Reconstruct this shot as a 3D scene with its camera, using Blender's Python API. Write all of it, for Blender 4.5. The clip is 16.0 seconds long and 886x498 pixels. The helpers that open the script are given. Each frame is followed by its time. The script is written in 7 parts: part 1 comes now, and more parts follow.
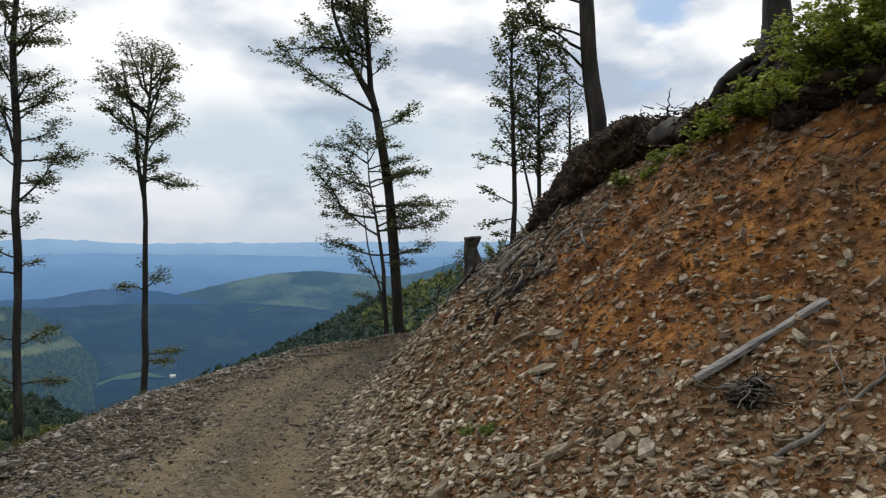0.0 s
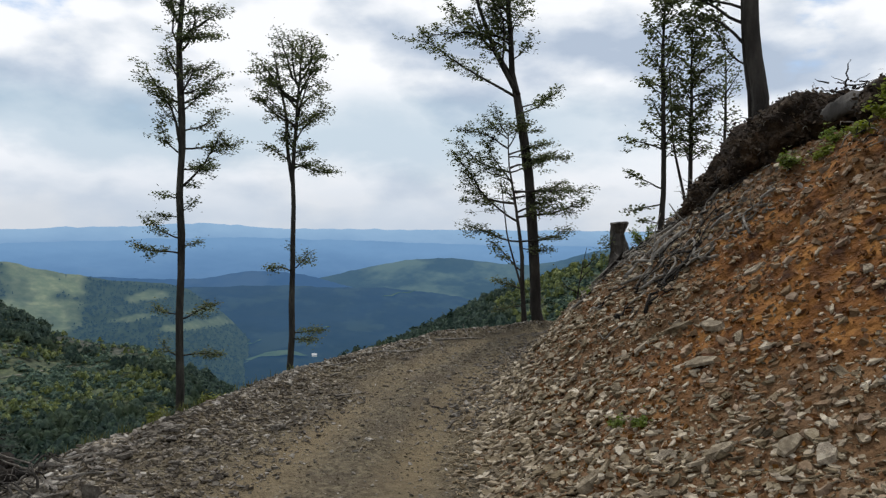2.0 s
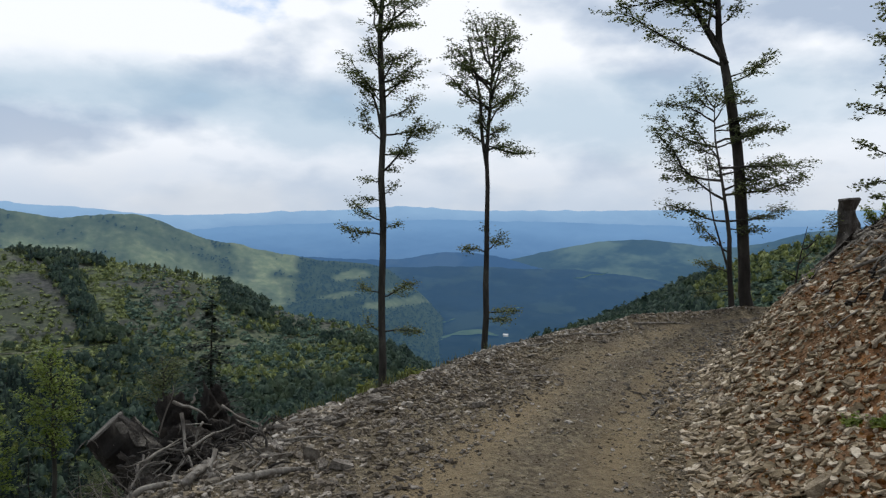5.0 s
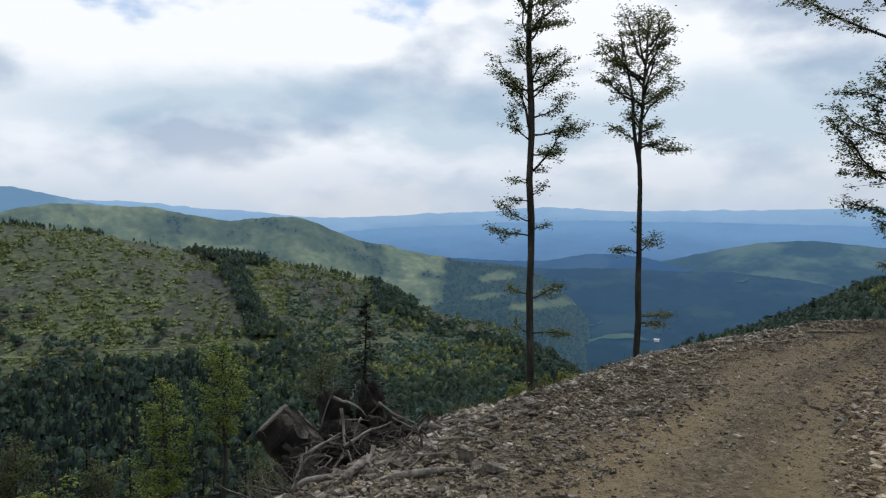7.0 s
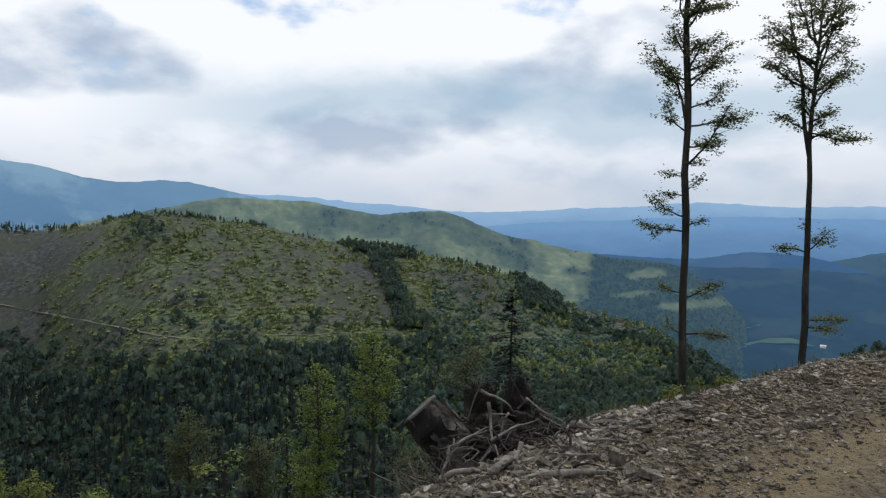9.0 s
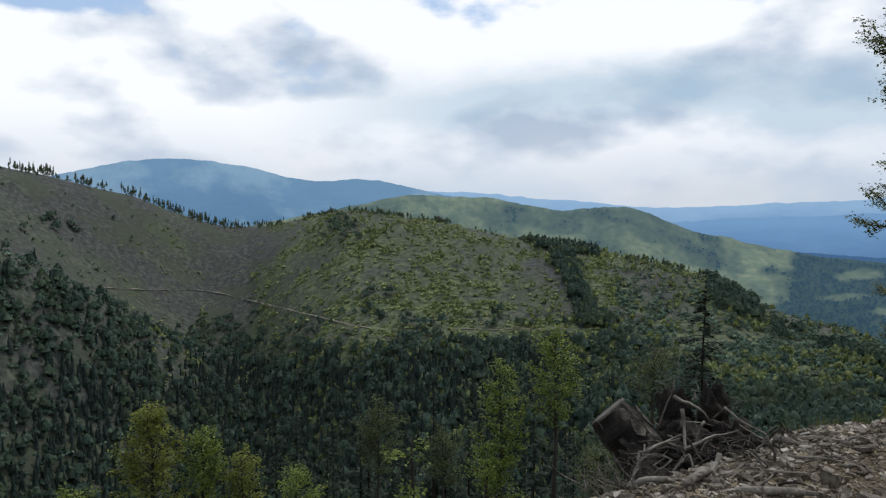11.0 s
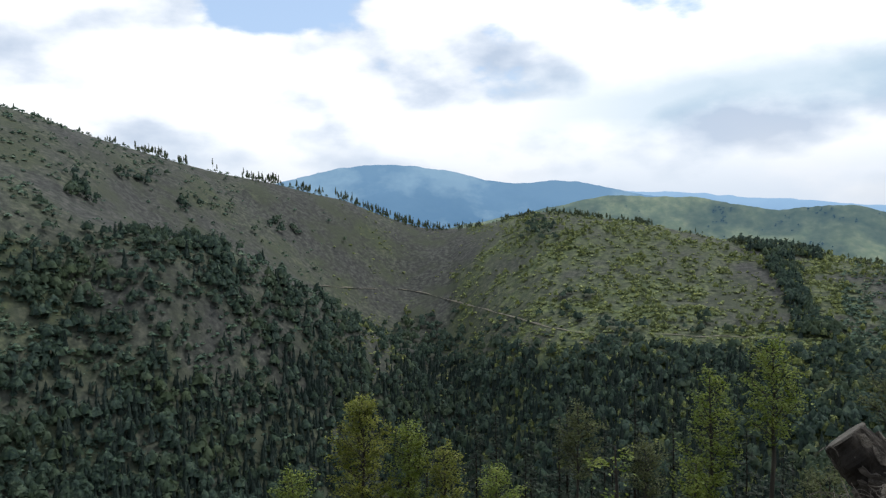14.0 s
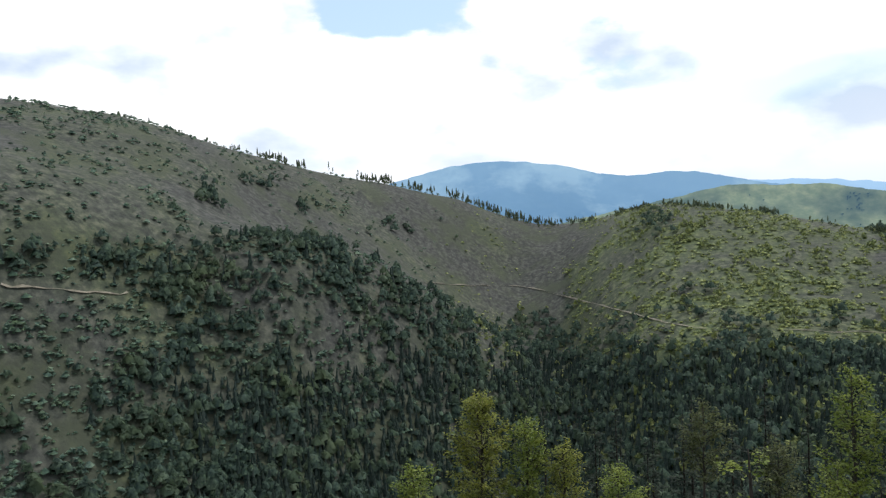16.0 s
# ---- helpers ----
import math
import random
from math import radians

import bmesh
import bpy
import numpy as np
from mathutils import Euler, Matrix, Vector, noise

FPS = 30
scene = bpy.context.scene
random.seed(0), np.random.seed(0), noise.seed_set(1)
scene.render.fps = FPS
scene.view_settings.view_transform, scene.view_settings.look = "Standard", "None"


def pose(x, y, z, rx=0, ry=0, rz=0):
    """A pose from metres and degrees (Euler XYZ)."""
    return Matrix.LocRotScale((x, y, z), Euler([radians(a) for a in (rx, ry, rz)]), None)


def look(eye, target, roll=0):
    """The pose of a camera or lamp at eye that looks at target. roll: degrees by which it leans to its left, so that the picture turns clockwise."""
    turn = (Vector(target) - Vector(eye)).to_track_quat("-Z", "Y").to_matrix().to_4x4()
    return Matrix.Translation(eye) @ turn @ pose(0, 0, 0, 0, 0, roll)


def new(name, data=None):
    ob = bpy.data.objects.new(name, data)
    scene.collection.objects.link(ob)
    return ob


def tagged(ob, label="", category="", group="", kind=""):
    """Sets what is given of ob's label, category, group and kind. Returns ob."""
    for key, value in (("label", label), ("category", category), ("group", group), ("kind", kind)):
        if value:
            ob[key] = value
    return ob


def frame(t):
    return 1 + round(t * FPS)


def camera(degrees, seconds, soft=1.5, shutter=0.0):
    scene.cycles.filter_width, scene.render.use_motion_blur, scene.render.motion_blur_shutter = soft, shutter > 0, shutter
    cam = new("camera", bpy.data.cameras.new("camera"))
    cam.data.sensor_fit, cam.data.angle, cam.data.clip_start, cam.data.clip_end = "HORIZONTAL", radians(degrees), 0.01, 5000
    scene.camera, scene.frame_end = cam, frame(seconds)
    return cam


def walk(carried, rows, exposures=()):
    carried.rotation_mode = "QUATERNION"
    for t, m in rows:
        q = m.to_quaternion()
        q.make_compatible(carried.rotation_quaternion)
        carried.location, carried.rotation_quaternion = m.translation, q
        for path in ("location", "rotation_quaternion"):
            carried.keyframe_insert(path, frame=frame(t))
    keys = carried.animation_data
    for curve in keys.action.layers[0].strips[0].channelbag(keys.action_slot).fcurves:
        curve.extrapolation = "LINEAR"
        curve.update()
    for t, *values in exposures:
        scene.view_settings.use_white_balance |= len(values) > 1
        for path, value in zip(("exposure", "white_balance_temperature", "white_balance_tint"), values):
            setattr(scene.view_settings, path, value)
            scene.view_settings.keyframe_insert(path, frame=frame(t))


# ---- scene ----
# camera ------------------------------------------------------------------
cam = camera(62.0, 16.0, soft=1.3)
PATH = [
    (0, (0.249, -0.302, 2.653), (-1.923, 9.460, 2.647), -0.16),
    (0.5, (0.212, -0.275, 2.645), (-2.337, 9.395, 2.636), -0.36),
    (1, (0.153, -0.234, 2.622), (-2.863, 9.300, 2.556), 0.20),
    (1.5, (0.097, -0.193, 2.605), (-3.422, 9.166, 2.515), 0.53),
    (2, (0.046, -0.159, 2.583), (-3.842, 9.053, 2.411), 0.76),
    (2.5, (-0.011, -0.134, 2.564), (-4.318, 8.888, 2.338), 0.89),
    (3, (-0.060, -0.106, 2.561), (-4.810, 8.690, 2.312), 0.96),
    (5.5, (-0.136, -0.124, 2.558), (-6.644, 7.458, 2.153), 0.24),
    (6, (-0.199, -0.113, 2.559), (-7.155, 7.064, 2.219), 0.32),
    (6.5, (-0.237, -0.099, 2.549), (-7.509, 6.752, 2.124), 0.23),
    (7, (-0.275, -0.084, 2.543), (-7.806, 6.480, 2.111), -0.06),
    (7.5, (-0.305, -0.068, 2.535), (-8.098, 6.181, 2.058), 0.40),
    (8, (-0.351, -0.062, 2.527), (-8.396, 5.858, 2.036), 0.62),
    (8.5, (-0.387, -0.046, 2.517), (-8.735, 5.439, 2.039), 0.65),
    (9, (-0.412, -0.053, 2.519), (-9.076, 4.914, 2.013), 0.27),
    (9.5, (-0.431, -0.058, 2.513), (-9.377, 4.383, 2.026), 0.89),
    (10, (-0.449, -0.082, 2.519), (-9.667, 3.758, 1.988), 0.42),
    (12.5, (-0.454, -0.147, 2.587), (-10.336, 1.290, 2.053), 0.51),
    (13, (-0.452, -0.171, 2.599), (-10.387, 0.847, 2.089), 0.32),
    (13.5, (-0.460, -0.215, 2.593), (-10.444, 0.121, 2.140), -0.19),
    (14, (-0.468, -0.240, 2.596), (-10.453, -0.152, 2.071), -0.69),
    (14.5, (-0.480, -0.265, 2.618), (-10.467, -0.331, 2.116), -0.48),
    (15, (-0.490, -0.309, 2.627), (-10.466, -0.893, 2.248), -0.82),
    (15.5, (-0.493, -0.335, 2.629), (-10.430, -1.332, 2.129), -0.92),
    (16, (-0.495, -0.360, 2.634), (-10.380, -1.781, 2.104), -2.35),
]
EXPOSURES = [(0, -0.08, 6500, 10), (2, -0.08, 6400, 10), (6, -0.1, 6250, 10), (10, -0.12, 6260, 10), (12.5, 0.03, 6300, 10), (13.5, 0.12, 6350, 10), (14.5, 0.2, 6400, 10), (15, 0.22, 6450, 10), (15.5, 0.28, 6500, 10), (16, 0.46, 6500, 10)]
walk(cam, [(t, look(eye, target, roll)) for t, eye, target, roll in PATH], EXPOSURES)

# small numeric helpers -----------------------------------------------------


def lattice(ix, iy, seed):
    h = (ix.astype(np.int64) * 374761393 + iy.astype(np.int64) * 668265263 + seed * 974634777) & 0x7FFFFFFF
    h = ((h ^ (h >> 13)) * 1274126177) & 0x7FFFFFFF
    h = (h ^ (h >> 16)) & 0xFFFFFF
    return h / float(0xFFFFFF) * 2.0 - 1.0


def vnoise(x, y, seed=0):
    """Smooth value noise in -1..1."""
    x, y = np.asarray(x, float), np.asarray(y, float)
    ix, iy = np.floor(x), np.floor(y)
    fx, fy = x - ix, y - iy
    fx, fy = fx * fx * (3 - 2 * fx), fy * fy * (3 - 2 * fy)
    a, b = lattice(ix, iy, seed), lattice(ix + 1, iy, seed)
    c, d = lattice(ix, iy + 1, seed), lattice(ix + 1, iy + 1, seed)
    return (a * (1 - fx) + b * fx) * (1 - fy) + (c * (1 - fx) + d * fx) * fy


def fbm(x, y, octaves=4, seed=0):
    total, amp, norm = 0.0, 1.0, 0.0
    for o in range(octaves):
        total = total + amp * vnoise(np.asarray(x) * 2**o, np.asarray(y) * 2**o, seed + 17 * o)
        norm, amp = norm + amp, amp * 0.5
    return total / norm


def smooth(lo, hi, v):
    t = np.clip((np.asarray(v, float) - lo) / (hi - lo), 0, 1)
    return t * t * (3 - 2 * t)


def curve1(table, v):
    """A softened line through the (v, value) pairs of a table."""
    t = np.array(sorted(table), float)
    w = 0.35 * np.median(np.diff(t[:, 0]))
    v = np.asarray(v, float)
    return sum(k * np.interp(v + o * w, t[:, 0], t[:, 1]) for o, k in ((-1, 0.25), (0, 0.5), (1, 0.25)))


def heading(az):
    """Unit vector on the ground for an azimuth in degrees, counted to the left from +y."""
    a = np.radians(az)
    return np.stack([-np.sin(a), np.cos(a)], -1)


# world, sun ------------------------------------------------------------------
SUN_AZ, SUN_EL = 35.0, 55.0
world = bpy.data.worlds.new("sky")
scene.world = world
world.use_nodes = True
wn, wl = world.node_tree.nodes, world.node_tree.links
wn.clear()


def w_math(kind, a, b=0.0, c=None):
    n = wn.new("ShaderNodeMath")
    n.operation = kind
    for k, v in enumerate((a, b) if c is None else (a, b, c)):
        if isinstance(v, (int, float)):
            n.inputs[k].default_value = v
        else:
            wl.new(v, n.inputs[k])
    return n.outputs[0]


def w_step(value, lo, hi, a=0.0, b=1.0):
    n = wn.new("ShaderNodeMapRange")
    n.interpolation_type = "SMOOTHSTEP"
    wl.new(value, n.inputs[0])
    for k, v in enumerate((lo, hi, a, b)):
        n.inputs[k + 1].default_value = v
    return n.outputs[0]


def w_noise(vector, scale, detail, rough, shift=(0, 0, 0)):
    add = wn.new("ShaderNodeVectorMath")
    wl.new(vector, add.inputs[0])
    add.inputs[1].default_value = shift
    n = wn.new("ShaderNodeTexNoise")
    n.inputs["Scale"].default_value, n.inputs["Detail"].default_value, n.inputs["Roughness"].default_value = scale, detail, rough
    wl.new(add.outputs[0], n.inputs["Vector"])
    return n.outputs[0]


def w_mix(amount, a, b):
    n = wn.new("ShaderNodeMixRGB")
    for k, v in enumerate((amount, a, b)):
        if isinstance(v, tuple):
            n.inputs[k].default_value = (*v, 1)
        elif isinstance(v, float):
            n.inputs[k].default_value = v
        else:
            wl.new(v, n.inputs[k])
    return n.outputs[0]


def w_towards(vector, az, el, lo, hi):
    """One near a direction of the sky, nothing far from it; lo and hi in degrees off it."""
    n = wn.new("ShaderNodeVectorMath")
    n.operation = "DOT_PRODUCT"
    wl.new(vector, n.inputs[0])
    h = heading(az) * math.cos(radians(el))
    n.inputs[1].default_value = (h[0], h[1], math.sin(radians(el)))
    return w_step(n.outputs["Value"], math.cos(radians(hi)), math.cos(radians(lo)))


def build_sky():
    """Broken heaps of cloud over clear blue, grey undersides, and pale air above the horizon."""
    coord = wn.new("ShaderNodeTexCoord").outputs["Generated"]
    split = wn.new("ShaderNodeSeparateXYZ")
    wl.new(coord, split.inputs[0])
    up = split.outputs[2]
    # clouds lie flat towards the horizon
    flat = wn.new("ShaderNodeVectorMath")
    flat.operation = "MULTIPLY"
    wl.new(coord, flat.inputs[0])
    flat.inputs[1].default_value = (1.0, 1.0, 2.1)
    v = flat.outputs[0]
    shift = (4.3, 2.2, 7.7)
    heap = w_noise(v, 3.5, 9.0, 0.52, shift)
    above = w_noise(v, 3.5, 3.0, 0.5, (shift[0] - 0.03, shift[1] + 0.04, shift[2] + 0.11))
    broad = w_noise(v, 1.3, 4.0, 0.5, (1.7, 9.4, 3.1))
    # lit where the cloud thins upwards, grey where more of it lies above
    lit = w_math("MULTIPLY_ADD", w_math("SUBTRACT", heap, above), 4.6, 0.56)
    lit = w_math("ADD", lit, w_math("MULTIPLY_ADD", broad, 1.3, -0.65))
    glare = w_towards(coord, 62, 17, 2, 34)
    lit = w_math("MULTIPLY_ADD", glare, 0.30, lit)
    lit = w_math("MULTIPLY_ADD", w_towards(coord, 66, 13.5, 3, 17), 0.34, lit)
    lit = w_math("MULTIPLY_ADD", w_towards(coord, 30, 13, 2, 12), 0.2, lit)
    lit = w_math("MULTIPLY_ADD", w_towards(coord, 112, 16, 4, 40), 0.26, lit)
    ramp = wn.new("ShaderNodeValToRGB")
    e = ramp.color_ramp.elements
    e[0].position, e[0].color = 0.08, (0.50, 0.585, 0.71, 1)
    e[1].position, e[1].color = 0.86, (1.05, 1.06, 1.08, 1)
    e.new(0.34).color = (0.65, 0.72, 0.82, 1)
    e.new(0.60).color = (0.86, 0.90, 0.95, 1)
    wl.new(lit, ramp.inputs[0])
    sky = wn.new("ShaderNodeTexSky")
    sky.sky_type, sky.sun_disc = "NISHITA", False
    sky.sun_elevation, sky.sun_rotation = radians(SUN_EL), radians(-SUN_AZ)
    dim = wn.new("ShaderNodeVectorMath")
    dim.operation = "SCALE"
    wl.new(sky.outputs[0], dim.inputs[0])
    dim.inputs["Scale"].default_value = 0.13
    clear = w_mix(0.6, dim.outputs[0], (0.50, 0.66, 0.90))
    thick = w_math("MULTIPLY_ADD", broad, 0.35, heap)
    for az, el, lo, hi, amount in ((96, 20, 3, 13, -0.11), (52, 17.5, 1, 6, -0.12), (69, 14, 0.5, 4.5, -0.12), (84.5, 13.5, 0.4, 2.2, -0.07), (104, 16.5, 1, 6, -0.17), (98.5, 17, 1, 5, -0.14), (20, 10, 1, 5, -0.08), (-6, 15, 2, 8, -0.1), (36, 21, 2, 9, -0.07)):
        thick = w_math("MULTIPLY_ADD", w_towards(coord, az, el, lo, hi), amount, thick)
    cover = w_math("MAXIMUM", w_step(thick, 0.475, 0.55), w_step(up, 0.19, 0.13))
    colour = w_mix(cover, clear, ramp.outputs[0])
    # a long grey blue sheet low over the far plain
    wavy = w_math("MULTIPLY_ADD", w_noise(v, 3.2, 6.0, 0.55, (6.1, 0.3, 2.9)), 0.16, w_math("ADD", up, -0.08))
    sheet = w_math("MULTIPLY", w_math("MULTIPLY", w_step(wavy, 0.075, 0.115), w_step(wavy, 0.20, 0.135)), w_towards(coord, 44, 5, 24, 46))
    colour = w_mix(w_math("MULTIPLY", sheet, 0.66), colour, (0.43, 0.585, 0.71))
    # thin bright streaks and pale air near the horizon
    colour = w_mix(w_step(up, 0.0, 0.135, 0.9, 0.0), colour, w_mix(w_step(w_noise(v, 4.5, 5.0, 0.5, (2.2, 5.5, 0.0)), 0.42, 0.62), (0.60, 0.675, 0.77), (0.72, 0.755, 0.80)))
    bg = wn.new("ShaderNodeBackground")
    bg.inputs[1].default_value = 1.0
    wl.new(colour, bg.inputs[0])
    out = wn.new("ShaderNodeOutputWorld")
    wl.new(bg.outputs[0], out.inputs[0])


build_sky()

sun = new("sun", bpy.data.lights.new("sun", "SUN"))
sun.data.energy, sun.data.angle, sun.data.color = 1.9, radians(3), (1.0, 0.95, 0.86)
sx, sy = heading(SUN_AZ)
sun.matrix_world = look((sx * 50, sy * 50, 80), (sx * 50 - sx * math.cos(radians(SUN_EL)), sy * 50 - sy * math.cos(radians(SUN_EL)), 80 - math.sin(radians(SUN_EL))))


# materials ---------------------------------------------------------------------
def material(name, colours, scale=3.0, detail=6.0, rough=0.9, bump=0.0, bump_scale=20.0, island=0.0, piece=0.0, stretch=(1, 1, 1), second=None, second_scale=0.5,
             second_range=(0.45, 0.6), translucent=0.0, coords="Object", glow=None, worn=None, near_glow=None, green=None, span=(0.3, 0.7), bump_depth=0.05):
    """Procedural surface: a ramp of colours over noise, a second colour in larger stains, random lightness by piece, and fine relief."""
    mat = bpy.data.materials.new(name)
    mat.use_nodes = True
    nt, lk = mat.node_tree.nodes, mat.node_tree.links
    bsdf = nt["Principled BSDF"]
    bsdf.inputs["Roughness"].default_value = rough
    bsdf.inputs["Specular IOR Level"].default_value = 0.25
    tc = nt.new("ShaderNodeTexCoord")
    geo = nt.new("ShaderNodeNewGeometry")
    mp = nt.new("ShaderNodeMapping")
    mp.inputs["Scale"].default_value = stretch
    lk.new(tc.outputs["Object"] if coords == "Object" else geo.outputs["Position"], mp.inputs[0])
    n1 = nt.new("ShaderNodeTexNoise")
    n1.inputs["Scale"].default_value, n1.inputs["Detail"].default_value, n1.inputs["Roughness"].default_value = scale, detail, 0.62
    lk.new(mp.outputs[0], n1.inputs["Vector"])
    ramp = nt.new("ShaderNodeValToRGB")
    e = ramp.color_ramp.elements
    e[0].position, e[1].position = span
    e[0].color, e[1].color = (*colours[0], 1), (*colours[-1], 1)
    for k, c in enumerate(colours[1:-1]):
        e.new(span[0] + (span[1] - span[0]) * (k + 1) / (len(colours) - 1)).color = (*c, 1)
    lk.new(n1.outputs[0], ramp.inputs[0])
    colour = ramp.outputs[0]
    if second:
        n2 = nt.new("ShaderNodeTexNoise")
        n2.inputs["Scale"].default_value, n2.inputs["Detail"].default_value, n2.inputs["Roughness"].default_value = second_scale, 5.0, 0.6
        lk.new(mp.outputs[0], n2.inputs["Vector"])
        r2 = nt.new("ShaderNodeMapRange")
        r2.inputs[1].default_value, r2.inputs[2].default_value = second_range
        lk.new(n2.outputs[0], r2.inputs[0])
        mx = nt.new("ShaderNodeMixRGB")
        lk.new(r2.outputs[0], mx.inputs[0])
        lk.new(colour, mx.inputs[1])
        mx.inputs[2].default_value = (*second, 1)
        colour = mx.outputs[0]
    if green:
        at = nt.new("ShaderNodeAttribute")
        at.attribute_name = "green"
        tuft = nt.new("ShaderNodeValToRGB")
        e = tuft.color_ramp.elements
        e[0].position, e[1].position = span
        e[0].color, e[1].color = (*green[0], 1), (*green[-1], 1)
        e.new((span[0] + span[1]) / 2).color = (*green[1], 1)
        lk.new(n1.outputs[0], tuft.inputs[0])
        mx = nt.new("ShaderNodeMixRGB")
        lk.new(at.outputs["Fac"], mx.inputs[0])
        lk.new(colour, mx.inputs[1])
        lk.new(tuft.outputs[0], mx.inputs[2])
        colour = mx.outputs[0]
    if worn:
        at = nt.new("ShaderNodeAttribute")
        at.attribute_name = "worn"
        mx = nt.new("ShaderNodeMixRGB")
        lk.new(at.outputs["Fac"], mx.inputs[0])
        lk.new(colour, mx.inputs[1])
        tint = nt.new("ShaderNodeMixRGB")
        tint.blend_type = "MULTIPLY"
        tint.inputs[0].default_value = 0.5
        tint.inputs[1].default_value = (*worn, 1)
        lk.new(n1.outputs[0], tint.inputs[2])
        lk.new(tint.outputs[0], mx.inputs[2])
        colour = mx.outputs[0]
    for amount, source in ((island, "island"), (piece, "piece")):
        if not amount:
            continue
        value = geo.outputs["Random Per Island"] if source == "island" else nt.new("ShaderNodeObjectInfo").outputs["Random"]
        rng = nt.new("ShaderNodeMapRange")
        rng.inputs[3].default_value, rng.inputs[4].default_value = 1 - amount, 1 + amount
        lk.new(value, rng.inputs[0])
        hs = nt.new("ShaderNodeHueSaturation")
        lk.new(rng.outputs[0], hs.inputs["Value"])
        r3 = nt.new("ShaderNodeMapRange")
        r3.inputs[3].default_value, r3.inputs[4].default_value = 1 + 0.35 * amount, 1 - 0.5 * amount
        lk.new(value, r3.inputs[0])
        lk.new(r3.outputs[0], hs.inputs["Saturation"])
        lk.new(colour, hs.inputs["Color"])
        colour = hs.outputs[0]
    lk.new(colour, bsdf.inputs["Base Color"])
    if bump:
        n3 = nt.new("ShaderNodeTexNoise")
        n3.inputs["Scale"].default_value, n3.inputs["Detail"].default_value = bump_scale, 5.0
        lk.new(mp.outputs[0], n3.inputs["Vector"])
        bp = nt.new("ShaderNodeBump")
        bp.inputs["Strength"].default_value, bp.inputs["Distance"].default_value = bump, bump_depth
        lk.new(n3.outputs[0], bp.inputs["Height"])
        lk.new(bp.outputs[0], bsdf.inputs["Normal"])
    out = nt["Material Output"]
    if translucent:
        tr = nt.new("ShaderNodeBsdfTranslucent")
        lk.new(colour, tr.inputs[0])
        ms = nt.new("ShaderNodeMixShader")
        ms.inputs[0].default_value = translucent
        lk.new(bsdf.outputs[0], ms.inputs[1])
        lk.new(tr.outputs[0], ms.inputs[2])
        lk.new(ms.outputs[0], out.inputs[0])
    # haze: a share of emission in the colour of the air
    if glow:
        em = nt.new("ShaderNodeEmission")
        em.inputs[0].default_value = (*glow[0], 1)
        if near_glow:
            # haze colour of the glow turns paler with distance
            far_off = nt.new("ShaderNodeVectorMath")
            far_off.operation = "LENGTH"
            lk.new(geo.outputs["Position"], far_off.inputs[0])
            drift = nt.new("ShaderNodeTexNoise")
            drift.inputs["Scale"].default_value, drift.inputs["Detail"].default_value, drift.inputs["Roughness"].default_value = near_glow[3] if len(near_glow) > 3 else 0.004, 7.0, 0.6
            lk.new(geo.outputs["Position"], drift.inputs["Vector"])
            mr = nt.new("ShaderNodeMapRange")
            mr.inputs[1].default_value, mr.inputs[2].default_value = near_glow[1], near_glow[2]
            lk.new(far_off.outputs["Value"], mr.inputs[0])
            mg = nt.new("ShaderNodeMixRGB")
            # noise streaks the haze glow, standing for belts of woods and open land
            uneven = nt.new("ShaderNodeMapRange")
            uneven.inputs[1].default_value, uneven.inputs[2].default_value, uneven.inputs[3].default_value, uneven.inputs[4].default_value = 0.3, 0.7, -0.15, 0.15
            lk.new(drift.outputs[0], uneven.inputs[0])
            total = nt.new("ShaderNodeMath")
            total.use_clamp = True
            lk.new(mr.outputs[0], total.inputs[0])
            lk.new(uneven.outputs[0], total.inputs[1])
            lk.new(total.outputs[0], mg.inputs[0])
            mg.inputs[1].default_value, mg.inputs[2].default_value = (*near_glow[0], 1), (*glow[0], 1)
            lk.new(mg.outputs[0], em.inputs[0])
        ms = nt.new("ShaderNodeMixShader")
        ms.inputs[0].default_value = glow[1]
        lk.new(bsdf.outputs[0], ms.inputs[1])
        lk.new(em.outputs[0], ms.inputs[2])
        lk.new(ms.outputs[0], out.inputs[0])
    return mat


M_SOIL = material("orange_soil", [(0.034, 0.012, 0.004), (0.150, 0.058, 0.012), (0.30, 0.134, 0.032)], 3.4, 12, 0.95, 1.0, 9, second=(0.105, 0.062, 0.030), second_scale=0.7, second_range=(0.5, 0.66), span=(0.34, 0.66), bump_depth=0.12, worn=(0.175, 0.096, 0.044))
M_ROAD = material("gravel_road", [(0.055, 0.043, 0.027), (0.122, 0.098, 0.062), (0.21, 0.175, 0.113)], 9.0, 11, 0.95, 1.0, 30, second=(0.095, 0.075, 0.052), second_scale=0.6, second_range=(0.46, 0.62), worn=(0.25, 0.19, 0.108), span=(0.36, 0.64), bump_depth=0.07)
M_STONE = material("slate_stone", [(0.105, 0.080, 0.052), (0.215, 0.170, 0.112), (0.39, 0.33, 0.235)], 5.0, 7, 0.85, 0.6, 30, piece=0.42)
M_STONES = material("loose_stones", [(0.088, 0.062, 0.034), (0.225, 0.170, 0.103), (0.44, 0.365, 0.25)], 4.0, 7, 0.88, 0.5, 30, island=0.5)
M_SLATES = material("flat_slates", [(0.062, 0.045, 0.026), (0.225, 0.175, 0.110), (0.46, 0.39, 0.275)], 5.0, 7, 0.85, 0.5, 30, island=0.55)
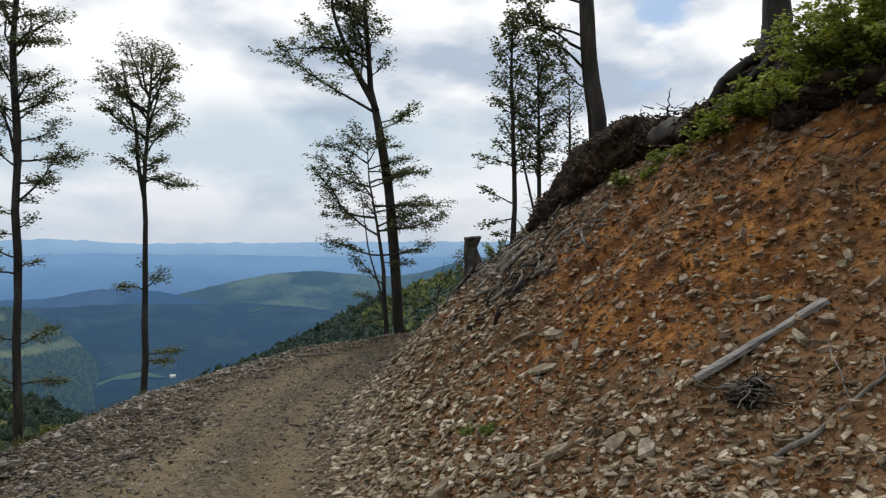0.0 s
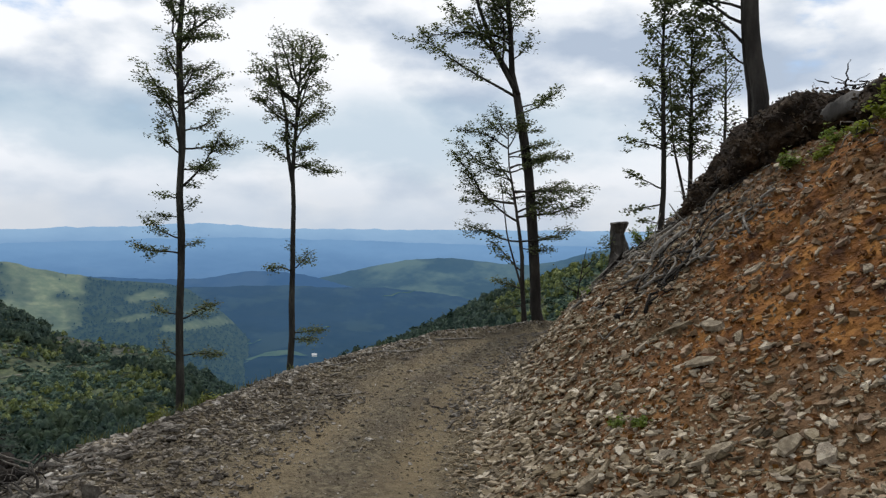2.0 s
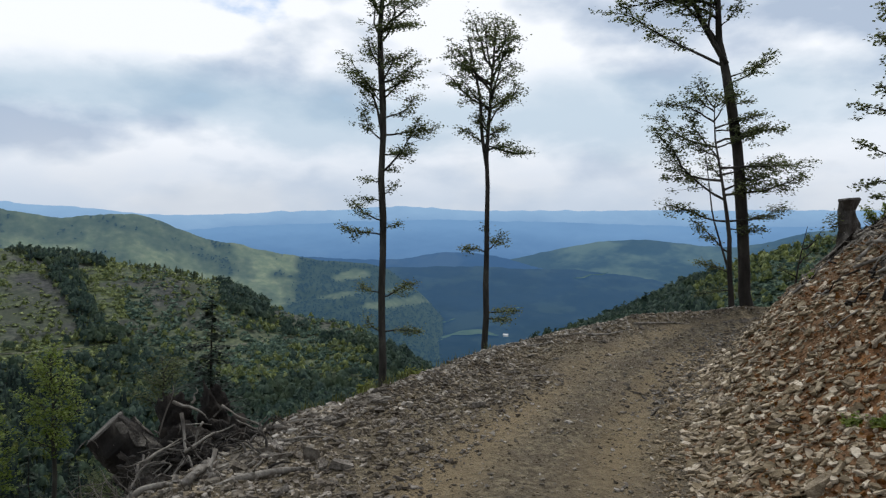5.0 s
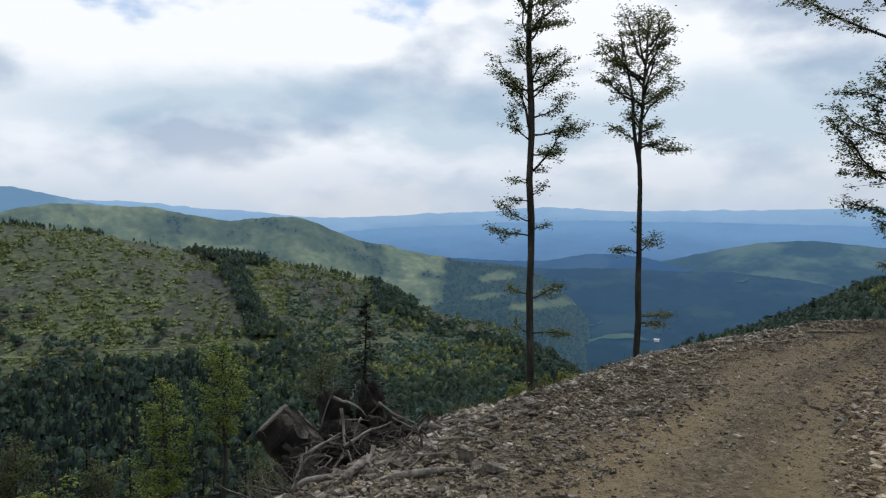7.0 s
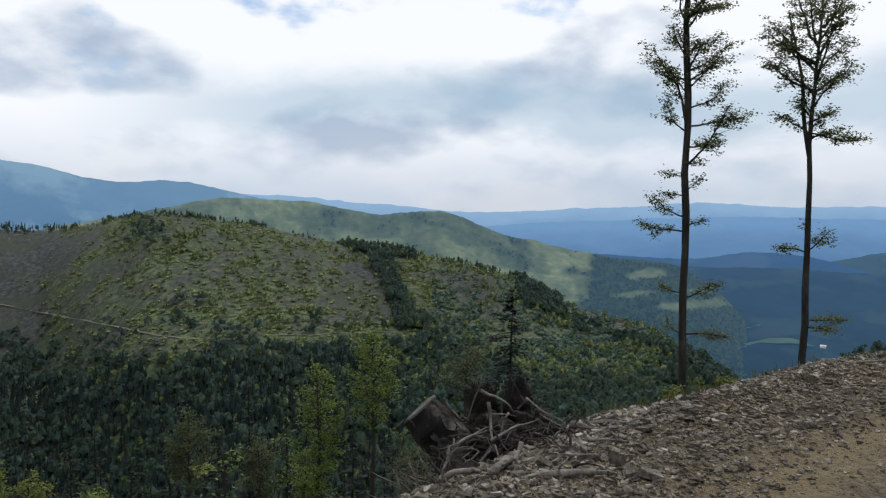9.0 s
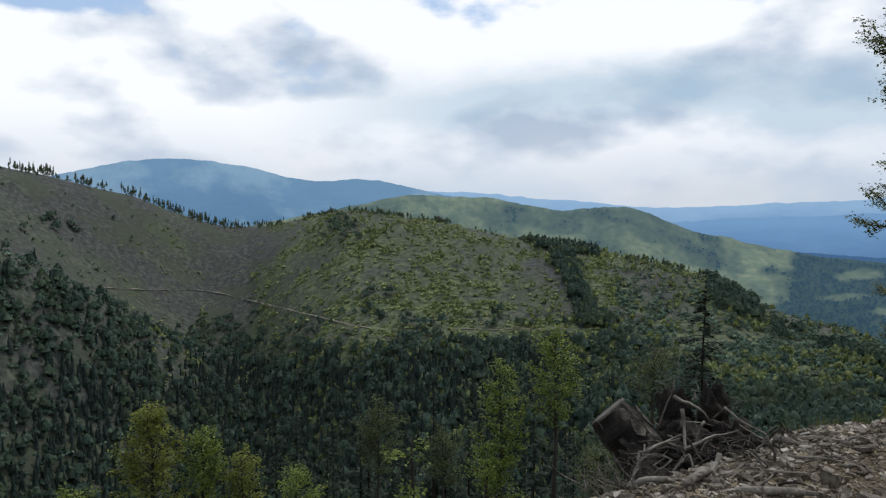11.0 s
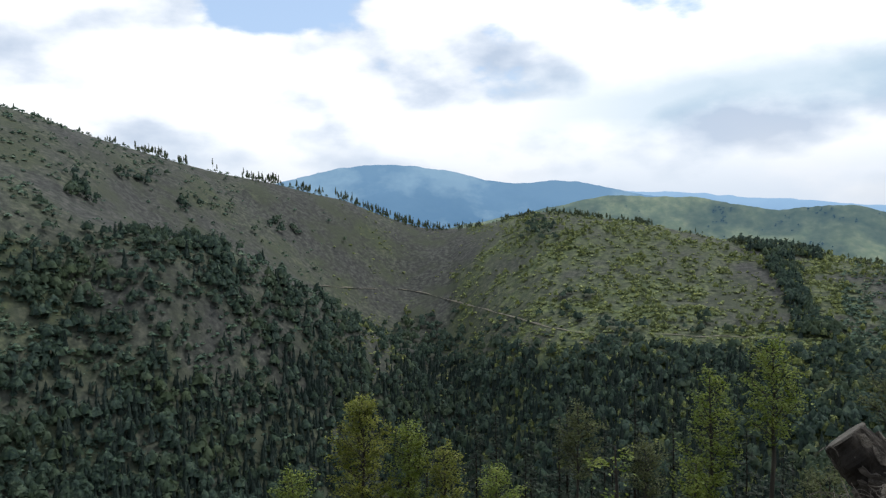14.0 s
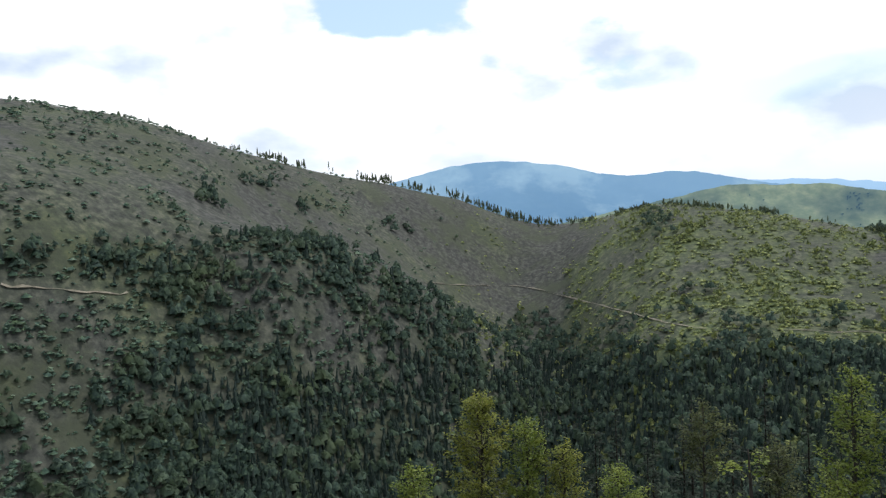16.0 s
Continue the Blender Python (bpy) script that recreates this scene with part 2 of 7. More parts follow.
M_BEDDED = material("earth_stained_stones", [(0.080, 0.045, 0.020), (0.185, 0.120, 0.066), (0.34, 0.25, 0.16)], 5.0, 7, 0.88, 0.5, 30, island=0.5)
M_CLODS = material("earthy_clods", [(0.06, 0.024, 0.008), (0.155, 0.066, 0.018), (0.26, 0.135, 0.05)], 4.0, 7, 0.92, 0.5, 30, island=0.4)
M_GREYSTONES = material("grey_chippings", [(0.05, 0.042, 0.034), (0.11, 0.094, 0.076), (0.24, 0.212, 0.175)], 4.0, 7, 0.88, 0.4, 30, island=0.5)
M_LOG = material("grey_log", [(0.05, 0.046, 0.042), (0.105, 0.097, 0.088), (0.19, 0.178, 0.16)], 3.0, 8, 0.95, 0.7, 16, stretch=(1, 1, 0.4))
M_GRAVEL = material("brown_gravel", [(0.07, 0.054, 0.035), (0.16, 0.128, 0.085), (0.32, 0.268, 0.19)], 4.0, 7, 0.88, 0.4, 30, island=0.5)
M_VERGE = material("splintered_slate", [(0.040, 0.032, 0.024), (0.130, 0.107, 0.081), (0.33, 0.288, 0.228)], 4.0, 7, 0.88, 0.5, 30, island=0.55)
M_PALE = material("pale_slate", [(0.060, 0.050, 0.038), (0.158, 0.136, 0.106), (0.36, 0.325, 0.27)], 4.0, 7, 0.85, 0.5, 30, island=0.6)
M_VERGESTONE = material("grey_slate_stone", [(0.060, 0.050, 0.040), (0.140, 0.120, 0.098), (0.30, 0.27, 0.228)], 5.0, 7, 0.85, 0.6, 30, piece=0.45)
M_BARK = material("grey_bark", [(0.016, 0.014, 0.013), (0.036, 0.032, 0.028), (0.075, 0.068, 0.058)], 3.0, 8, 0.95, 0.7, 16, stretch=(1, 1, 0.3))
M_DEAD = material("weathered_wood", [(0.06, 0.052, 0.044), (0.165, 0.148, 0.125), (0.31, 0.285, 0.245)], 6.0, 8, 0.9, 0.6, 30, stretch=(1, 1, 0.25), island=0.3)
M_ROOTWOOD = material("torn_root_wood", [(0.022, 0.019, 0.017), (0.068, 0.060, 0.051), (0.19, 0.172, 0.148)], 5.0, 8, 0.92, 0.7, 26, stretch=(1, 1, 0.4), island=0.35)
M_DARKWOOD = material("dark_root_wood", [(0.007, 0.006, 0.005), (0.016, 0.013, 0.011), (0.045, 0.038, 0.030)], 4.0, 8, 0.95, 0.9, 18)
M_LEAF = material("beech_leaves", [(0.058, 0.070, 0.030), (0.094, 0.113, 0.045), (0.145, 0.168, 0.064)], 1.6, 3, 0.6, island=0.4, translucent=0.6)
M_LEAF_BRIGHT = material("young_leaves", [(0.09, 0.14, 0.022), (0.15, 0.20, 0.032), (0.23, 0.27, 0.05)], 1.6, 3, 0.6, island=0.35, translucent=0.5)
M_LEAF_GOLD = material("spring_leaves", [(0.100, 0.122, 0.020), (0.165, 0.188, 0.030), (0.25, 0.265, 0.045)], 1.6, 3, 0.6, island=0.3, translucent=0.5)
M_NEEDLE = material("dark_needles", [(0.006, 0.013, 0.009), (0.012, 0.023, 0.013), (0.022, 0.037, 0.020)], 2.0, 3, 0.8, island=0.35)
M_LITTER = material("leaf_litter", [(0.022, 0.015, 0.010), (0.055, 0.038, 0.024), (0.12, 0.088, 0.058)], 3.0, 5, 0.95, island=0.5)
M_GRASS = material("dry_grass", [(0.05, 0.065, 0.02), (0.09, 0.10, 0.03), (0.15, 0.14, 0.05)], 2.0, 3, 0.8, island=0.35, translucent=0.3)
# hill ground, its base colours shifted to blue for air haze
M_GROUND = material("hill_ground", [(0.022, 0.025, 0.025), (0.040, 0.042, 0.042), (0.070, 0.071, 0.070)], 0.22, 12, 0.95, 0.5, 0.5, coords="World", span=(0.36, 0.64), bump_depth=0.8,
                    green=[(0.036, 0.053, 0.028), (0.074, 0.099, 0.046), (0.145, 0.168, 0.068)], second=(0.040, 0.047, 0.034), second_scale=0.02, second_range=(0.48, 0.62))
# woods green with the blue of air haze mixed into it
M_WOODS = material("broadleaf_woods", [(0.019, 0.036, 0.033), (0.040, 0.069, 0.054), (0.090, 0.134, 0.080)], 0.45, 6, 0.95, 0.6, 1.1, island=0.32, coords="World", span=(0.3, 0.7), bump_depth=0.8, translucent=0.35, second=(0.064, 0.092, 0.050), second_scale=0.03, second_range=(0.5, 0.66))
M_CRESTWOOD = material("crest_trees", [(0.040, 0.056, 0.036), (0.066, 0.088, 0.050), (0.11, 0.135, 0.068)], 0.55, 5, 0.95, 0.8, 0.9, island=0.4, coords="World", bump_depth=0.5, translucent=0.35)
M_SCRUB = material("scrub_green", [(0.056, 0.078, 0.034), (0.118, 0.150, 0.052), (0.25, 0.275, 0.085)], 0.35, 5, 0.95, 0.9, 1.2, island=0.4, coords="World", span=(0.35, 0.65), bump_depth=0.6, translucent=0.25)
# scrub again, darker and bluer: air haze put into the base colour
M_HAZED_SCRUB = material("haze_tinted_scrub", [(0.027, 0.055, 0.046), (0.058, 0.101, 0.072), (0.115, 0.166, 0.098)], 0.35, 5, 0.95, 0.9, 1.2, island=0.45, coords="World", span=(0.35, 0.65), bump_depth=0.6, translucent=0.25)
# spruce green, likewise made bluer for haze
M_CONIFER = material("conifer_woods", [(0.009, 0.018, 0.017), (0.017, 0.030, 0.025), (0.029, 0.046, 0.035)], 0.6, 4, 0.95, 0.8, 0.9, island=0.4, coords="World", bump_depth=0.6)
M_HANGING = material("sunlit_yellow_green_leaves", [(0.13, 0.17, 0.022), (0.20, 0.235, 0.034), (0.29, 0.31, 0.05)], 1.6, 3, 0.55, island=0.35, translucent=0.55)
# meadow green under a bluish emission that stands for air haze
M_MEADOW = material("hazed_meadow", [(0.05, 0.085, 0.04), (0.10, 0.14, 0.06), (0.17, 0.21, 0.10)], 0.03, 7, 0.95, coords="World", glow=((0.062, 0.135, 0.185), 0.68))
M_TRACK = material("pale_track", [(0.09, 0.084, 0.066), (0.155, 0.143, 0.113), (0.23, 0.212, 0.17)], 0.25, 6, 0.95, coords="World")


# mesh building --------------------------------------------------------------------
class Build:
    """Collects corners and faces, then makes one mesh."""

    def __init__(self):
        self.v, self.t, self.q, self.n = [], [], [], 0

    def add(self, verts, quads=(), tris=()):
        verts = np.asarray(verts, float).reshape(-1, 3)
        if len(quads):
            self.q.append(np.asarray(quads, int).reshape(-1, 4) + self.n)
        if len(tris):
            self.t.append(np.asarray(tris, int).reshape(-1, 3) + self.n)
        self.v.append(verts)
        self.n += len(verts)
        return self

    def mesh(self, name, mat, soft=False):
        me = bpy.data.meshes.new(name)
        v = np.concatenate(self.v) if self.v else np.zeros((0, 3))
        q = np.concatenate(self.q) if self.q else np.zeros((0, 4), int)
        t = np.concatenate(self.t) if self.t else np.zeros((0, 3), int)
        me.vertices.add(len(v))
        me.vertices.foreach_set("co", v.astype(np.float32).ravel())
        loops = np.concatenate([q.ravel(), t.ravel()])
        me.loops.add(len(loops))
        me.loops.foreach_set("vertex_index", loops.astype(np.int32))
        me.polygons.add(len(q) + len(t))
        starts = np.concatenate([np.arange(len(q)) * 4, len(q) * 4 + np.arange(len(t)) * 3])
        me.polygons.foreach_set("loop_start", starts.astype(np.int32))
        me.polygons.foreach_set("use_smooth", np.full(len(q) + len(t), soft))
        me.update(calc_edges=True)
        me.validate()
        if mat:
            me.materials.append(mat)
        return me


def part(name, built, mat, parent=None, label="", soft=False):
    ob = new(name, built.mesh(name, mat, soft) if isinstance(built, Build) else built)
    if parent:
        ob.parent = parent
    if label:
        ob["label"] = label
    return ob


def grid(nu, nv):
    """Quads of a sheet of nu by nv corners."""
    i = np.arange(nu * nv).reshape(nu, nv)
    return np.stack([i[:-1, :-1], i[1:, :-1], i[1:, 1:], i[:-1, 1:]], -1).reshape(-1, 4)


def tube(b, points, radii, sides=6, closed=True, rough=0.0, seed=0, grain=1.7):
    """A tapering limb along points."""
    p = np.asarray(points, float)
    r = np.asarray(radii, float)
    if len(p) < 2:
        return
    d = np.gradient(p, axis=0)
    d /= np.linalg.norm(d, axis=1, keepdims=True) + 1e-9
    ref = np.where(np.abs(d[:, 2:3]) > 0.9, [[1.0, 0, 0]], [[0, 0, 1.0]])
    u = np.cross(d, ref)
    u /= np.linalg.norm(u, axis=1, keepdims=True) + 1e-9
    w = np.cross(d, u)
    a = np.arange(sides) * 2 * np.pi / sides
    rr = r[:, None] * np.ones(sides)
    if rough:
        k = np.arange(len(p))[:, None] * grain + seed * 9.1
        rr = rr * (1 + rough * vnoise(k + 0 * a, np.cos(a) * 1.5 + np.sin(a) * 2.2 + 0 * k, seed))
    ring = p[:, None] + rr[..., None] * (np.cos(a)[None, :, None] * u[:, None] + np.sin(a)[None, :, None] * w[:, None])
    n = len(p)
    i = np.arange(n * sides).reshape(n, sides)
    j = np.roll(i, -1, axis=1)
    quads = np.stack([i[:-1], j[:-1], j[1:], i[1:]], -1).reshape(-1, 4)
    verts = ring.reshape(-1, 3)
    tris = []
    if closed:
        verts = np.concatenate([verts, p[:1], p[-1:]])
        c0, c1 = n * sides, n * sides + 1
        tris = [(c0, j[0, k], i[0, k]) for k in range(sides)] + [(c1, i[-1, k], j[-1, k]) for k in range(sides)]
    b.add(verts, quads, tris)


# lie of the land --------------------------------------------------------------
TOE = [(-14, 5.6), (0, 0.4), (6.8, -2.4), (8.5, -3.1), (11, -3.85), (14, -4.35), (17, -4.65), (18.5, -4.75), (20, -4.4), (21, -3.4), (22, -1.5), (23, 2), (26, 12)]
EDGE = [(-14, -2.2), (-5, -4.6), (0, -5.5), (2, -5.75), (3, -5.95), (4, -6.28), (5, -6.72), (6, -7.1), (7.5, -7.1), (10, -7.5), (12, -7.75), (14, -7.75), (17, -7.55), (19, -6.8), (20.5, -6.0), (21.5, -5.1), (23, -3), (24.5, 0), (28, 8)]
STEEP = [(-14, 0.4), (3, 0.45), (5, 0.48), (6.5, 0.58), (8, 0.83), (9, 0.87), (10, 0.92), (12, 1.0), (30, 1.1)]
# by azimuth: elevation and distance of the first crest across the valley
CREST = [(-60, 0), (0, 0.5), (5, -0.8), (10, -1.7), (12.7, -2.5), (14, -2.9), (16, -4.0), (17.8, -4.7), (20.4, -6.0), (22.1, -7.0), (24, -7.8), (26.5, -8.7), (29, -9.5), (31.7, -10.4), (34, -12.2), (35.8, -13.6), (37.6, -13.0), (39.4, -11.6), (41.6, -10.1),
         (43.8, -8.9), (46, -8.1), (48.6, -7.7), (51.2, -6.9), (52.6, -5.9), (54, -5.3), (56.5, -4.6), (59, -3.95), (61, -3.55), (64.2, -3.0), (67.3, -2.65), (70.9, -1.8), (74.5, -1.05), (77, -0.75), (79.5, -0.35), (82, -0.1), (84.5, -0.7), (86.5, -1.2), (88, -1.5),
         (90.9, -1.45), (92.5, -1.0), (95, -0.1), (97, 0.85), (99, 1.2), (102, 2.05), (106, 2.9), (110, 4.0), (113, 4.85), (118, 6.35), (121.7, 7.45), (125.2, 8.05), (128.5, 8.5), (150, 11), (200, 12), (300, 3)]
CREST_AT = [(-60, 400), (8, 430), (25, 450), (38, 520), (50, 650), (60, 750), (72, 800), (82, 840), (89, 1020), (96, 960), (110, 800), (130, 700), (300, 600)]
SPUR = [(80, -17.5), (88.9, -14.6), (91.3, -12.4), (93.6, -10.5), (96, -8.9), (98.5, -7.0), (102, -4.8), (105.5, -3.0), (108, -1.9), (111.6, -1.5), (115.4, -1.2), (118, -0.4), (128, 2.0), (150, 4)]


def near_z(x, y):
    """The road bench, the cut bank above it and the fill slope below it."""
    x, y = np.asarray(x, float), np.asarray(y, float)
    toe, edge, k = curve1(TOE, y), curve1(EDGE, y), curve1(STEEP, y)
    s = (x - toe) * np.where(y < 9, 0.93, 0.97)
    up = np.maximum(s, 0)
    far = smooth(8.8, 11.6, y)
    crest = 5.4 - 1.4 * far
    low = np.minimum(up, crest)
    h = k * (np.sqrt(low**2 + 0.09) - 0.3) * (1 - far) + 1.36 * (np.sqrt(low**2 + 0.01) - 0.1) / (1 + 0.115 * low) * far + (0.1 + 0.32 * (1 - far)) * np.maximum(up - crest, 0)
    h = h + np.where(s > 0, (0.16 * fbm(x * 0.9, y * 0.9, 4, 5) + 0.075 * fbm(x * 4, y * 4, 3, 9) + 0.06 * np.abs(fbm(x * 7, y * 7, 3, 19))) * smooth(0, 1.2, up), 0)
    q = np.maximum(edge - x, 0) * 0.93
    down = -(0.66 + 0.35 * np.exp(-(((y - 3.9) / 1.3) ** 2)) * smooth(3.0, 1.2, q)) * (np.sqrt(q * q + 0.3) - 0.548) - 0.1 * smooth(0, 1.5, q) + 0.2 * fbm(x * 0.6, y * 0.6, 3, 3) * smooth(0.3, 2, q)
    u = (x - edge) / np.maximum(toe - edge, 0.5)
    ruts = -0.05 * np.exp(-(((u - 0.47) / 0.1) ** 2)) - 0.06 * np.exp(-(((u - 0.83) / 0.09) ** 2))
    berm = 0.13 * np.exp(-(((x - edge - 0.25) / 0.35) ** 2)) * (0.7 + 0.6 * vnoise(y * 1.3, x * 0.4, 2)) * (0.35 + 0.65 * smooth(4.6, 6.2, y))
    road = (ruts + 0.03 * fbm(x * 1.6, y * 1.6, 3, 11)) * smooth(0, 0.4, x - edge) + berm
    return h + down + road


def slopes(r, knots_r, knots_z):
    """Monotone smooth interpolation along each azimuth."""
    n = knots_r.shape[1]
    hh = np.diff(knots_r, axis=1)
    dd = np.diff(knots_z, axis=1) / hh
    m = np.zeros_like(knots_z)
    a, b = dd[:, :-1], dd[:, 1:]
    m[:, 1:-1] = np.where(a * b > 0, 2 * a * b / np.where(a + b == 0, 1, a + b), 0)
    m[:, 0], m[:, -1] = dd[:, 0], dd[:, -1]
    k = np.clip((r[:, None] >= knots_r[:, 1:-1]).sum(1), 0, n - 2)
    i = np.arange(len(r))
    t = (r - knots_r[i, k]) / hh[i, k]
    t2, t3 = t * t, t * t * t
    return (2 * t3 - 3 * t2 + 1) * knots_z[i, k] + (t3 - 2 * t2 + t) * hh[i, k] * m[i, k] + (3 * t2 - 2 * t3) * knots_z[i, k + 1] + (t3 - t2) * hh[i, k] * m[i, k + 1]


def far_z(az, r):
    """Hills by azimuth and distance: down into the valley, over a spur, up to a crest, and out to the plain."""
    az, r = np.broadcast_arrays(np.asarray(az, float), np.asarray(r, float))
    shape = az.shape
    az, r = az.ravel(), r.ravel()
    dc = curve1(CREST_AT, az)
    zc = 2.6 + dc * np.tan(np.radians(curve1(CREST, az)))
    right = smooth(36, 26, az)
    rv = dc * 0.40
    zv = np.minimum(-0.42 * rv, zc - 25) * (1 - right) + right * np.minimum(-0.36 * rv, zc - 15)
    sp = curve1(SPUR, az)
    ds = dc * 0.60
    on = smooth(84, 96, az)
    plain = zv + (zc - zv) * 0.36
    zs = plain * (1 - on) + np.minimum(2.6 + ds * np.tan(np.radians(sp)), zc - 4) * on
    dg = dc * 0.70
    inner = zs + (zc - zs) * 0.28
    zg = inner * (1 - on * smooth(118, 108, az)) + (zs - 10) * on * smooth(118, 108, az)
    kr = np.stack([0 * r, 8 + 0 * r, 60 + 0 * r, rv, ds, dg, dc, dc * 1.6, 3000 + 0 * r, 4950 + 0 * r], 1)
    kz = np.stack([1 + 0 * r, 0 * r, np.maximum(-26 + 0 * r, zv * 0.5), zv, zs, zg, zc, np.minimum(zc - 150, -330), -430 + 0 * r, -430 + 0 * r], 1)
    z = slopes(r, kr, kz)
    x, y = heading(az).T * r
    rough = smooth(80, 500, r) * (1 - 0.75 * smooth(0.9, 1.0, r / dc) * smooth(1.12, 1.0, r / dc))
    z = z + rough * (9 * fbm(x / 150, y / 150, 3, 21) + 1.2 * fbm(x / 60, y / 60, 1, 22)) * smooth(2600, 900, r)
    return z.reshape(shape)


def ground_z(x, y):
    x, y = np.asarray(x, float), np.asarray(y, float)
    r = np.hypot(x, y)
    az = np.degrees(np.arctan2(-x, y))
    az = np.where(az < -60, az + 360, az)
    w = smooth(16, 55, r)
    return near_z(x, y) * (1 - w) + far_z(az, np.maximum(r, 1.0)) * w


def eye_meets(az, el, near=80.0, far=1300.0):
    """Where a line of sight from the road meets the hills."""
    rr = np.arange(near, far, 2.0)
    x, y = heading(az) * rr[:, None] @ np.eye(2)[:, 0], heading(az) * rr[:, None] @ np.eye(2)[:, 1]
    under = ground_z(x, y) > 2.6 + rr * math.tan(radians(el))
    if not under.any():
        return None
    k = int(np.argmax(under))
    return np.array([x[k], y[k], float(ground_z(x[k], y[k]))])


def hill_cover(az, r, x, y, z):
    """Shares of woods, spruces, scrub and green growth on the hills."""
    # the brown slope and dark low cover also stand in for cloud shade
    ds = curve1(CREST_AT, az) * 0.60
    el = np.degrees(np.arctan2(z - 2.6, r))
    gap = curve1(CREST, az) - el
    n1, n2, n3 = fbm(x / 70, y / 70, 3, 51), fbm(x / 20, y / 20, 3, 52), fbm(x / 45, y / 45, 3, 53)
    # hill on the near side of the valley mouth
    right = smooth(36, 31, az)
    # flank of bright young growth, the logged middle hill, the long bare slope and its wooded spur
    flank = smooth(31, 36, az) * smooth(63.5, 61.5, az + 1.0 * n2)
    middle = smooth(61.5, 63.5, az + 1.0 * n2) * smooth(90, 86, az + 4 * n3)
    slope = smooth(86, 90, az + 4 * n3)
    low = smooth(-6.6, -11.2, el + 2.4 * n2 + 3.0 * n3)
    bald = np.exp(-(((az - 57.6) / 2.7) ** 2 + ((el + 6.4 - 0.35 * (az - 57.6)) / 1.8) ** 2) ** 2) + 0.6 * np.exp(-(((az - 53.0) / 1.4) ** 2 + ((el + 8.2) / 1.0) ** 2)) + np.exp(-(((az - 66.0) / 2.0) ** 2 + ((el + 6.6) / 2.2) ** 2)) + 0.8 * smooth(0.08, 0.3, n3) * smooth(-10, -8, el)
    bald = np.clip(bald, 0, 1)
    on_spur = smooth(1.06, 1.02, r / ds)
    top = smooth(117, 109, az)
    bare = 0.6 * smooth(0.06, 0.30, n3 + 0.35 * n2) + sum(np.exp(-(((az - a0) / 1.1) ** 2 + ((el - e0) / 1.5) ** 2)) for a0, e0 in ((112.4, -9.2), (109.2, -11.6), (116, -12.3), (113.8, -6.2), (106.5, -8.4))) + 0.7 * np.exp(-(((az - 125) / 3.2) ** 2 + ((el + 12) / 3.0) ** 2))
    spur = on_spur * np.clip(1.02 - 1.0 * bare, 0.06, 1.02) * (top * smooth(0.4, -0.5, el - curve1(SPUR, az) + 0.8 * n2) + (1 - top) * smooth(-1.0, -3.6, el + 1.5 * n2))
    behind = (1 - on_spur) * 0.5 * smooth(-7.5, -9.5, el + 1.5 * n2)
    tufts = sum(np.exp(-(((az - a0) / w0) ** 2 + ((el - e0 + 0.8 * n2) / h0) ** 2)) for a0, e0, w0, h0 in ((116, 1.8, 1.6, 0.7), (108, 0.9, 1.3, 0.5), (111.5, 2.6, 1.5, 0.4), (101, -1.0, 2.0, 0.5), (96.5, -2.6, 1.6, 0.5))) * smooth(-0.1, 0.15, n2)
    ravine = 0.95 * np.exp(-(((az - 62.2 - 0.95 * (el + 8.4)) / (0.8 + 0.35 * np.clip(-8.4 - el, 0, 6))) ** 2)) * smooth(-7.6, -8.8, el)
    crest_group = smooth(0.35, 0.12, gap) * smooth(0.02, 0.2, fbm(x / 40, y / 40, 2, 57))
    woods = right * (0.14 + 0.2 * n1 + 0.75 * smooth(17, 21, az + 3 * n2)) + flank * (0.05 + 0.06 * smooth(0.1, 0.3, n1) + 0.22 * smooth(-9.6, -12.5, el + 2.0 * n2 + 2.5 * n3) + 0.5 * smooth(-12.6, -14.5, el + 1.5 * n2) + 0.75 * smooth(2.3, 1.0, gap + 1.2 * n2) * smooth(50.2, 51.6, az + n2) * smooth(55.2, 53.6, az + n2) + 0.35 * smooth(51.5, 49, az) * smooth(0.0, 0.25, n1 + 0.4 * n2) + ravine) + middle * (0.02 + 0.8 * low + 0.14 * smooth(0.08, 0.3, n2) + 0.5 * np.exp(-(((az - 82) / 1.4) ** 2 + ((el + 1.6 + n2) / 1.0) ** 2))) + slope * (spur + behind + 0.55 * (1 - on_spur) * tufts)
    woods = woods + crest_group * np.where(az < 62, 0.15, np.where(az > 111, 0.0, np.where(az > 85, 0.75, 0.4))) * smooth(48, 55, az)
    strip = (np.abs(az - (65.3 + 0.40 * (el + 3))) < 0.75 + 0.5 * n2) & (el > -11.5) & (az > 60.5) & (az < 69)
    strip |= (az > 62.4) & (az < 67.2) & (gap < 0.5)
    # spruces thickened low on the hills to darken them
    deep = smooth(-10.8, -13.3, el + 2.0 * n2) * smooth(58, 70, az) * smooth(122, 108, az)
    woods = np.where(strip, 1.3, woods)
    fir = 0.10 * slope * spur + 1.15 * deep + np.where(strip, 0.12, 0)
    growth = np.clip(0.62 + 1.1 * n3 + 0.5 * n2, 0, 1)
    green = right * 0.95 + flank * (0.95 - 0.85 * bald) + middle * np.clip(growth + 0.25 - 0.9 * bald, 0.05, 1) + slope * np.clip(0.08 + 0.18 * smooth(0.05, 0.3, n1) + 0.12 * spur, 0, 1)
    n4 = fbm(x / 9, y / 9, 2, 54)
    clump = 0.12 + 1.1 * smooth(-0.12, 0.22, n4 + 0.5 * n2)
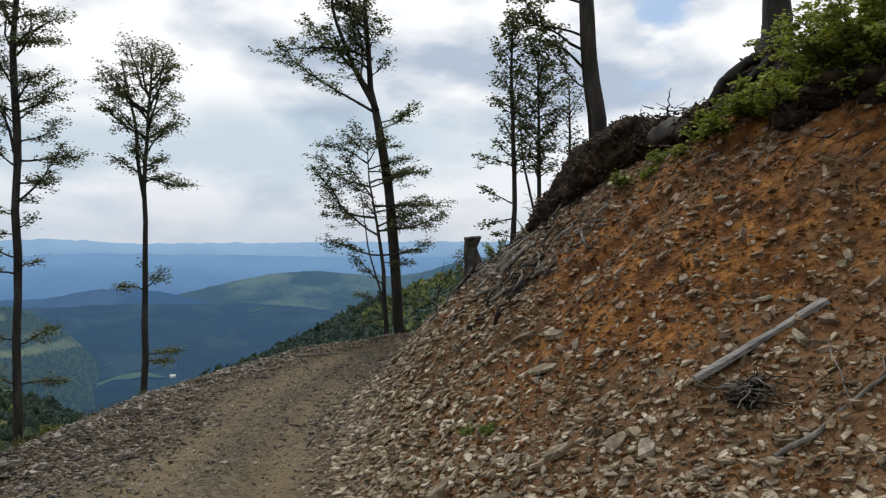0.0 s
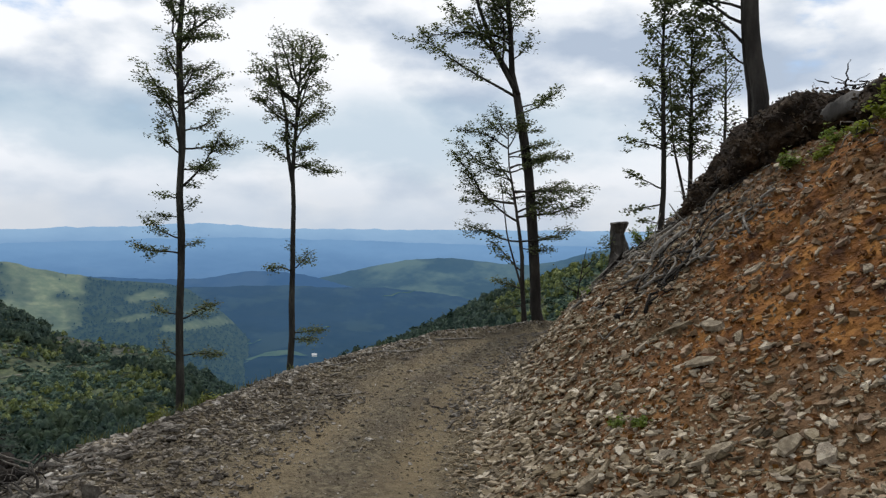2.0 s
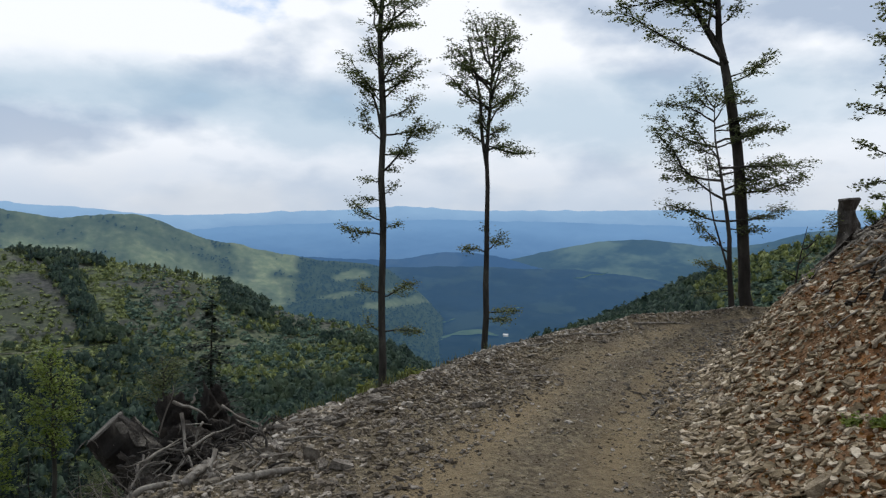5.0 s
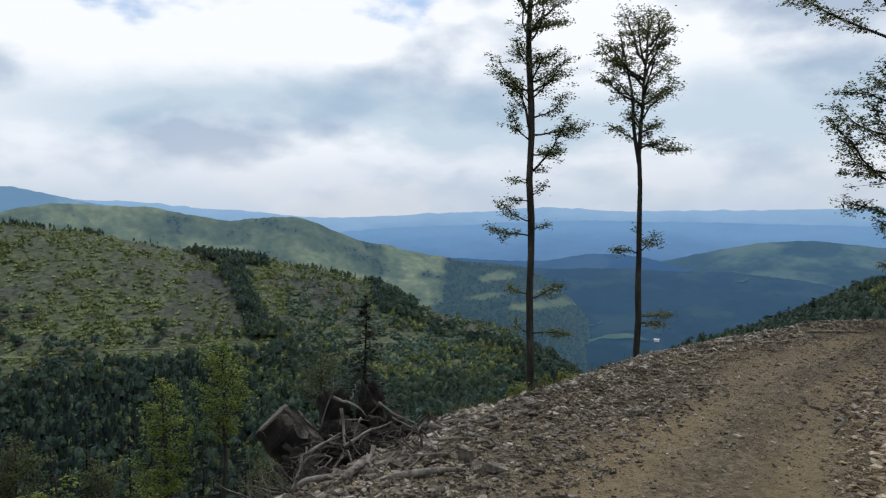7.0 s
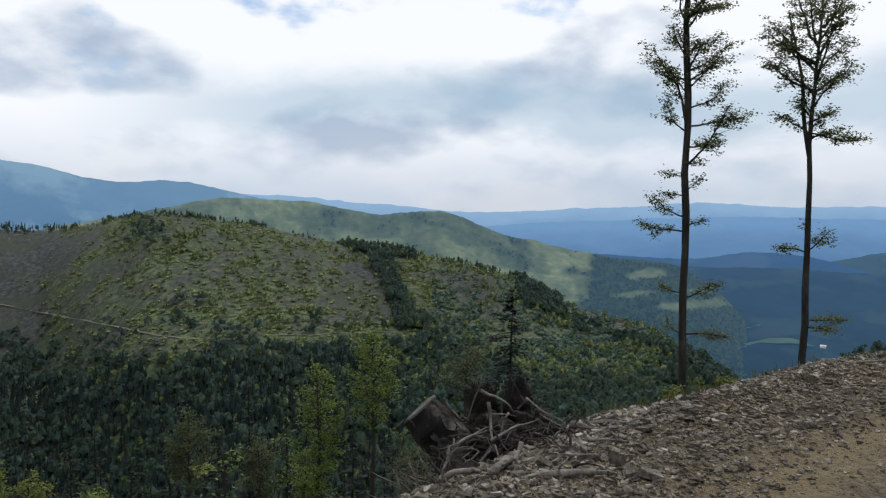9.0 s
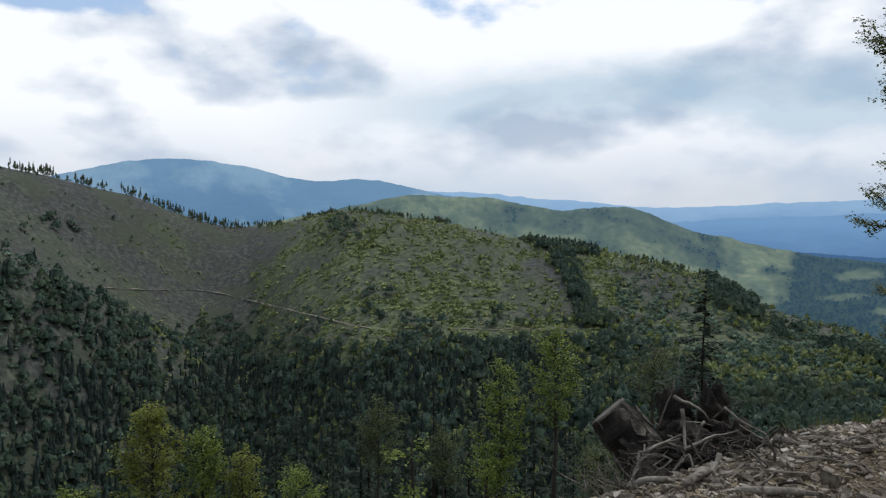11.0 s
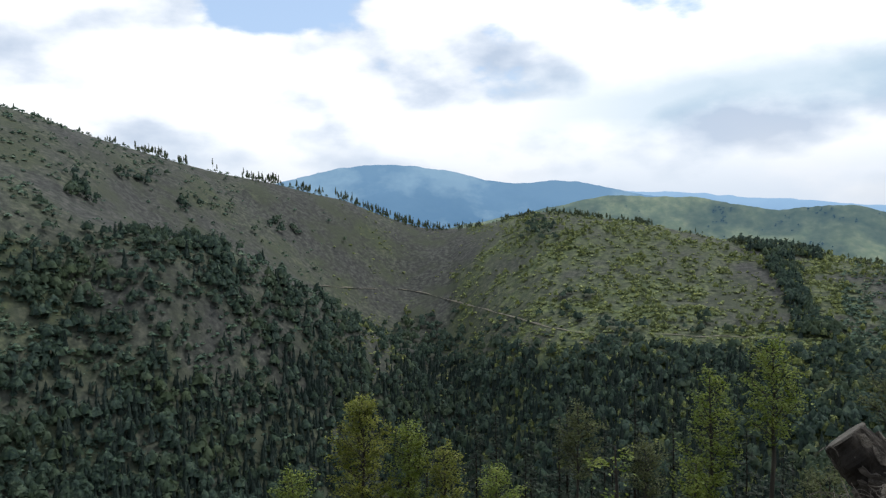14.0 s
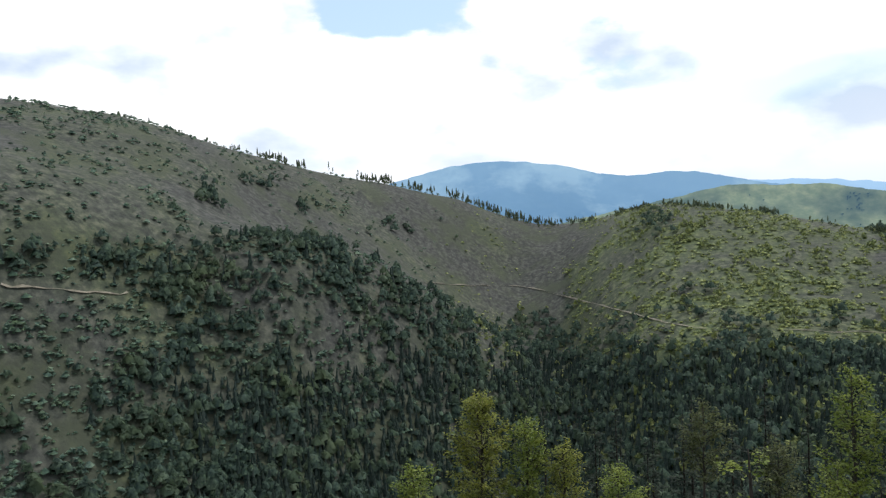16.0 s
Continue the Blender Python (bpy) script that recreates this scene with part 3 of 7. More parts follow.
    scrub = right * 0.85 + flank * (0.9 - 0.7 * bald) + middle * np.clip(growth - 0.75 * bald, 0.06, 1) + slope * (0.02 + 0.10 * smooth(0.08, 0.3, n1) + 0.42 * on_spur * smooth(-0.5, -2.5, el))
    green = green * (0.62 + 0.5 * smooth(-0.15, 0.25, n4 + 0.5 * n2))
    return woods, fir, np.clip(scrub * clump, 0, 1), np.clip(green, 0, 1), gap


def build_ground():
    az = np.concatenate([np.arange(-60, -20, 4.0), np.arange(-20, 138, 0.36), np.arange(138, 301, 4.0)])
    az[-1] = 300
    r = np.concatenate([[0.5, 3.0], np.concatenate([np.geomspace(5, 300, 50, endpoint=False), np.geomspace(300, 1100, 96, endpoint=False), np.geomspace(1100, 4900, 22)])])
    A, R = np.meshgrid(az, r, indexing="ij")
    h = heading(A)
    x, y = h[..., 0] * R, h[..., 1] * R
    z = ground_z(x, y)
    inside = (x > -9.6) & (x < 10) & (y > -9) & (y < 25)
    z = z - np.where(inside, 0.5, 0.0) - 0.02
    b = Build().add(np.stack([x, y, z], -1).reshape(-1, 3), grid(len(az), len(r))[:, ::-1])
    me = b.mesh("ground", M_GROUND, True)
    green = hill_cover(A, np.maximum(R, 60), x, y, z)[3] * smooth(60, 120, R) + 0.5 * smooth(120, 60, R)
    me.attributes.new("green", "FLOAT", "POINT").data.foreach_set("value", green.astype(np.float32).ravel())
    tagged(part("ground", me, None), "olive and brown logged hillsides falling into a valley", "ground", kind="structure")


build_ground()


def raw_soil(x, y):
    """Where the cut bank is bare orange soil and not slate debris."""
    s = x - curve1(TOE, y)
    patch = fbm(x * 0.8, y * 0.8, 3, 77)
    raw = smooth(2.2, 2.9, s + 0.9 * patch) * smooth(6.3, 7.2, y + 0.8 * patch) * smooth(10.4, 9.5, y)
    mixed = 0.5 * smooth(2.9, 3.7, s + 1.2 * patch) * smooth(5.2, 6.2, y) * smooth(10.4, 9.5, y)
    return np.maximum(np.maximum(raw, mixed), 0.6 * smooth(0.12, 0.3, patch) * smooth(1.0, 2.0, s) * smooth(10.4, 9.5, y))


def build_bench():
    """The road bed with its verge, and the raw cut bank, as two finely cut sheets."""
    y = np.arange(-9, 25.5, 0.09)
    u = np.linspace(0, 1, 110)
    toe, edge = curve1(TOE, y), curve1(EDGE, y)
    lo = edge - 3.2
    hi = np.maximum(toe, edge + 0.6)
    x = lo[:, None] + (hi - lo)[:, None] * u
    Y = np.broadcast_to(y[:, None], x.shape)
    z = near_z(x, Y)
    b = Build().add(np.stack([x, Y, z], -1).reshape(-1, 3), grid(*x.shape)[:, ::-1])
    me = b.mesh("road", M_ROAD, True)
    lane = (x - edge[:, None]) / np.maximum((toe - edge)[:, None], 0.5)
    worn = np.exp(-(((lane - 0.47) / 0.10) ** 2)) + np.exp(-(((lane - 0.82) / 0.09) ** 2))
    worn = np.clip(worn * (0.75 + 0.5 * fbm(x * 1.2, Y * 0.5, 3, 61)), 0, 1) * smooth(-0.1, 0.3, vnoise(x * 3, Y * 3, 62) * 0.3 + worn)
    me.attributes.new("worn", "FLOAT", "POINT").data.foreach_set("value", worn.astype(np.float32).ravel())
    road = tagged(part("road", me, None), "brown gravel forest road with two worn wheel tracks", "road", kind="structure")
    v = np.linspace(0, 1, 120) ** 1.2
    x = hi[:, None] + 0 * v - 0.05 + v * 10.5
    Y = np.broadcast_to(y[:, None], x.shape)
    z = near_z(x, Y) + 0.004
    b = Build().add(np.stack([x, Y, z], -1).reshape(-1, 3), grid(*x.shape)[:, ::-1])
    me = b.mesh("bank", M_SOIL, True)
    me.attributes.new("worn", "FLOAT", "POINT").data.foreach_set("value", (1 - raw_soil(x, Y)).astype(np.float32).ravel())
    bank = tagged(part("bank", me, None), "steep cut bank of raw orange soil and slate rubble", "bank", kind="structure")
    return road, bank


road, bank = build_bench()


# far ridges: plain distance behind the hills ---------------------------------------
def ridge(label, dist, table, base, mat, seed, reach=0.5, relief=14.0, step=0.25, rows=24, cover=None):
    az = np.arange(min(a for a, _ in table), max(a for a, _ in table) + 0.01, step)
    top = 2.6 + dist * np.tan(np.radians(curve1(table, az) + 0.09 * fbm(az * 1.1, az * 0 + seed, 4, seed) + 0.03 * fbm(az * 5, az * 0 + seed, 3, seed)))
    v = np.concatenate([[-0.06], np.linspace(0, 1, rows)])
    R = dist * (1 - (1 - reach) * v[None, :]) + 0 * az[:, None]
    h = heading(az)[:, None] * R[..., None]
    fall = np.clip(v, 0, 1)[None, :] ** 0.8
    z = top[:, None] * (1 - fall) + base * fall
    z = z + relief * fbm(h[..., 0] / (dist * 0.07), h[..., 1] / (dist * 0.07), 4, seed) * np.minimum(1, 0.15 + 3 * fall) * (1 - fall)
    z[:, 0] -= dist * 0.02
    b = Build().add(np.concatenate([h, z[..., None]], -1).reshape(-1, 3), grid(len(az), len(v)))
    me = b.mesh("backdrop", mat, True)
    if cover:
        me.attributes.new("green", "FLOAT", "POINT").data.foreach_set("value", cover(az[:, None] + 0 * R, R, z).astype(np.float32).ravel())
    tagged(part("backdrop", me, None), label, "mountains", kind="structure")

    def height(a, r):
        w = np.clip((1 - r / dist) / (1 - reach), 0, 1)
        fl = w**0.8
        hh = heading(a)
        return (2.6 + dist * np.tan(np.radians(curve1(table, a)))) * (1 - fl) + base * fl + relief * fbm(hh[..., 0] * r / (dist * 0.07), hh[..., 1] * r / (dist * 0.07), 4, seed) * np.minimum(1, 0.15 + 3 * fl) * (1 - fl)

    return height


# distant land with air haze put into the surface as glow
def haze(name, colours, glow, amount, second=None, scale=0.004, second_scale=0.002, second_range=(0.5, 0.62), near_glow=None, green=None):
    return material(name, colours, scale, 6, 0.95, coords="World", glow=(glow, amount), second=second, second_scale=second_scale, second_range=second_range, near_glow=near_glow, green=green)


GREENS = [(0.185, 0.235, 0.10), (0.27, 0.31, 0.14), (0.40, 0.42, 0.21)]
WOOD = [(0.025, 0.045, 0.02), (0.04, 0.065, 0.028), (0.06, 0.085, 0.035)]
H_FAR = haze("hazed_far_range", WOOD, (0.31, 0.49, 0.71), 0.94, second=(0.2, 0.22, 0.14), second_scale=0.003, near_glow=((0.16, 0.30, 0.53), 4250, 4800, 0.0035))
H_PLAIN = haze("hazed_plain", WOOD, (0.195, 0.36, 0.60), 0.93, second=(0.13, 0.16, 0.08), second_scale=0.004, near_glow=((0.085, 0.19, 0.38), 3350, 4250, 0.003))
H_LOW = haze("hazed_low_hills", WOOD, (0.062, 0.145, 0.30), 0.86, second=(0.13, 0.16, 0.08), second_scale=0.004, near_glow=((0.035, 0.09, 0.19), 1900, 2700, 0.005))
H_DARK = haze("hazed_valley_woods", WOOD, (0.040, 0.100, 0.205), 0.8, second=(0.09, 0.13, 0.06), second_scale=0.0065, second_range=(0.54, 0.62), scale=0.02, near_glow=((0.020, 0.056, 0.112), 1300, 2300, 0.006))
H_RIGHT = haze("hazed_green_hill", WOOD, (0.062, 0.145, 0.26), 0.70, second=(0.20, 0.26, 0.13), second_scale=0.0032, second_range=(0.50, 0.62), scale=0.02, near_glow=((0.034, 0.095, 0.19), 2200, 3000, 0.005))
H_MOUNT = haze("hazed_mountain", WOOD, (0.19, 0.35, 0.56), 0.78, second=(0.34, 0.40, 0.30), second_scale=0.0028, second_range=(0.53, 0.64), scale=0.015, near_glow=((0.075, 0.19, 0.37), 2600, 3250))
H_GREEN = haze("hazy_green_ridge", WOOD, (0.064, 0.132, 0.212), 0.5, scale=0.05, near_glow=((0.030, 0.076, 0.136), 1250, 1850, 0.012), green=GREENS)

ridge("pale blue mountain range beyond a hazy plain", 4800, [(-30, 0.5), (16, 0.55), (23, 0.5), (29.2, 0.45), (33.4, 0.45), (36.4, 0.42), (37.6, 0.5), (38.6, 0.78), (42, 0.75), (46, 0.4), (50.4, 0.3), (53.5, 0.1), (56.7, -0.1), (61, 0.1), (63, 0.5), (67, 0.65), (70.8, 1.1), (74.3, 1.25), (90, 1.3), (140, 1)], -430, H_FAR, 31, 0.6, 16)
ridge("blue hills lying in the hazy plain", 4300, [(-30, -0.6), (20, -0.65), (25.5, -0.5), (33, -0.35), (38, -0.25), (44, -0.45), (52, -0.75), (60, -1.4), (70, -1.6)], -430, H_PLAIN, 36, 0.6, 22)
ridge("broad rounded mountain turned blue by haze glow", 3300, [(70, 0.3), (74.2, 1.0), (76.5, 1.5), (78.5, 2.0), (81, 2.2), (83.6, 1.95), (86, 2.25), (88.6, 2.95), (91.6, 3.45), (94.6, 3.55), (97, 3.4), (98.5, 3.05), (100.5, 2.5), (102, 2.2), (106, 1), (112, -1)], -430, H_MOUNT, 35, 0.6, 20)
ridge("hill with meadows turned blue green by haze glow", 3000, [(6, -0.6), (9, -0.7), (11.2, -0.9), (13.5, -1.7), (16, -2.1), (18.7, -2.05), (20.4, -1.85), (22.6, -1.6), (24, -1.7), (25.7, -1.9), (28.2, -2.35), (30.7, -2.95), (32.7, -3.4), (36, -4.6)], -430, H_RIGHT, 37, 0.55, 12)
ridge("low hills beyond the valley, dark blue with haze glow", 2700, [(28, -4.4), (31, -3.7), (32.7, -3.25), (34.9, -2.9), (37.4, -2.75), (39.5, -3.1), (41.4, -3.4), (46, -3.3), (50.8, -3.05), (58, -3.2)], -430, H_LOW, 43, 0.6, 14)
valley_z = ridge("wooded valley hills, dark blue with haze glow", 2300, [(4, -5.2), (20, -5.0), (21.3, -4.7), (23, -4.4), (26.5, -4.15), (29.2, -3.95), (31.3, -4.15), (33.5, -3.95), (37.8, -3.9), (41.9, -4.0), (46, -4.3), (52, -5), (64, -6)], -430, H_DARK, 39, 0.3, 22)
GREEN_TOP = [(33, -14.5), (34.5, -12), (36.2, -9.6), (37.4, -8.0), (39, -6.3), (40.3, -5.2), (42, -4.1), (43.4, -3.65), (46, -3.45), (47.6, -3.35), (49, -3.1), (50.2, -2.9), (51.6, -2.65), (53.5, -2.1), (54.9, -1.9), (56.5, -1.25), (58.5, -0.55), (60, 0.02), (62, 0.0), (63.5, -0.15),
             (65, -0.32), (66.5, -0.15), (68.2, 0.28), (70.5, 0.72), (73, 0.88), (76.5, 0.95), (79, 0.6), (84, -0.4), (92, -2)]
# fields in the woods: from azimuth, to azimuth, from elevation, to elevation
FIELDS = [(43.0, 46.2, -5.0, -4.2), (38.4, 44.4, -7.15, -6.35), (44.2, 47.6, -6.35, -5.95), (40.0, 42.6, -5.95, -5.6)]


def green_share(az, r, z):
    """Open green land on the ridge behind the valley, the rest being woods."""
    h = heading(az)
    x, y = h[..., 0] * r, h[..., 1] * r
    el = np.degrees(np.arctan2(z - 2.6, r))
    n1, n2 = fbm(x / 130, y / 130, 4, 71), fbm(x / 45, y / 45, 3, 72)
    gap = curve1(GREEN_TOP, az) - el
    share = smooth(48.6, 50.2, az + 2.2 * n1 + 1.0 * n2 - 0.25 * np.clip(gap - 1.5, 0, 6))
    # the knob is wooded on its shady side, and belts of trees follow the folds
    share = share * (1 - 0.55 * smooth(0.7, 0.2, gap + 0.8 * n2) * smooth(52.8, 54.5, az) * smooth(60.6, 58.6, az + 1.5 * n2)) * (1 - 0.6 * smooth(0.14, 0.30, n1 + 0.35 * n2))
    for a0, a1, e0, e1 in FIELDS:
        d = ((az - (a0 + a1) / 2) / ((a1 - a0) / 2)) ** 2 + ((el - (e0 + e1) / 2 + 0.12 * (az - (a0 + a1) / 2)) / ((e1 - e0) / 2)) ** 2
        share = np.maximum(share, 0.62 * smooth(1.15, 0.5, d + 1.3 * n2 + 0.7 * n1))
    return np.clip(share * (0.8 + 0.9 * n2), 0, 1)


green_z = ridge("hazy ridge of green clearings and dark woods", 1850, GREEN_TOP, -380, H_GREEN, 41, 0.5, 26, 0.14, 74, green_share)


def sight_on(height, az, el, near, far):
    """Where a line of sight meets a ridge."""
    rr = np.arange(near, far, 4.0)
    over = height(np.full_like(rr, az), rr) > 2.6 + rr * math.tan(radians(el))
    k = int(np.argmax(over)) if over.any() else -1
    hx, hy = heading(az)
    return np.array([hx * rr[k], hy * rr[k], 2.6 + rr[k] * math.tan(radians(el))])


def valley_meadows():
    rows = [(33.2, 39.8, -9.5, -8.95), (31.6, 33.0, -7.2, -7.0), (36.6, 38.0, -8.2, -8.05), (24.8, 27.6, -4.5, -4.36)]
    for k, (a0, a1, e0, e1) in enumerate(rows):
        u, v = np.meshgrid(np.linspace(0, 1, 26), np.linspace(-1, 1, 5), indexing="ij")
        half = np.sqrt(np.maximum(0.02, 1 - (2 * u - 1) ** 2)) * (0.55 + 0.6 * vnoise(u * 9 + 3.3 * k, v * 0.3 + k, 7))
        az = a0 + (a1 - a0) * u
        el = (e0 + e1) / 2 + (e1 - e0) / 2 * v * half + (0.1 + 0.25 * (e1 - e0)) * vnoise(u * 4, u * 0 + k, 3) + 0.3 * (0.5 - u)
        pts = np.array([sight_on(valley_z, a, e, 700, 2290) for a, e in zip(az.ravel(), el.ravel())])
        pts[:, :2] *= 0.994
        pts[:, 2] = 2.6 + (pts[:, 2] - 2.6) * 0.994
        b = Build().add(pts, grid(26, 5))
        tagged(part("meadow", b, M_MEADOW, soft=True), "green meadow between dark woods, paled by haze glow", "meadow", kind="structure")


valley_meadows()


def valley_house():
    p = sight_on(valley_z, 32.7, -9.2, 700, 2290) * 0.985
    thing = tagged(new("house"), "small white farm building on a valley meadow", "house")
    thing.location = p
    thing.rotation_euler = (0, 0, radians(32.7))
    white = material("white_wall", [(0.6, 0.6, 0.58), (0.7, 0.7, 0.68), (0.78, 0.78, 0.76)], 0.3, 4, 0.9)
    w, d, h = 5.5, 3.0, 2.4
    b = Build().add([(sx * w, sy * d, z) for z in (-2, h) for sx, sy in ((-1, -1), (1, -1), (1, 1), (-1, 1))], [(0, 1, 5, 4), (1, 2, 6, 5), (2, 3, 7, 6), (3, 0, 4, 7), (4, 5, 6, 7)])
    part("wall", b, white, thing)
    b = Build().add([(-w - 0.6, -d - 0.6, h), (w + 0.6, -d - 0.6, h), (w + 0.6, d + 0.6, h), (-w - 0.6, d + 0.6, h), (-w - 0.6, 0, h + 2.2), (w + 0.6, 0, h + 2.2)], [(0, 1, 5, 4), (2, 3, 4, 5)], [(0, 4, 3), (1, 2, 5)])
    part("roof", b, material("pale_roof", [(0.5, 0.5, 0.5), (0.6, 0.6, 0.6), (0.66, 0.66, 0.66)], 0.3, 4, 0.7), thing)


valley_house()


# woods and tracks on the hills -------------------------------------------------------
TRACK_SIGHTS = ([(129.5, -4.1), (125.7, -4.7), (121.5, -5.4)], [(101, -5.4), (97, -6.0), (92, -6.2), (89.7, -6.8), (87.1, -7.6), (85.1, -8.1), (81.6, -9.1), (78.6, -9.6)],
                [(73.6, -9.5), (70, -9.5), (66.8, -9.45), (63.6, -9.4)], [(55, -9.9), (52.4, -9.7), (50, -9.3), (48.6, -9.6)])
track_points = []


def build_tracks():
    for sights in TRACK_SIGHTS:
        s = np.array(sorted(sights))
        az = np.arange(s[0, 0], s[-1, 0], 0.25)
        el = curve1(sights, az) + 0.06 * vnoise(az * 1.3, az * 0, 4)
        hits = [eye_meets(a, e, 250) for a, e in zip(az, el)]
        p = np.array([h for h in hits if h is not None])
        if len(p) < 4:
            continue
        for _ in range(3):
            p[1:-1] = 0.25 * p[:-2] + 0.5 * p[1:-1] + 0.25 * p[2:]
        d = np.gradient(p[:, :2], axis=0)
        d /= np.linalg.norm(d, axis=1, keepdims=True) + 1e-6
        side = np.stack([-d[:, 1], d[:, 0]], -1)
        w = 0.55 + 0.5 * vnoise(az[: len(p)] * 2, az[: len(p)] * 0 + 2, 8)
        rows = []
        for k in (-1, 0, 1):
            xy = p[:, :2] + side * (w * k)[:, None]
            rows.append(np.concatenate([xy, np.maximum(ground_z(xy[:, 0], xy[:, 1]), p[:, 2])[:, None] + 0.5], 1))
        v = np.stack(rows, 1)
        tagged(part("track", Build().add(v.reshape(-1, 3), grid(len(p), 3)), M_TRACK, soft=True), "pale dirt track cut across the logged hillside", "track", kind="structure")
        track_points.append(p)


build_tracks()


def ball_corners(fine):
    """Corners and triangles of a ball: an eight-sided solid, cut once or twice finer."""
    v = [(0, 0, 1), (1, 0, 0), (0, 1, 0), (-1, 0, 0), (0, -1, 0), (0, 0, -1)]
    t = [(0, 1, 2), (0, 2, 3), (0, 3, 4), (0, 4, 1), (5, 2, 1), (5, 3, 2), (5, 4, 3), (5, 1, 4)]
    for _ in range(fine):
        v, seen, cut = list(v), {}, []

        def middle(a, c):
            key = (min(a, c), max(a, c))
            if key not in seen:
                m = np.add(v[a], v[c]) / 2
                seen[key] = len(v)
                v.append(tuple(m / np.linalg.norm(m)))
            return seen[key]

        for a, c, d in t:
            e, f, g = middle(a, c), middle(c, d), middle(d, a)
            cut += [(a, e, g), (e, c, f), (g, f, d), (e, f, g)]
        t = cut
    return np.array(v, float), np.array(t)


def crown_shape(rng, fine=1, rough=0.4, foot=0.0, flakes=24, flake=0.36):
    """A rounded broadleaf crown, one unit high and about two wide: a lumpy heart under scales of foliage."""
    v, t = ball_corners(fine)
    seed = int(rng.integers(0, 9999))

    def swell(d):
        k = 1 + rough * fbm(d[:, 0] * 1.7 + seed, d[:, 1] * 1.7 + d[:, 2] * 2.1, 2, seed)
        p = d * k[:, None]
        p[:, :2] *= 1.0 - 0.25 * np.clip(p[:, 2:3], -1, 1)
        return p

    t = t[v[t][:, :, 2].max(1) > 0.05]
    p = [swell(v) * 0.86]
    tri = [t]
    if flakes:
        d = rng.normal(0, 1, (flakes, 3))
        d[:, 2] = np.abs(d[:, 2]) - 0.25
        d /= np.linalg.norm(d, axis=1, keepdims=True)
        c = swell(d) * rng.uniform(0.82, 1.06, (flakes, 1))
        out = d + rng.normal(0, 0.4, (flakes, 3)) + [0, 0, 0.25]
        out /= np.linalg.norm(out, axis=1, keepdims=True)
        a = np.cross(out, rng.normal(0, 1, (flakes, 3)))
        a /= np.linalg.norm(a, axis=1, keepdims=True)
        b = np.cross(out, a)
        w = flake * rng.uniform(0.6, 1.3, (flakes, 1))
        p.append(np.stack([c + a * w, c - 0.55 * a * w + 0.8 * b * w, c - 0.55 * a * w - 0.8 * b * w], 1).reshape(-1, 3))
        tri.append(len(v) + np.arange(flakes * 3).reshape(-1, 3))
    p = np.concatenate(p)
    z = foot + (1 - foot) * (0.5 + 0.5 * np.clip(p[:, 2], -0.8, 1.25))
    return np.stack([p[:, 0], p[:, 1], z], -1), [], np.concatenate(tri)


def pole_tree_shape(rng):
    """A slim tree left standing: a bare stem under a narrow crown."""
    v, q, t = crown_shape(rng, 0, 0.5, rng.uniform(0.0, 0.22), 12, 0.6)
    a = np.arange(4) * np.pi / 2
    stem = np.concatenate([np.stack([0.10 * np.cos(a), 0.10 * np.sin(a), 0 * a], -1), np.stack([0.06 * np.cos(a), 0.06 * np.sin(a), 0 * a + 0.75], -1)])
    n = len(v)
    quads = [(n + k, n + (k + 1) % 4, n + 4 + (k + 1) % 4, n + 4 + k) for k in range(4)]
    return np.concatenate([v, stem]), quads, t


def conifer_shape(rng, sides=6):
    v, t = [], []
    for z0, z1, r in ((0.05, 0.55, 1.0), (0.32, 0.78, 0.72), (0.6, 1.0, 0.45)):
        a = (np.arange(sides) + rng.uniform(0, 1)) * 2 * np.pi / sides
        rr = r * (1 + rng.uniform(-0.3, 0.3, sides))
        n = sum(len(k) for k in v)
        v.append(np.concatenate([np.stack([rr * np.cos(a), rr * np.sin(a), z0 + rng.uniform(-0.05, 0.05, sides)], -1), [[0, 0, z1]]]))
        t += [(n + k, n + (k + 1) % sides, n + sides) for k in range(sides)]
    return np.concatenate(v), [], np.array(t)


def plant(b, shapes, pos, width, height, rng):
    """Sets a scaled and turned copy of one of the shapes at each place."""
    pick = rng.integers(0, len(shapes), len(pos))
    turn = rng.uniform(0, 2 * np.pi, len(pos))
    for k, (v, q, t) in enumerate(shapes):
        m = pick == k
        if not m.any():
            continue
        c, s = np.cos(turn[m])[:, None], np.sin(turn[m])[:, None]
        x = (v[None, :, 0] * c - v[None, :, 1] * s) * width[m][:, None] + pos[m][:, 0:1]
        y = (v[None, :, 0] * s + v[None, :, 1] * c) * width[m][:, None] + pos[m][:, 1:2]
        z = v[None, :, 2] * height[m][:, None] + pos[m][:, 2:3]
        off = (np.arange(m.sum()) * len(v))[:, None, None]
        quads = (np.asarray(q)[None] + off).reshape(-1, 4) if len(q) else ()
        b.add(np.stack([x, y, z], -1).reshape(-1, 3), quads, (np.asarray(t)[None] + off).reshape(-1, 3))


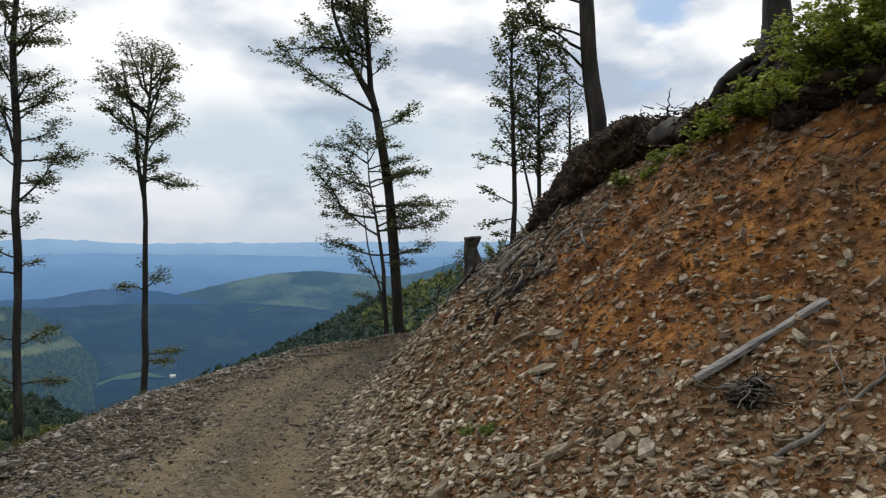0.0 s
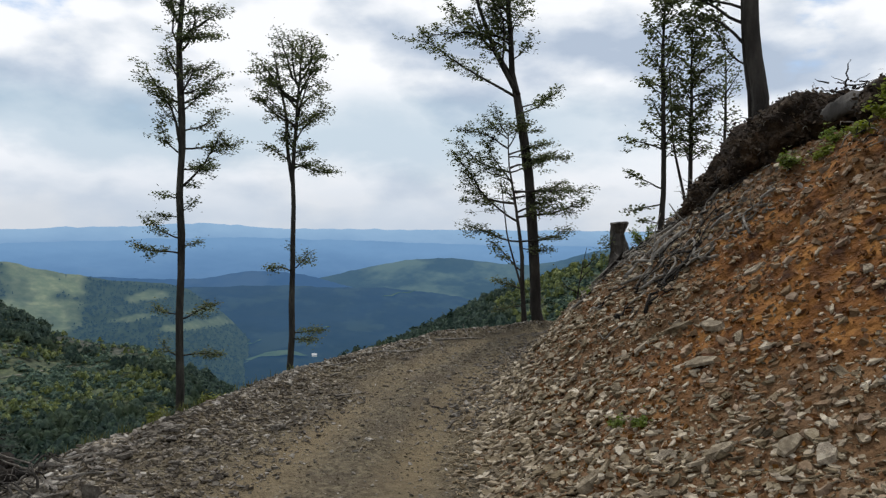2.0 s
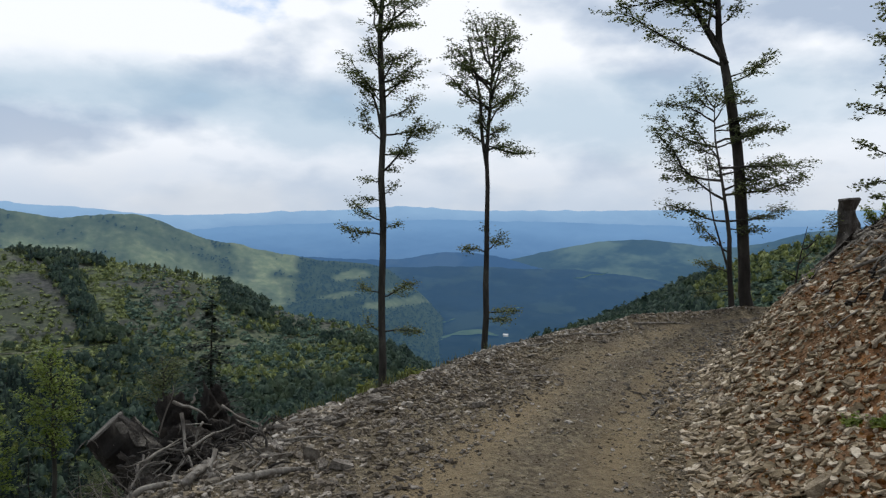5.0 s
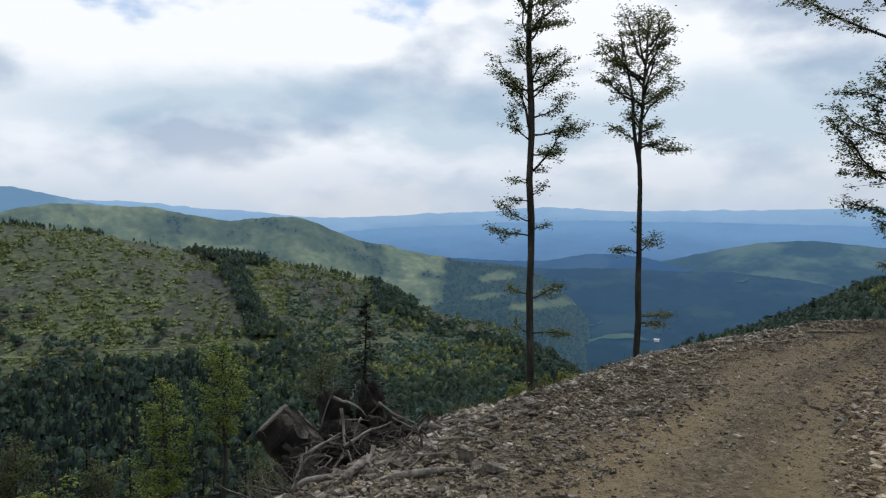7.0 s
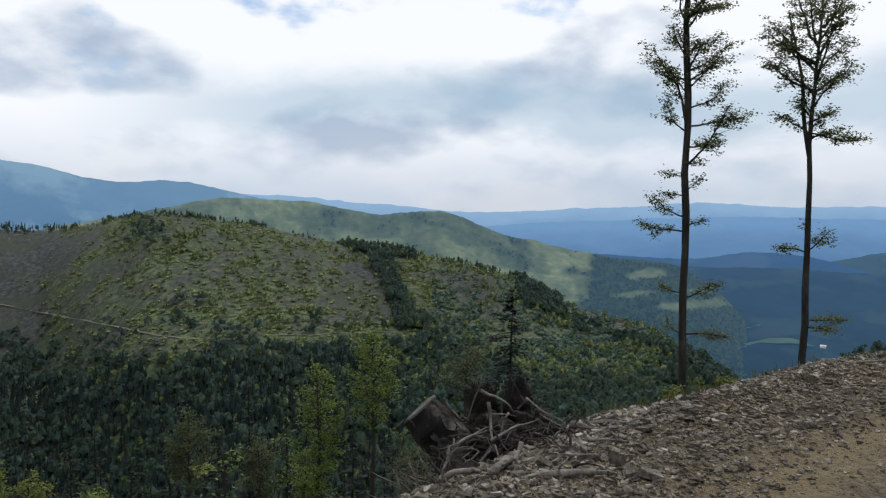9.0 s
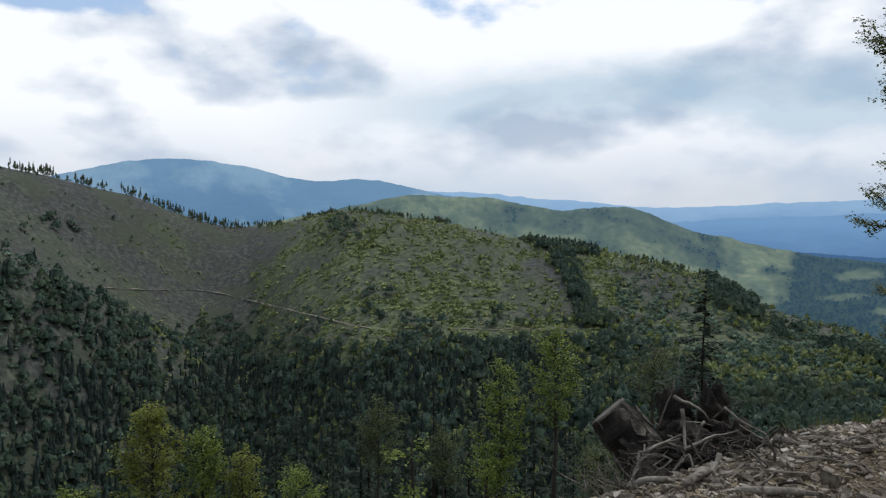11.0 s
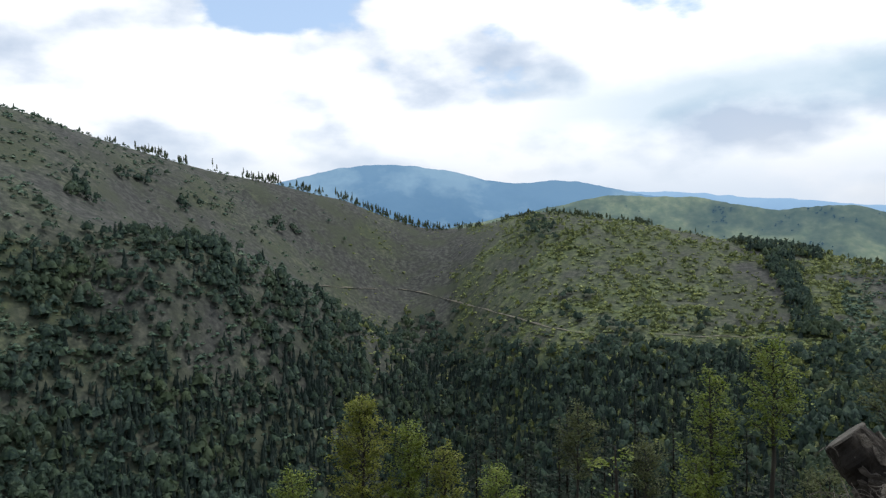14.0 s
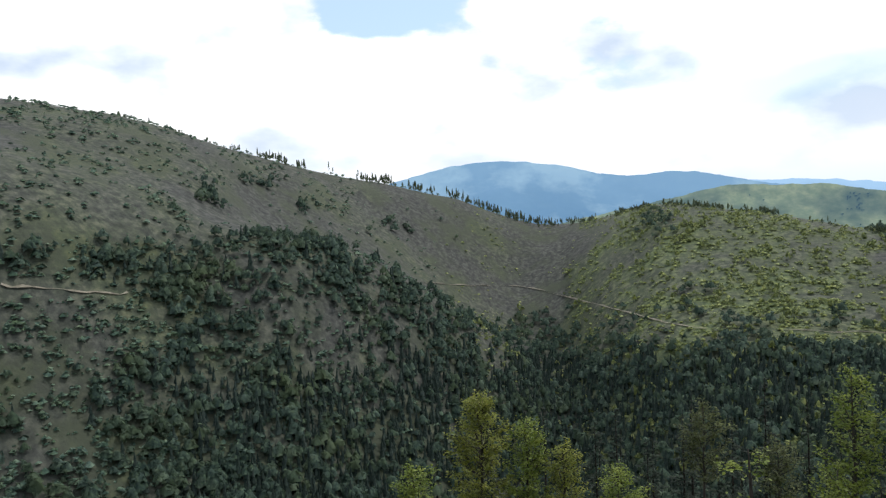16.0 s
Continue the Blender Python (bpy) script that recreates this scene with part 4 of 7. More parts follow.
def build_woods():
    rng = np.random.default_rng(11)
    n = 164000
    az = rng.uniform(4, 137, n)
    dc = curve1(CREST_AT, az)
    r = dc * np.sqrt(rng.uniform(0.34**2, 1.01**2, n))
    h = heading(az)
    x, y = h[:, 0] * r, h[:, 1] * r
    z = far_z(az, r)
    woods, fir, scrub, _, gap = hill_cover(az, r, x, y, z)
    clear, track_clear = np.ones(n, bool), np.ones(n, bool)
    for p in track_points:
        for k in range(0, len(p), 2):
            d = np.hypot(x - p[k, 0], y - p[k, 1])
            track_clear &= d > 3.0
            clear &= ~((d < 3.5) | ((d < 24) & (r < np.hypot(*p[k, :2])) & (rng.uniform(0, 1, n) < 0.5 + 0.4 * math.sin(k * 0.9))))
    dice = rng.uniform(0, 1, n)
    pos = np.stack([x, y, z], -1)
    is_fir = clear & (dice < fir * 0.30)
    is_wood = clear & ~is_fir & (dice < fir * 0.30 + woods * 0.32)
    is_scrub = track_clear & ~is_fir & ~is_wood & (dice < fir * 0.30 + woods * 0.32 + scrub * 0.85)
    is_wood &= ~((gap < 0.4) & (az > 68))
    lone = is_wood & ((woods < 0.3) & (az < 96) | (az > 58) & (az < 86) & (rng.uniform(0, 1, n) < 0.2))
    is_wood &= ~lone
    near = is_wood & (r < 360)
    # bushes that take the haze-tinted scrub colour
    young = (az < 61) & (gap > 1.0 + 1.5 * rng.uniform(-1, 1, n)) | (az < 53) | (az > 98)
    is_wood &= ~near
    for mask, shapes, mat, label, w, hgt in (
        (near, [crown_shape(rng, 1, 0.5, 0, 20, 0.36) for _ in range(16)], M_WOODS, "dark green broadleaf woods covering the valley slopes", (1.2, 4.0), (3.2, 10.0)),
        (is_wood, [crown_shape(rng, 1, 0.5, 0, 12, 0.42) for _ in range(16)], M_WOODS, "dark green broadleaf woods covering the valley slopes", (1.2, 4.0), (3.2, 10.0)),
        (lone, [crown_shape(rng, 1, 0.5, 0, 16, 0.42) for _ in range(16)], M_SCRUB, "light green single trees on logged hillsides", (1.0, 2.6), (2.5, 7.5)),
        (is_scrub & young, [crown_shape(rng, 0, 0.6, 0, 5, 0.6) for _ in range(14)], M_HAZED_SCRUB, "bushes and young trees on the hills, tinted blue for haze", (0.7, 2.6), (0.9, 3.6)),
        (is_scrub & ~young, [crown_shape(rng, 0, 0.6, 0, 4, 0.6) for _ in range(14)], M_SCRUB, "light green scrub and young growth on logged hillsides", (0.55, 2.4), (0.6, 3.0)),
        (is_fir, [conifer_shape(rng, 6) for _ in range(9)], M_CONIFER, "dark spruces in strips, thickened low down to darken the hills", (1.3, 2.4), (6, 12)),
    ):
        k = int(mask.sum())
        b = Build()
        size = rng.uniform(0, 1, k) ** 1.4
        width, height = w[0] + (w[1] - w[0]) * size, hgt[0] + (hgt[1] - hgt[0]) * np.clip(size + rng.normal(0, 0.2, k), 0, 1)
        plant(b, shapes, pos[mask] - [0, 0, 0.5], width, height, rng)
        tagged(part("woods", b, mat, soft=mat != M_CONIFER), label, "woods", kind="stuff")
    # trees left standing along the crests, thick in some places and sparse in others
    n = 5200
    az = rng.uniform(50, 127, n)
    thick = np.interp(az, [50, 55, 62, 62.5, 67.5, 68, 76, 78, 84, 87, 88.5, 91, 97, 99, 111, 112, 127], [0.1, 0.3, 0.3, 1.0, 1.0, 0.3, 0.25, 0.4, 0.55, 0.4, 0.15, 0.5, 0.6, 0.45, 0.4, 0.1, 0.05])
    keep = rng.uniform(0, 1, n) < thick * smooth(-0.3, 0.3, fbm(az * 0.9, az * 0, 3, 58) + 0.35 * thick)
    az = az[keep]
    r = curve1(CREST_AT, az) * (1.0 - 0.035 * rng.uniform(0, 1, len(az)) ** 1.5)
    h = heading(az)
    b = Build()
    width = rng.uniform(0.5, 1.25, len(az))
    plant(b, [pole_tree_shape(rng) for _ in range(16)], np.stack([h[:, 0] * r, h[:, 1] * r, far_z(az, r) - 0.8], -1), width, (4.0 + 10.0 * rng.uniform(0, 1, len(az)) ** 1.5) * (0.6 + 0.4 * smooth(84, 92, az) - 0.35 * smooth(109, 113, az)), rng)
    tagged(part("woods", b, M_CRESTWOOD, soft=True), "slim dark trees left standing along the crests", "woods", kind="stuff")
    # woods on the ridge behind, with haze mixed in as glow
    n = 19000
    az, r = rng.uniform(37, 80, n), rng.uniform(1060, 1848, n)
    h = heading(az)
    x, y = h[:, 0] * r, h[:, 1] * r
    p = 0.85 * smooth(0.35, 0.08, green_share(az, r, green_z(az, r))) + 0.004
    keep = rng.uniform(0, 1, n) < p
    pos = np.stack([x, y, green_z(az, r)], -1)[keep]
    b = Build()
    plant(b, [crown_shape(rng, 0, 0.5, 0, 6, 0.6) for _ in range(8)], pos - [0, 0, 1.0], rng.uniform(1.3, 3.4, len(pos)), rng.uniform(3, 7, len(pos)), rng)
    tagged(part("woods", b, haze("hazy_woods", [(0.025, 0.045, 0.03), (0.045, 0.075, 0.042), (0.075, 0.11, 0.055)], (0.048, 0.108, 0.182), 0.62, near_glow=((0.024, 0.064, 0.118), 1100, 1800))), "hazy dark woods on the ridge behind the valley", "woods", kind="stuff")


build_woods()


# trees that stand near the road -----------------------------------------------------------
def leaves(b, centres, size, rng, tilt=0.6):
    """Small folded leaf blades at the given places."""
    c = np.asarray(centres, float)
    n = len(c)
    if not n:
        return
    a = rng.uniform(0, 2 * np.pi, n)
    along = np.stack([np.cos(a), np.sin(a), rng.normal(-0.15, tilt * 0.6, n)], -1)
    along /= np.linalg.norm(along, axis=1, keepdims=True)
    nor = np.stack([rng.normal(0, tilt, n), rng.normal(0, tilt, n), np.ones(n)], -1)
    across = np.cross(nor, along)
    across /= np.linalg.norm(across, axis=1, keepdims=True) + 1e-9
    s = size * rng.uniform(0.7, 1.25, n)[:, None]
    v = np.stack([c - along * s * 0.5, c + across * s * 0.33, c + along * s * 0.55, c - across * s * 0.33], 1)
    b.add(v.reshape(-1, 3), np.arange(n * 4).reshape(-1, 4))


def spray(wood, spots, start, way, length, radius, rng, leaf_step=0.06, spread=0.10, bare=0.25, rise=0.15, twigs=9, flat=0.35, fine=None):
    """A limb with side twigs; leaf places are added to spots."""
    way = np.asarray(way, float)
    way = way / np.linalg.norm(way)
    n = 7
    p = [np.asarray(start, float)]
    d = way.copy()
    for k in range(n - 1):
        d = d + np.array([rng.normal(0, 0.2), rng.normal(0, 0.2), rng.normal(rise * 0.35, 0.16)])
        d /= np.linalg.norm(d)
        p.append(p[-1] + d * length / (n - 1))
    p = np.array(p)
    tube(wood, p, np.linspace(radius, radius * 0.25, n), 5)
    for k in range(twigs):
        f = bare + (1 - bare) * (k + rng.uniform(0, 1)) / twigs
        i = min(int(f * (n - 1)), n - 2)
        q = p[i] + (p[i + 1] - p[i]) * (f * (n - 1) - i)
        dd = p[i + 1] - p[i]
        dd /= np.linalg.norm(dd)
        ang = (1 if k % 2 else -1) * rng.uniform(0.5, 1.15)
        c, s = math.cos(ang), math.sin(ang)
        t = np.array([dd[0] * c - dd[1] * s, dd[0] * s + dd[1] * c, dd[2] * flat + rng.normal(0.05, 0.22)])
        t /= np.linalg.norm(t)
        ll = length * (0.42 * (1 - f) + 0.17) * rng.uniform(0.7, 1.25)
        end = q + t * ll + np.array([0, 0, -0.06 * ll])
        mid = q + t * ll * 0.5 + np.array([rng.normal(0, 0.10), rng.normal(0, 0.10), rng.normal(0.04, 0.07)]) * ll
        tube(wood if fine is None else fine, [q, mid, end], [radius * 0.24, radius * 0.14, radius * 0.05], 4, False)
        m = max(4, int(ll / leaf_step * 3.4))
        clumps = max(2, int(ll / (spread * 2.2)))
        g = ((np.arange(clumps) + rng.uniform(0.2, 1.0, clumps)) / clumps)[rng.integers(0, clumps, m)][:, None]
        at = q + (mid - q) * np.minimum(g * 2, 1) + (end - mid) * np.maximum(g * 2 - 1, 0)
        spots.append(at + rng.normal(0, spread * 0.8, (m, 3)) * [1, 1, 0.5])
    tip = p[-1] + rng.normal(0, spread, (8, 3))
    spots.append(tip)


def tree(name, label, az, dist, stem, radii, limbs=(), crown=None, per_metre=6.0, leaf=0.085, mat=None, seed=1, twigs=9, step=0.06, spread=0.10, extra_stems=(), category="tree", group="", rise=0.25, crown_r=0.03, bias=0.0, k=1.0):
    """stem: (offset to the viewer's right, height) pairs above the world's zero; limbs: (height, offset angle, length, rise); crown: (height, radius) pairs."""
    # k sets the same tree, seen alike from the road, further off and larger
    dist, radii, spread, step = dist * k, [v * k for v in radii], spread * k, step * k**0.5
    stem = [(u * k, 2.6 + (z - 2.6) * k) for u, z in stem]
    limbs = [(2.6 + (z - 2.6) * k, a, length * k, lift) for z, a, length, lift in limbs]
    crown = [(2.6 + (z - 2.6) * k, w * k) for z, w in crown] if crown else None
    extra_stems = [([(u * k, 2.6 + (z - 2.6) * k) for u, z in pts], w * k) for pts, w in extra_stems]
    per_metre, crown_r = per_metre / k, crown_r * k**0.7
    rng = np.random.default_rng(seed)
    hx, hy = heading(az)
    right, away = np.array([hy, -hx, 0.0]), np.array([hx, hy, 0.0])
    root = np.array([hx * dist, hy * dist, 0.0])
    g = float(ground_z(root[0] + right[0] * stem[0][0], root[1] + right[1] * stem[0][0]))
    st = np.array(stem, float)
    st[0, 1] = min(g - 0.15, st[1, 1] - 0.2)
    zz = np.unique(np.concatenate([np.linspace(st[0, 1], st[-1, 1], 18), st[:, 1]]))
    uu = np.interp(zz, st[:, 1], st[:, 0]) + 0.045 * k**0.5 * vnoise(zz * 0.8, zz * 0, seed) * smooth(0, 1, zz - st[0, 1])
    rr = np.interp(zz, np.linspace(st[0, 1], st[-1, 1], len(radii)), radii)
    base = root + right * uu[0] + np.array([0, 0, zz[0]])
    line = root + right * uu[:, None] + away * (0.06 * vnoise(zz * 0.7, zz * 0 + 4, seed))[:, None] + np.array([0, 0, 1.0]) * zz[:, None] - base
    thing = tagged(new(name), label, category, group)
    thing.location = base
    trunk, wood, spots = Build(), Build(), []
    flare = 1 + 0.45 * np.exp(-(zz - zz[0] - 0.15).clip(0) / 0.25)
    tube(trunk, line, rr * flare, 10, rough=0.10, seed=seed)
    for pts, rad in extra_stems:
        e = np.array(pts, float)
        ze = np.linspace(e[0, 1], e[-1, 1], 12)
        ue = np.interp(ze, e[:, 1], e[:, 0])
        tube(trunk, root + right * ue[:, None] + np.array([0, 0, 1.0]) * ze[:, None] - base, np.linspace(rad, rad * 0.3, 12), 7, rough=0.08, seed=seed + 1)

    def on_stem(z):
        return np.array([np.interp(z, zz, line[:, k]) for k in range(3)])

    for z, ang, length, lift in limbs:
        z, ang, lift = z + rng.normal(0, 0.06), ang + rng.normal(0, 9), lift + rng.normal(0.03, 0.08)
        a = radians(ang)
        way = right * math.cos(a) + away * math.sin(a) + np.array([0, 0, lift])
        one, thin = Build(), Build()
        spray(one, spots, on_stem(z), way, length, min(0.045 * k, 0.009 * k + 0.013 * length), rng, step, spread, 0.25, rise * 0.6, max(4, int(twigs * min(1.4, 0.5 + 0.5 * length))), fine=thin)
        tagged(part("branchwork", thin, M_BARK, part("limb", one, M_BARK, thing, soft=True), soft=True), kind="stuff")
    if crown:
        cr = np.array(crown, float)
        count = int((cr[-1, 0] - cr[0, 0]) * per_metre)
        for i in range(count):
            z = cr[0, 0] + (cr[-1, 0] - cr[0, 0]) * (i + rng.uniform(0, 1)) / count
            a = i * 2.399 + rng.uniform(-0.5, 0.5)
            length = float(np.interp(z, cr[:, 0], cr[:, 1])) * rng.uniform(0.65, 1.15)
            way = right * math.cos(a) + away * math.sin(a) + np.array([0, 0, rng.uniform(0.1, 0.9) + rise]) + right * bias
            one, thin = (Build(), Build()) if dist < 23 or k > 1 else (wood, wood)
            spray(one, spots, on_stem(min(z, zz[-1]) - 0.25 * length), way, length * 1.1, crown_r * (0.4 + 0.4 * length), rng, step, spread, 0.2, rise, twigs, fine=thin)
            if dist < 23 or k > 1:
                tagged(part("branchwork", thin, M_BARK, part("limb", one, M_BARK, thing, soft=True), soft=True), kind="stuff")
    part("trunk", trunk, M_BARK, thing, soft=True)
    if wood.n:
        tagged(part("branchwork", wood, M_BARK, thing, soft=True), kind="stuff")
    if spots:
        foliage = Build()
        leaves(foliage, np.concatenate(spots), leaf, rng)
        tagged(part("crown", foliage, mat or M_LEAF, thing), kind="stuff")
    return thing


def roadside_trees():
    tree("beech", "tall slender beech with sparse layered sprays below the road edge", 42.62, 16.0, [(0, -3.0), (0.0, 4.3), (-0.03, 6.5), (0.05, 9.0)], [0.092, 0.084, 0.077, 0.068, 0.025],
         [(0.0, 10, 0.85, 0.05), (0.05, 175, 0.5, 0.25), (0.85, 5, 0.8, 0.1), (0.9, 170, 0.55, 0.1), (2.2, 185, 0.95, 0.12), (2.45, 160, 0.85, 0.35), (2.3, -10, 0.4, 0.0), (2.9, 185, 0.5, 0.2), (3.0, 0, 0.42, 0.15),
          (3.3, 190, 0.45, 0.2), (3.5, 10, 0.4, 0.1), (3.5, 5, 1.45, 0.75), (3.9, 20, 0.9, 0.25), (4.3, 0, 1.15, 0.25), (4.2, 180, 0.9, 0.9), (4.2, 175, 1.9, 2.6), (4.7, -20, 0.9, 0.3), (5.0, 200, 0.7, 0.6), (5.2, 15, 1.1, 0.3)],
         [(5.2, 0.75), (6.0, 0.9), (6.6, 1.15), (7.3, 0.9), (8.4, 0.7), (9.1, 0.15)], 7.0, 0.115, seed=3, twigs=10, spread=0.085, step=0.042, k=2.1)
    tree("beech", "slender beech with a bare forked stem and compact high crown", 34.55, 17.0, [(0, -3.0), (0.0, 3.3), (0.05, 5.0), (0.16, 6.9)], [0.085, 0.077, 0.07, 0.048, 0.018],
         [(2.2, 175, 0.22, 1.4), (1.75, 180, 0.6, 0.05), (1.8, 5, 0.7, 0.25), (0.35, 0, 0.75, -0.05), (0.25, -15, 0.6, -0.2), (4.2, 0, 0.95, 0.0), (4.2, 180, 0.75, 0.45), (5.6, 180, 1.2, 0.7)],
         [(4.2, 0.55), (5.0, 0.85), (5.7, 1.35), (6.3, 1.15), (6.9, 0.5)], 8.5, 0.115, seed=5, twigs=10, spread=0.095, step=0.038, k=2.0, extra_stems=[([(0.0, 3.75), (-0.06, 4.1), (-0.12, 4.5), (-0.16, 5.3), (-0.45, 6.7)], 0.05)])
    tree("beech", "old leaning beech with a knotted fork at the road bend", 15.6, 21.7, [(0.15, -0.6), (0.0, 0.5), (-0.30, 4.5), (-0.56, 6.4), (-0.80, 7.4), (-0.95, 9.2), (-1.0, 12.0)], [0.165, 0.155, 0.145, 0.13, 0.085, 0.055, 0.02],
         [(6.7, 180, 3.7, 0.85), (7.0, 175, 2.9, 1.2), (7.2, 185, 2.4, 1.5), (6.4, 0, 1.2, 0.15), (6.1, 10, 1.3, 0.05), (5.6, 5, 0.7, 0.0), (7.8, 0, 1.0, 0.6), (8.4, 178, 2.6, 0.6), (9.2, 182, 2.6, 0.5), (7.9, 165, 2.6, 0.9)],
         [(8.2, 1.0), (9.5, 1.9), (11.5, 1.6), (12.3, 0.5)], 7.0, 0.085, seed=7, bias=-0.8, twigs=11, spread=0.11, step=0.06, extra_stems=[([(-0.62, 6.75), (-1.3, 8.0), (-1.9, 9.6), (-2.1, 11.5)], 0.085)])
    tree("young_beech", "thin young beech with wide flat layers of leaves", 16.45, 21.2, [(0, -0.6), (-0.1, 2.0), (-0.3, 3.4), (-0.5, 4.6), (-0.56, 5.6)], [0.075, 0.065, 0.05, 0.03, 0.012],
         [(4.5, 180, 1.9, 0.35), (4.2, 170, 1.5, 0.6), (4.4, 15, 1.3, 0.4), (5.0, 190, 1.5, 0.45), (5.2, -20, 1.1, 0.5), (3.6, 182, 2.4, 0.25), (3.8, 25, 1.6, 0.2), (3.0, 175, 2.2, 0.3), (3.2, -25, 1.0, 0.3), (2.5, 178, 1.7, 0.2),
          (2.3, 0, 0.9, 0.1), (1.6, 182, 1.3, 0.4), (1.0, 180, 0.9, 0.1), (0.7, 170, 0.8, 0.0), (5.45, 185, 0.9, 0.8), (5.45, 20, 0.8, 0.7), (5.5, 100, 0.6, 1.5), (5.3, 150, 1.2, 0.6), (4.8, 60, 1.2, 0.1), (3.5, 110, 1.4, 0.1), (4.1, 250, 1.2, 0.1), (4.6, 2, 1.9, 0.15), (3.9, 6, 2.2, 0.05), (3.1, -4, 2.0, 0.1), (2.5, 8, 1.7, 0.0), (5.0, 8, 1.5, 0.2), (3.4, 12, 1.8, 0.1)],
         None, 0, 0.075, seed=9, twigs=13, spread=0.11, step=0.05, extra_stems=[([(-0.08, 1.0), (-0.55, 2.6), (-0.75, 4.2)], 0.035)])
    tree("young_beech", "tall thin young beech with airy foliage on the bank", 6.35, 15.5, [(0, 2.3), (0.0, 4.5), (-0.03, 6.5), (0.0, 7.7)], [0.055, 0.05, 0.04, 0.012],
         [(3.6, 178, 0.85, 0.3), (3.3, 185, 0.75, 0.1), (3.0, 10, 0.6, 0.2), (4.4, 180, 0.95, 0.3), (2.9, 200, 0.5, 0.3), (2.85, 0, 0.6, 0.3)], [(4.2, 0.5), (5.2, 0.7), (6.4, 0.65), (7.7, 0.15)], 9, 0.08, seed=11, twigs=8, spread=0.08)
    tree("young_beech", "bushy young beech with fresh green leaves on the bank", 4.35, 16.2, [(0, 3.0), (0.02, 5.5), (0.0, 7.0)], [0.05, 0.04, 0.012],
         [(4.1, 170, 0.6, 0.6), (4.3, 5, 0.5, 0.5)], [(4.3, 0.4), (5.3, 0.65), (6.3, 0.7), (7.1, 0.2)], 15, 0.075, M_LEAF, seed=13, twigs=9, spread=0.085, extra_stems=[([(0.0, 3.0), (-0.35, 4.6), (-0.45, 6.2)], 0.035)])
    tree("young_beech", "spindly half bare sapling on the bank", 2.1, 16.8, [(0, 3.6), (0.05, 5.2), (0.0, 6.6)], [0.035, 0.03, 0.01], [], [(4.7, 0.35), (5.8, 0.5), (6.6, 0.15)], 9, 0.07, seed=15, twigs=5, step=0.09)
    tree("beech", "thick grey beech trunk rising from the top of the bank", -0.6, 14.6, [(0, 4.2), (-0.05, 5.2), (-0.20, 6.6), (-0.33, 8.2), (-0.4, 10.5)], [0.165, 0.155, 0.145, 0.13, 0.10], [(8.6, 180, 1.5, 0.4), (9.0, 0, 1.5, 0.3)], None, 0, 0.09, seed=17)
    tree("beech", "dark thin beech beside a thick trunk with long leafy limbs", 0.15, 14.9, [(0, 4.2), (-0.05, 5.4), (-0.16, 7.0), (-0.25, 9.5)], [0.085, 0.075, 0.06, 0.03],
         [(5.9, 178, 1.1, 0.9), (6.2, 180, 1.9, 0.75), (6.6, 175, 1.9, 0.6), (7.0, 182, 1.6, 0.5), (7.5, 178, 1.8, 0.4)], None, 0, 0.085, seed=19, twigs=11, spread=0.10, step=0.055)
    tree("snag", "broken grey trunk standing on the bank top", -13.0, 11.0, [(0, 4.2), (0.04, 5.2), (0.05, 5.8), (0.0, 7.4)], [0.38, 0.24, 0.18, 0.165], [], None, 0, seed=21, category="tree trunk")


roadside_trees()


def conifer(label, az, dist, top, hw, seed, bottom=None, per_metre=5.0, mat=None, droop=-0.25, category="tree"):
    """A spruce of whorled branches set with needle tufts."""
    rng = np.random.default_rng(seed)
    hx, hy = heading(az)
    g = float(ground_z(hx * dist, hy * dist)) - 0.1
    thing = tagged(new("spruce"), label, category)
    thing.location = (hx * dist, hy * dist, g)
    height = top - g
    trunk, wood, foliage, spots = Build(), Build(), Build(), []
    z = np.linspace(0, height, 14)
    tube(trunk, np.stack([0.04 * vnoise(z, z * 0, seed), 0.04 * vnoise(z, z * 0 + 3, seed), z], -1), np.linspace(0.012 * height, 0.01, 14), 7)
    lo = (bottom if bottom is not None else g + height * 0.2) - g
    for k in range(int((height - lo) * per_metre)):
        f = (k + rng.uniform(0, 1)) / ((height - lo) * per_metre)
        zz = lo + (height - lo) * f
        a = rng.uniform(0, 2 * np.pi)
        ll = hw * (1 - f) ** 0.75 * rng.uniform(0.35, 1.2) + 0.06
        end = np.array([math.cos(a) * ll, math.sin(a) * ll, zz + droop * ll + rng.normal(0, 0.05)])
        p0 = np.array([0, 0, zz])
        tube(wood, [p0, (p0 + end) / 2 + [0, 0, 0.05 * ll], end], [0.012, 0.008, 0.003], 4, False)
        m = int(8 + 34 * ll)
        t = rng.uniform(0.1, 1.05, (m, 1))
        spots.append(p0 + (end - p0) * t + rng.normal(0, 1, (m, 3)) * [0.13 * ll + 0.02, 0.13 * ll + 0.02, 0.035])
    leaves(foliage, np.concatenate(spots), 0.07 + 0.0035 * dist, rng, 0.4)
    part("trunk", trunk, M_DARKWOOD, thing, soft=True)
    tagged(part("branchwork", wood, M_DARKWOOD, thing), kind="stuff")
    tagged(part("crown", foliage, mat or M_NEEDLE, thing), kind="stuff")
    return thing


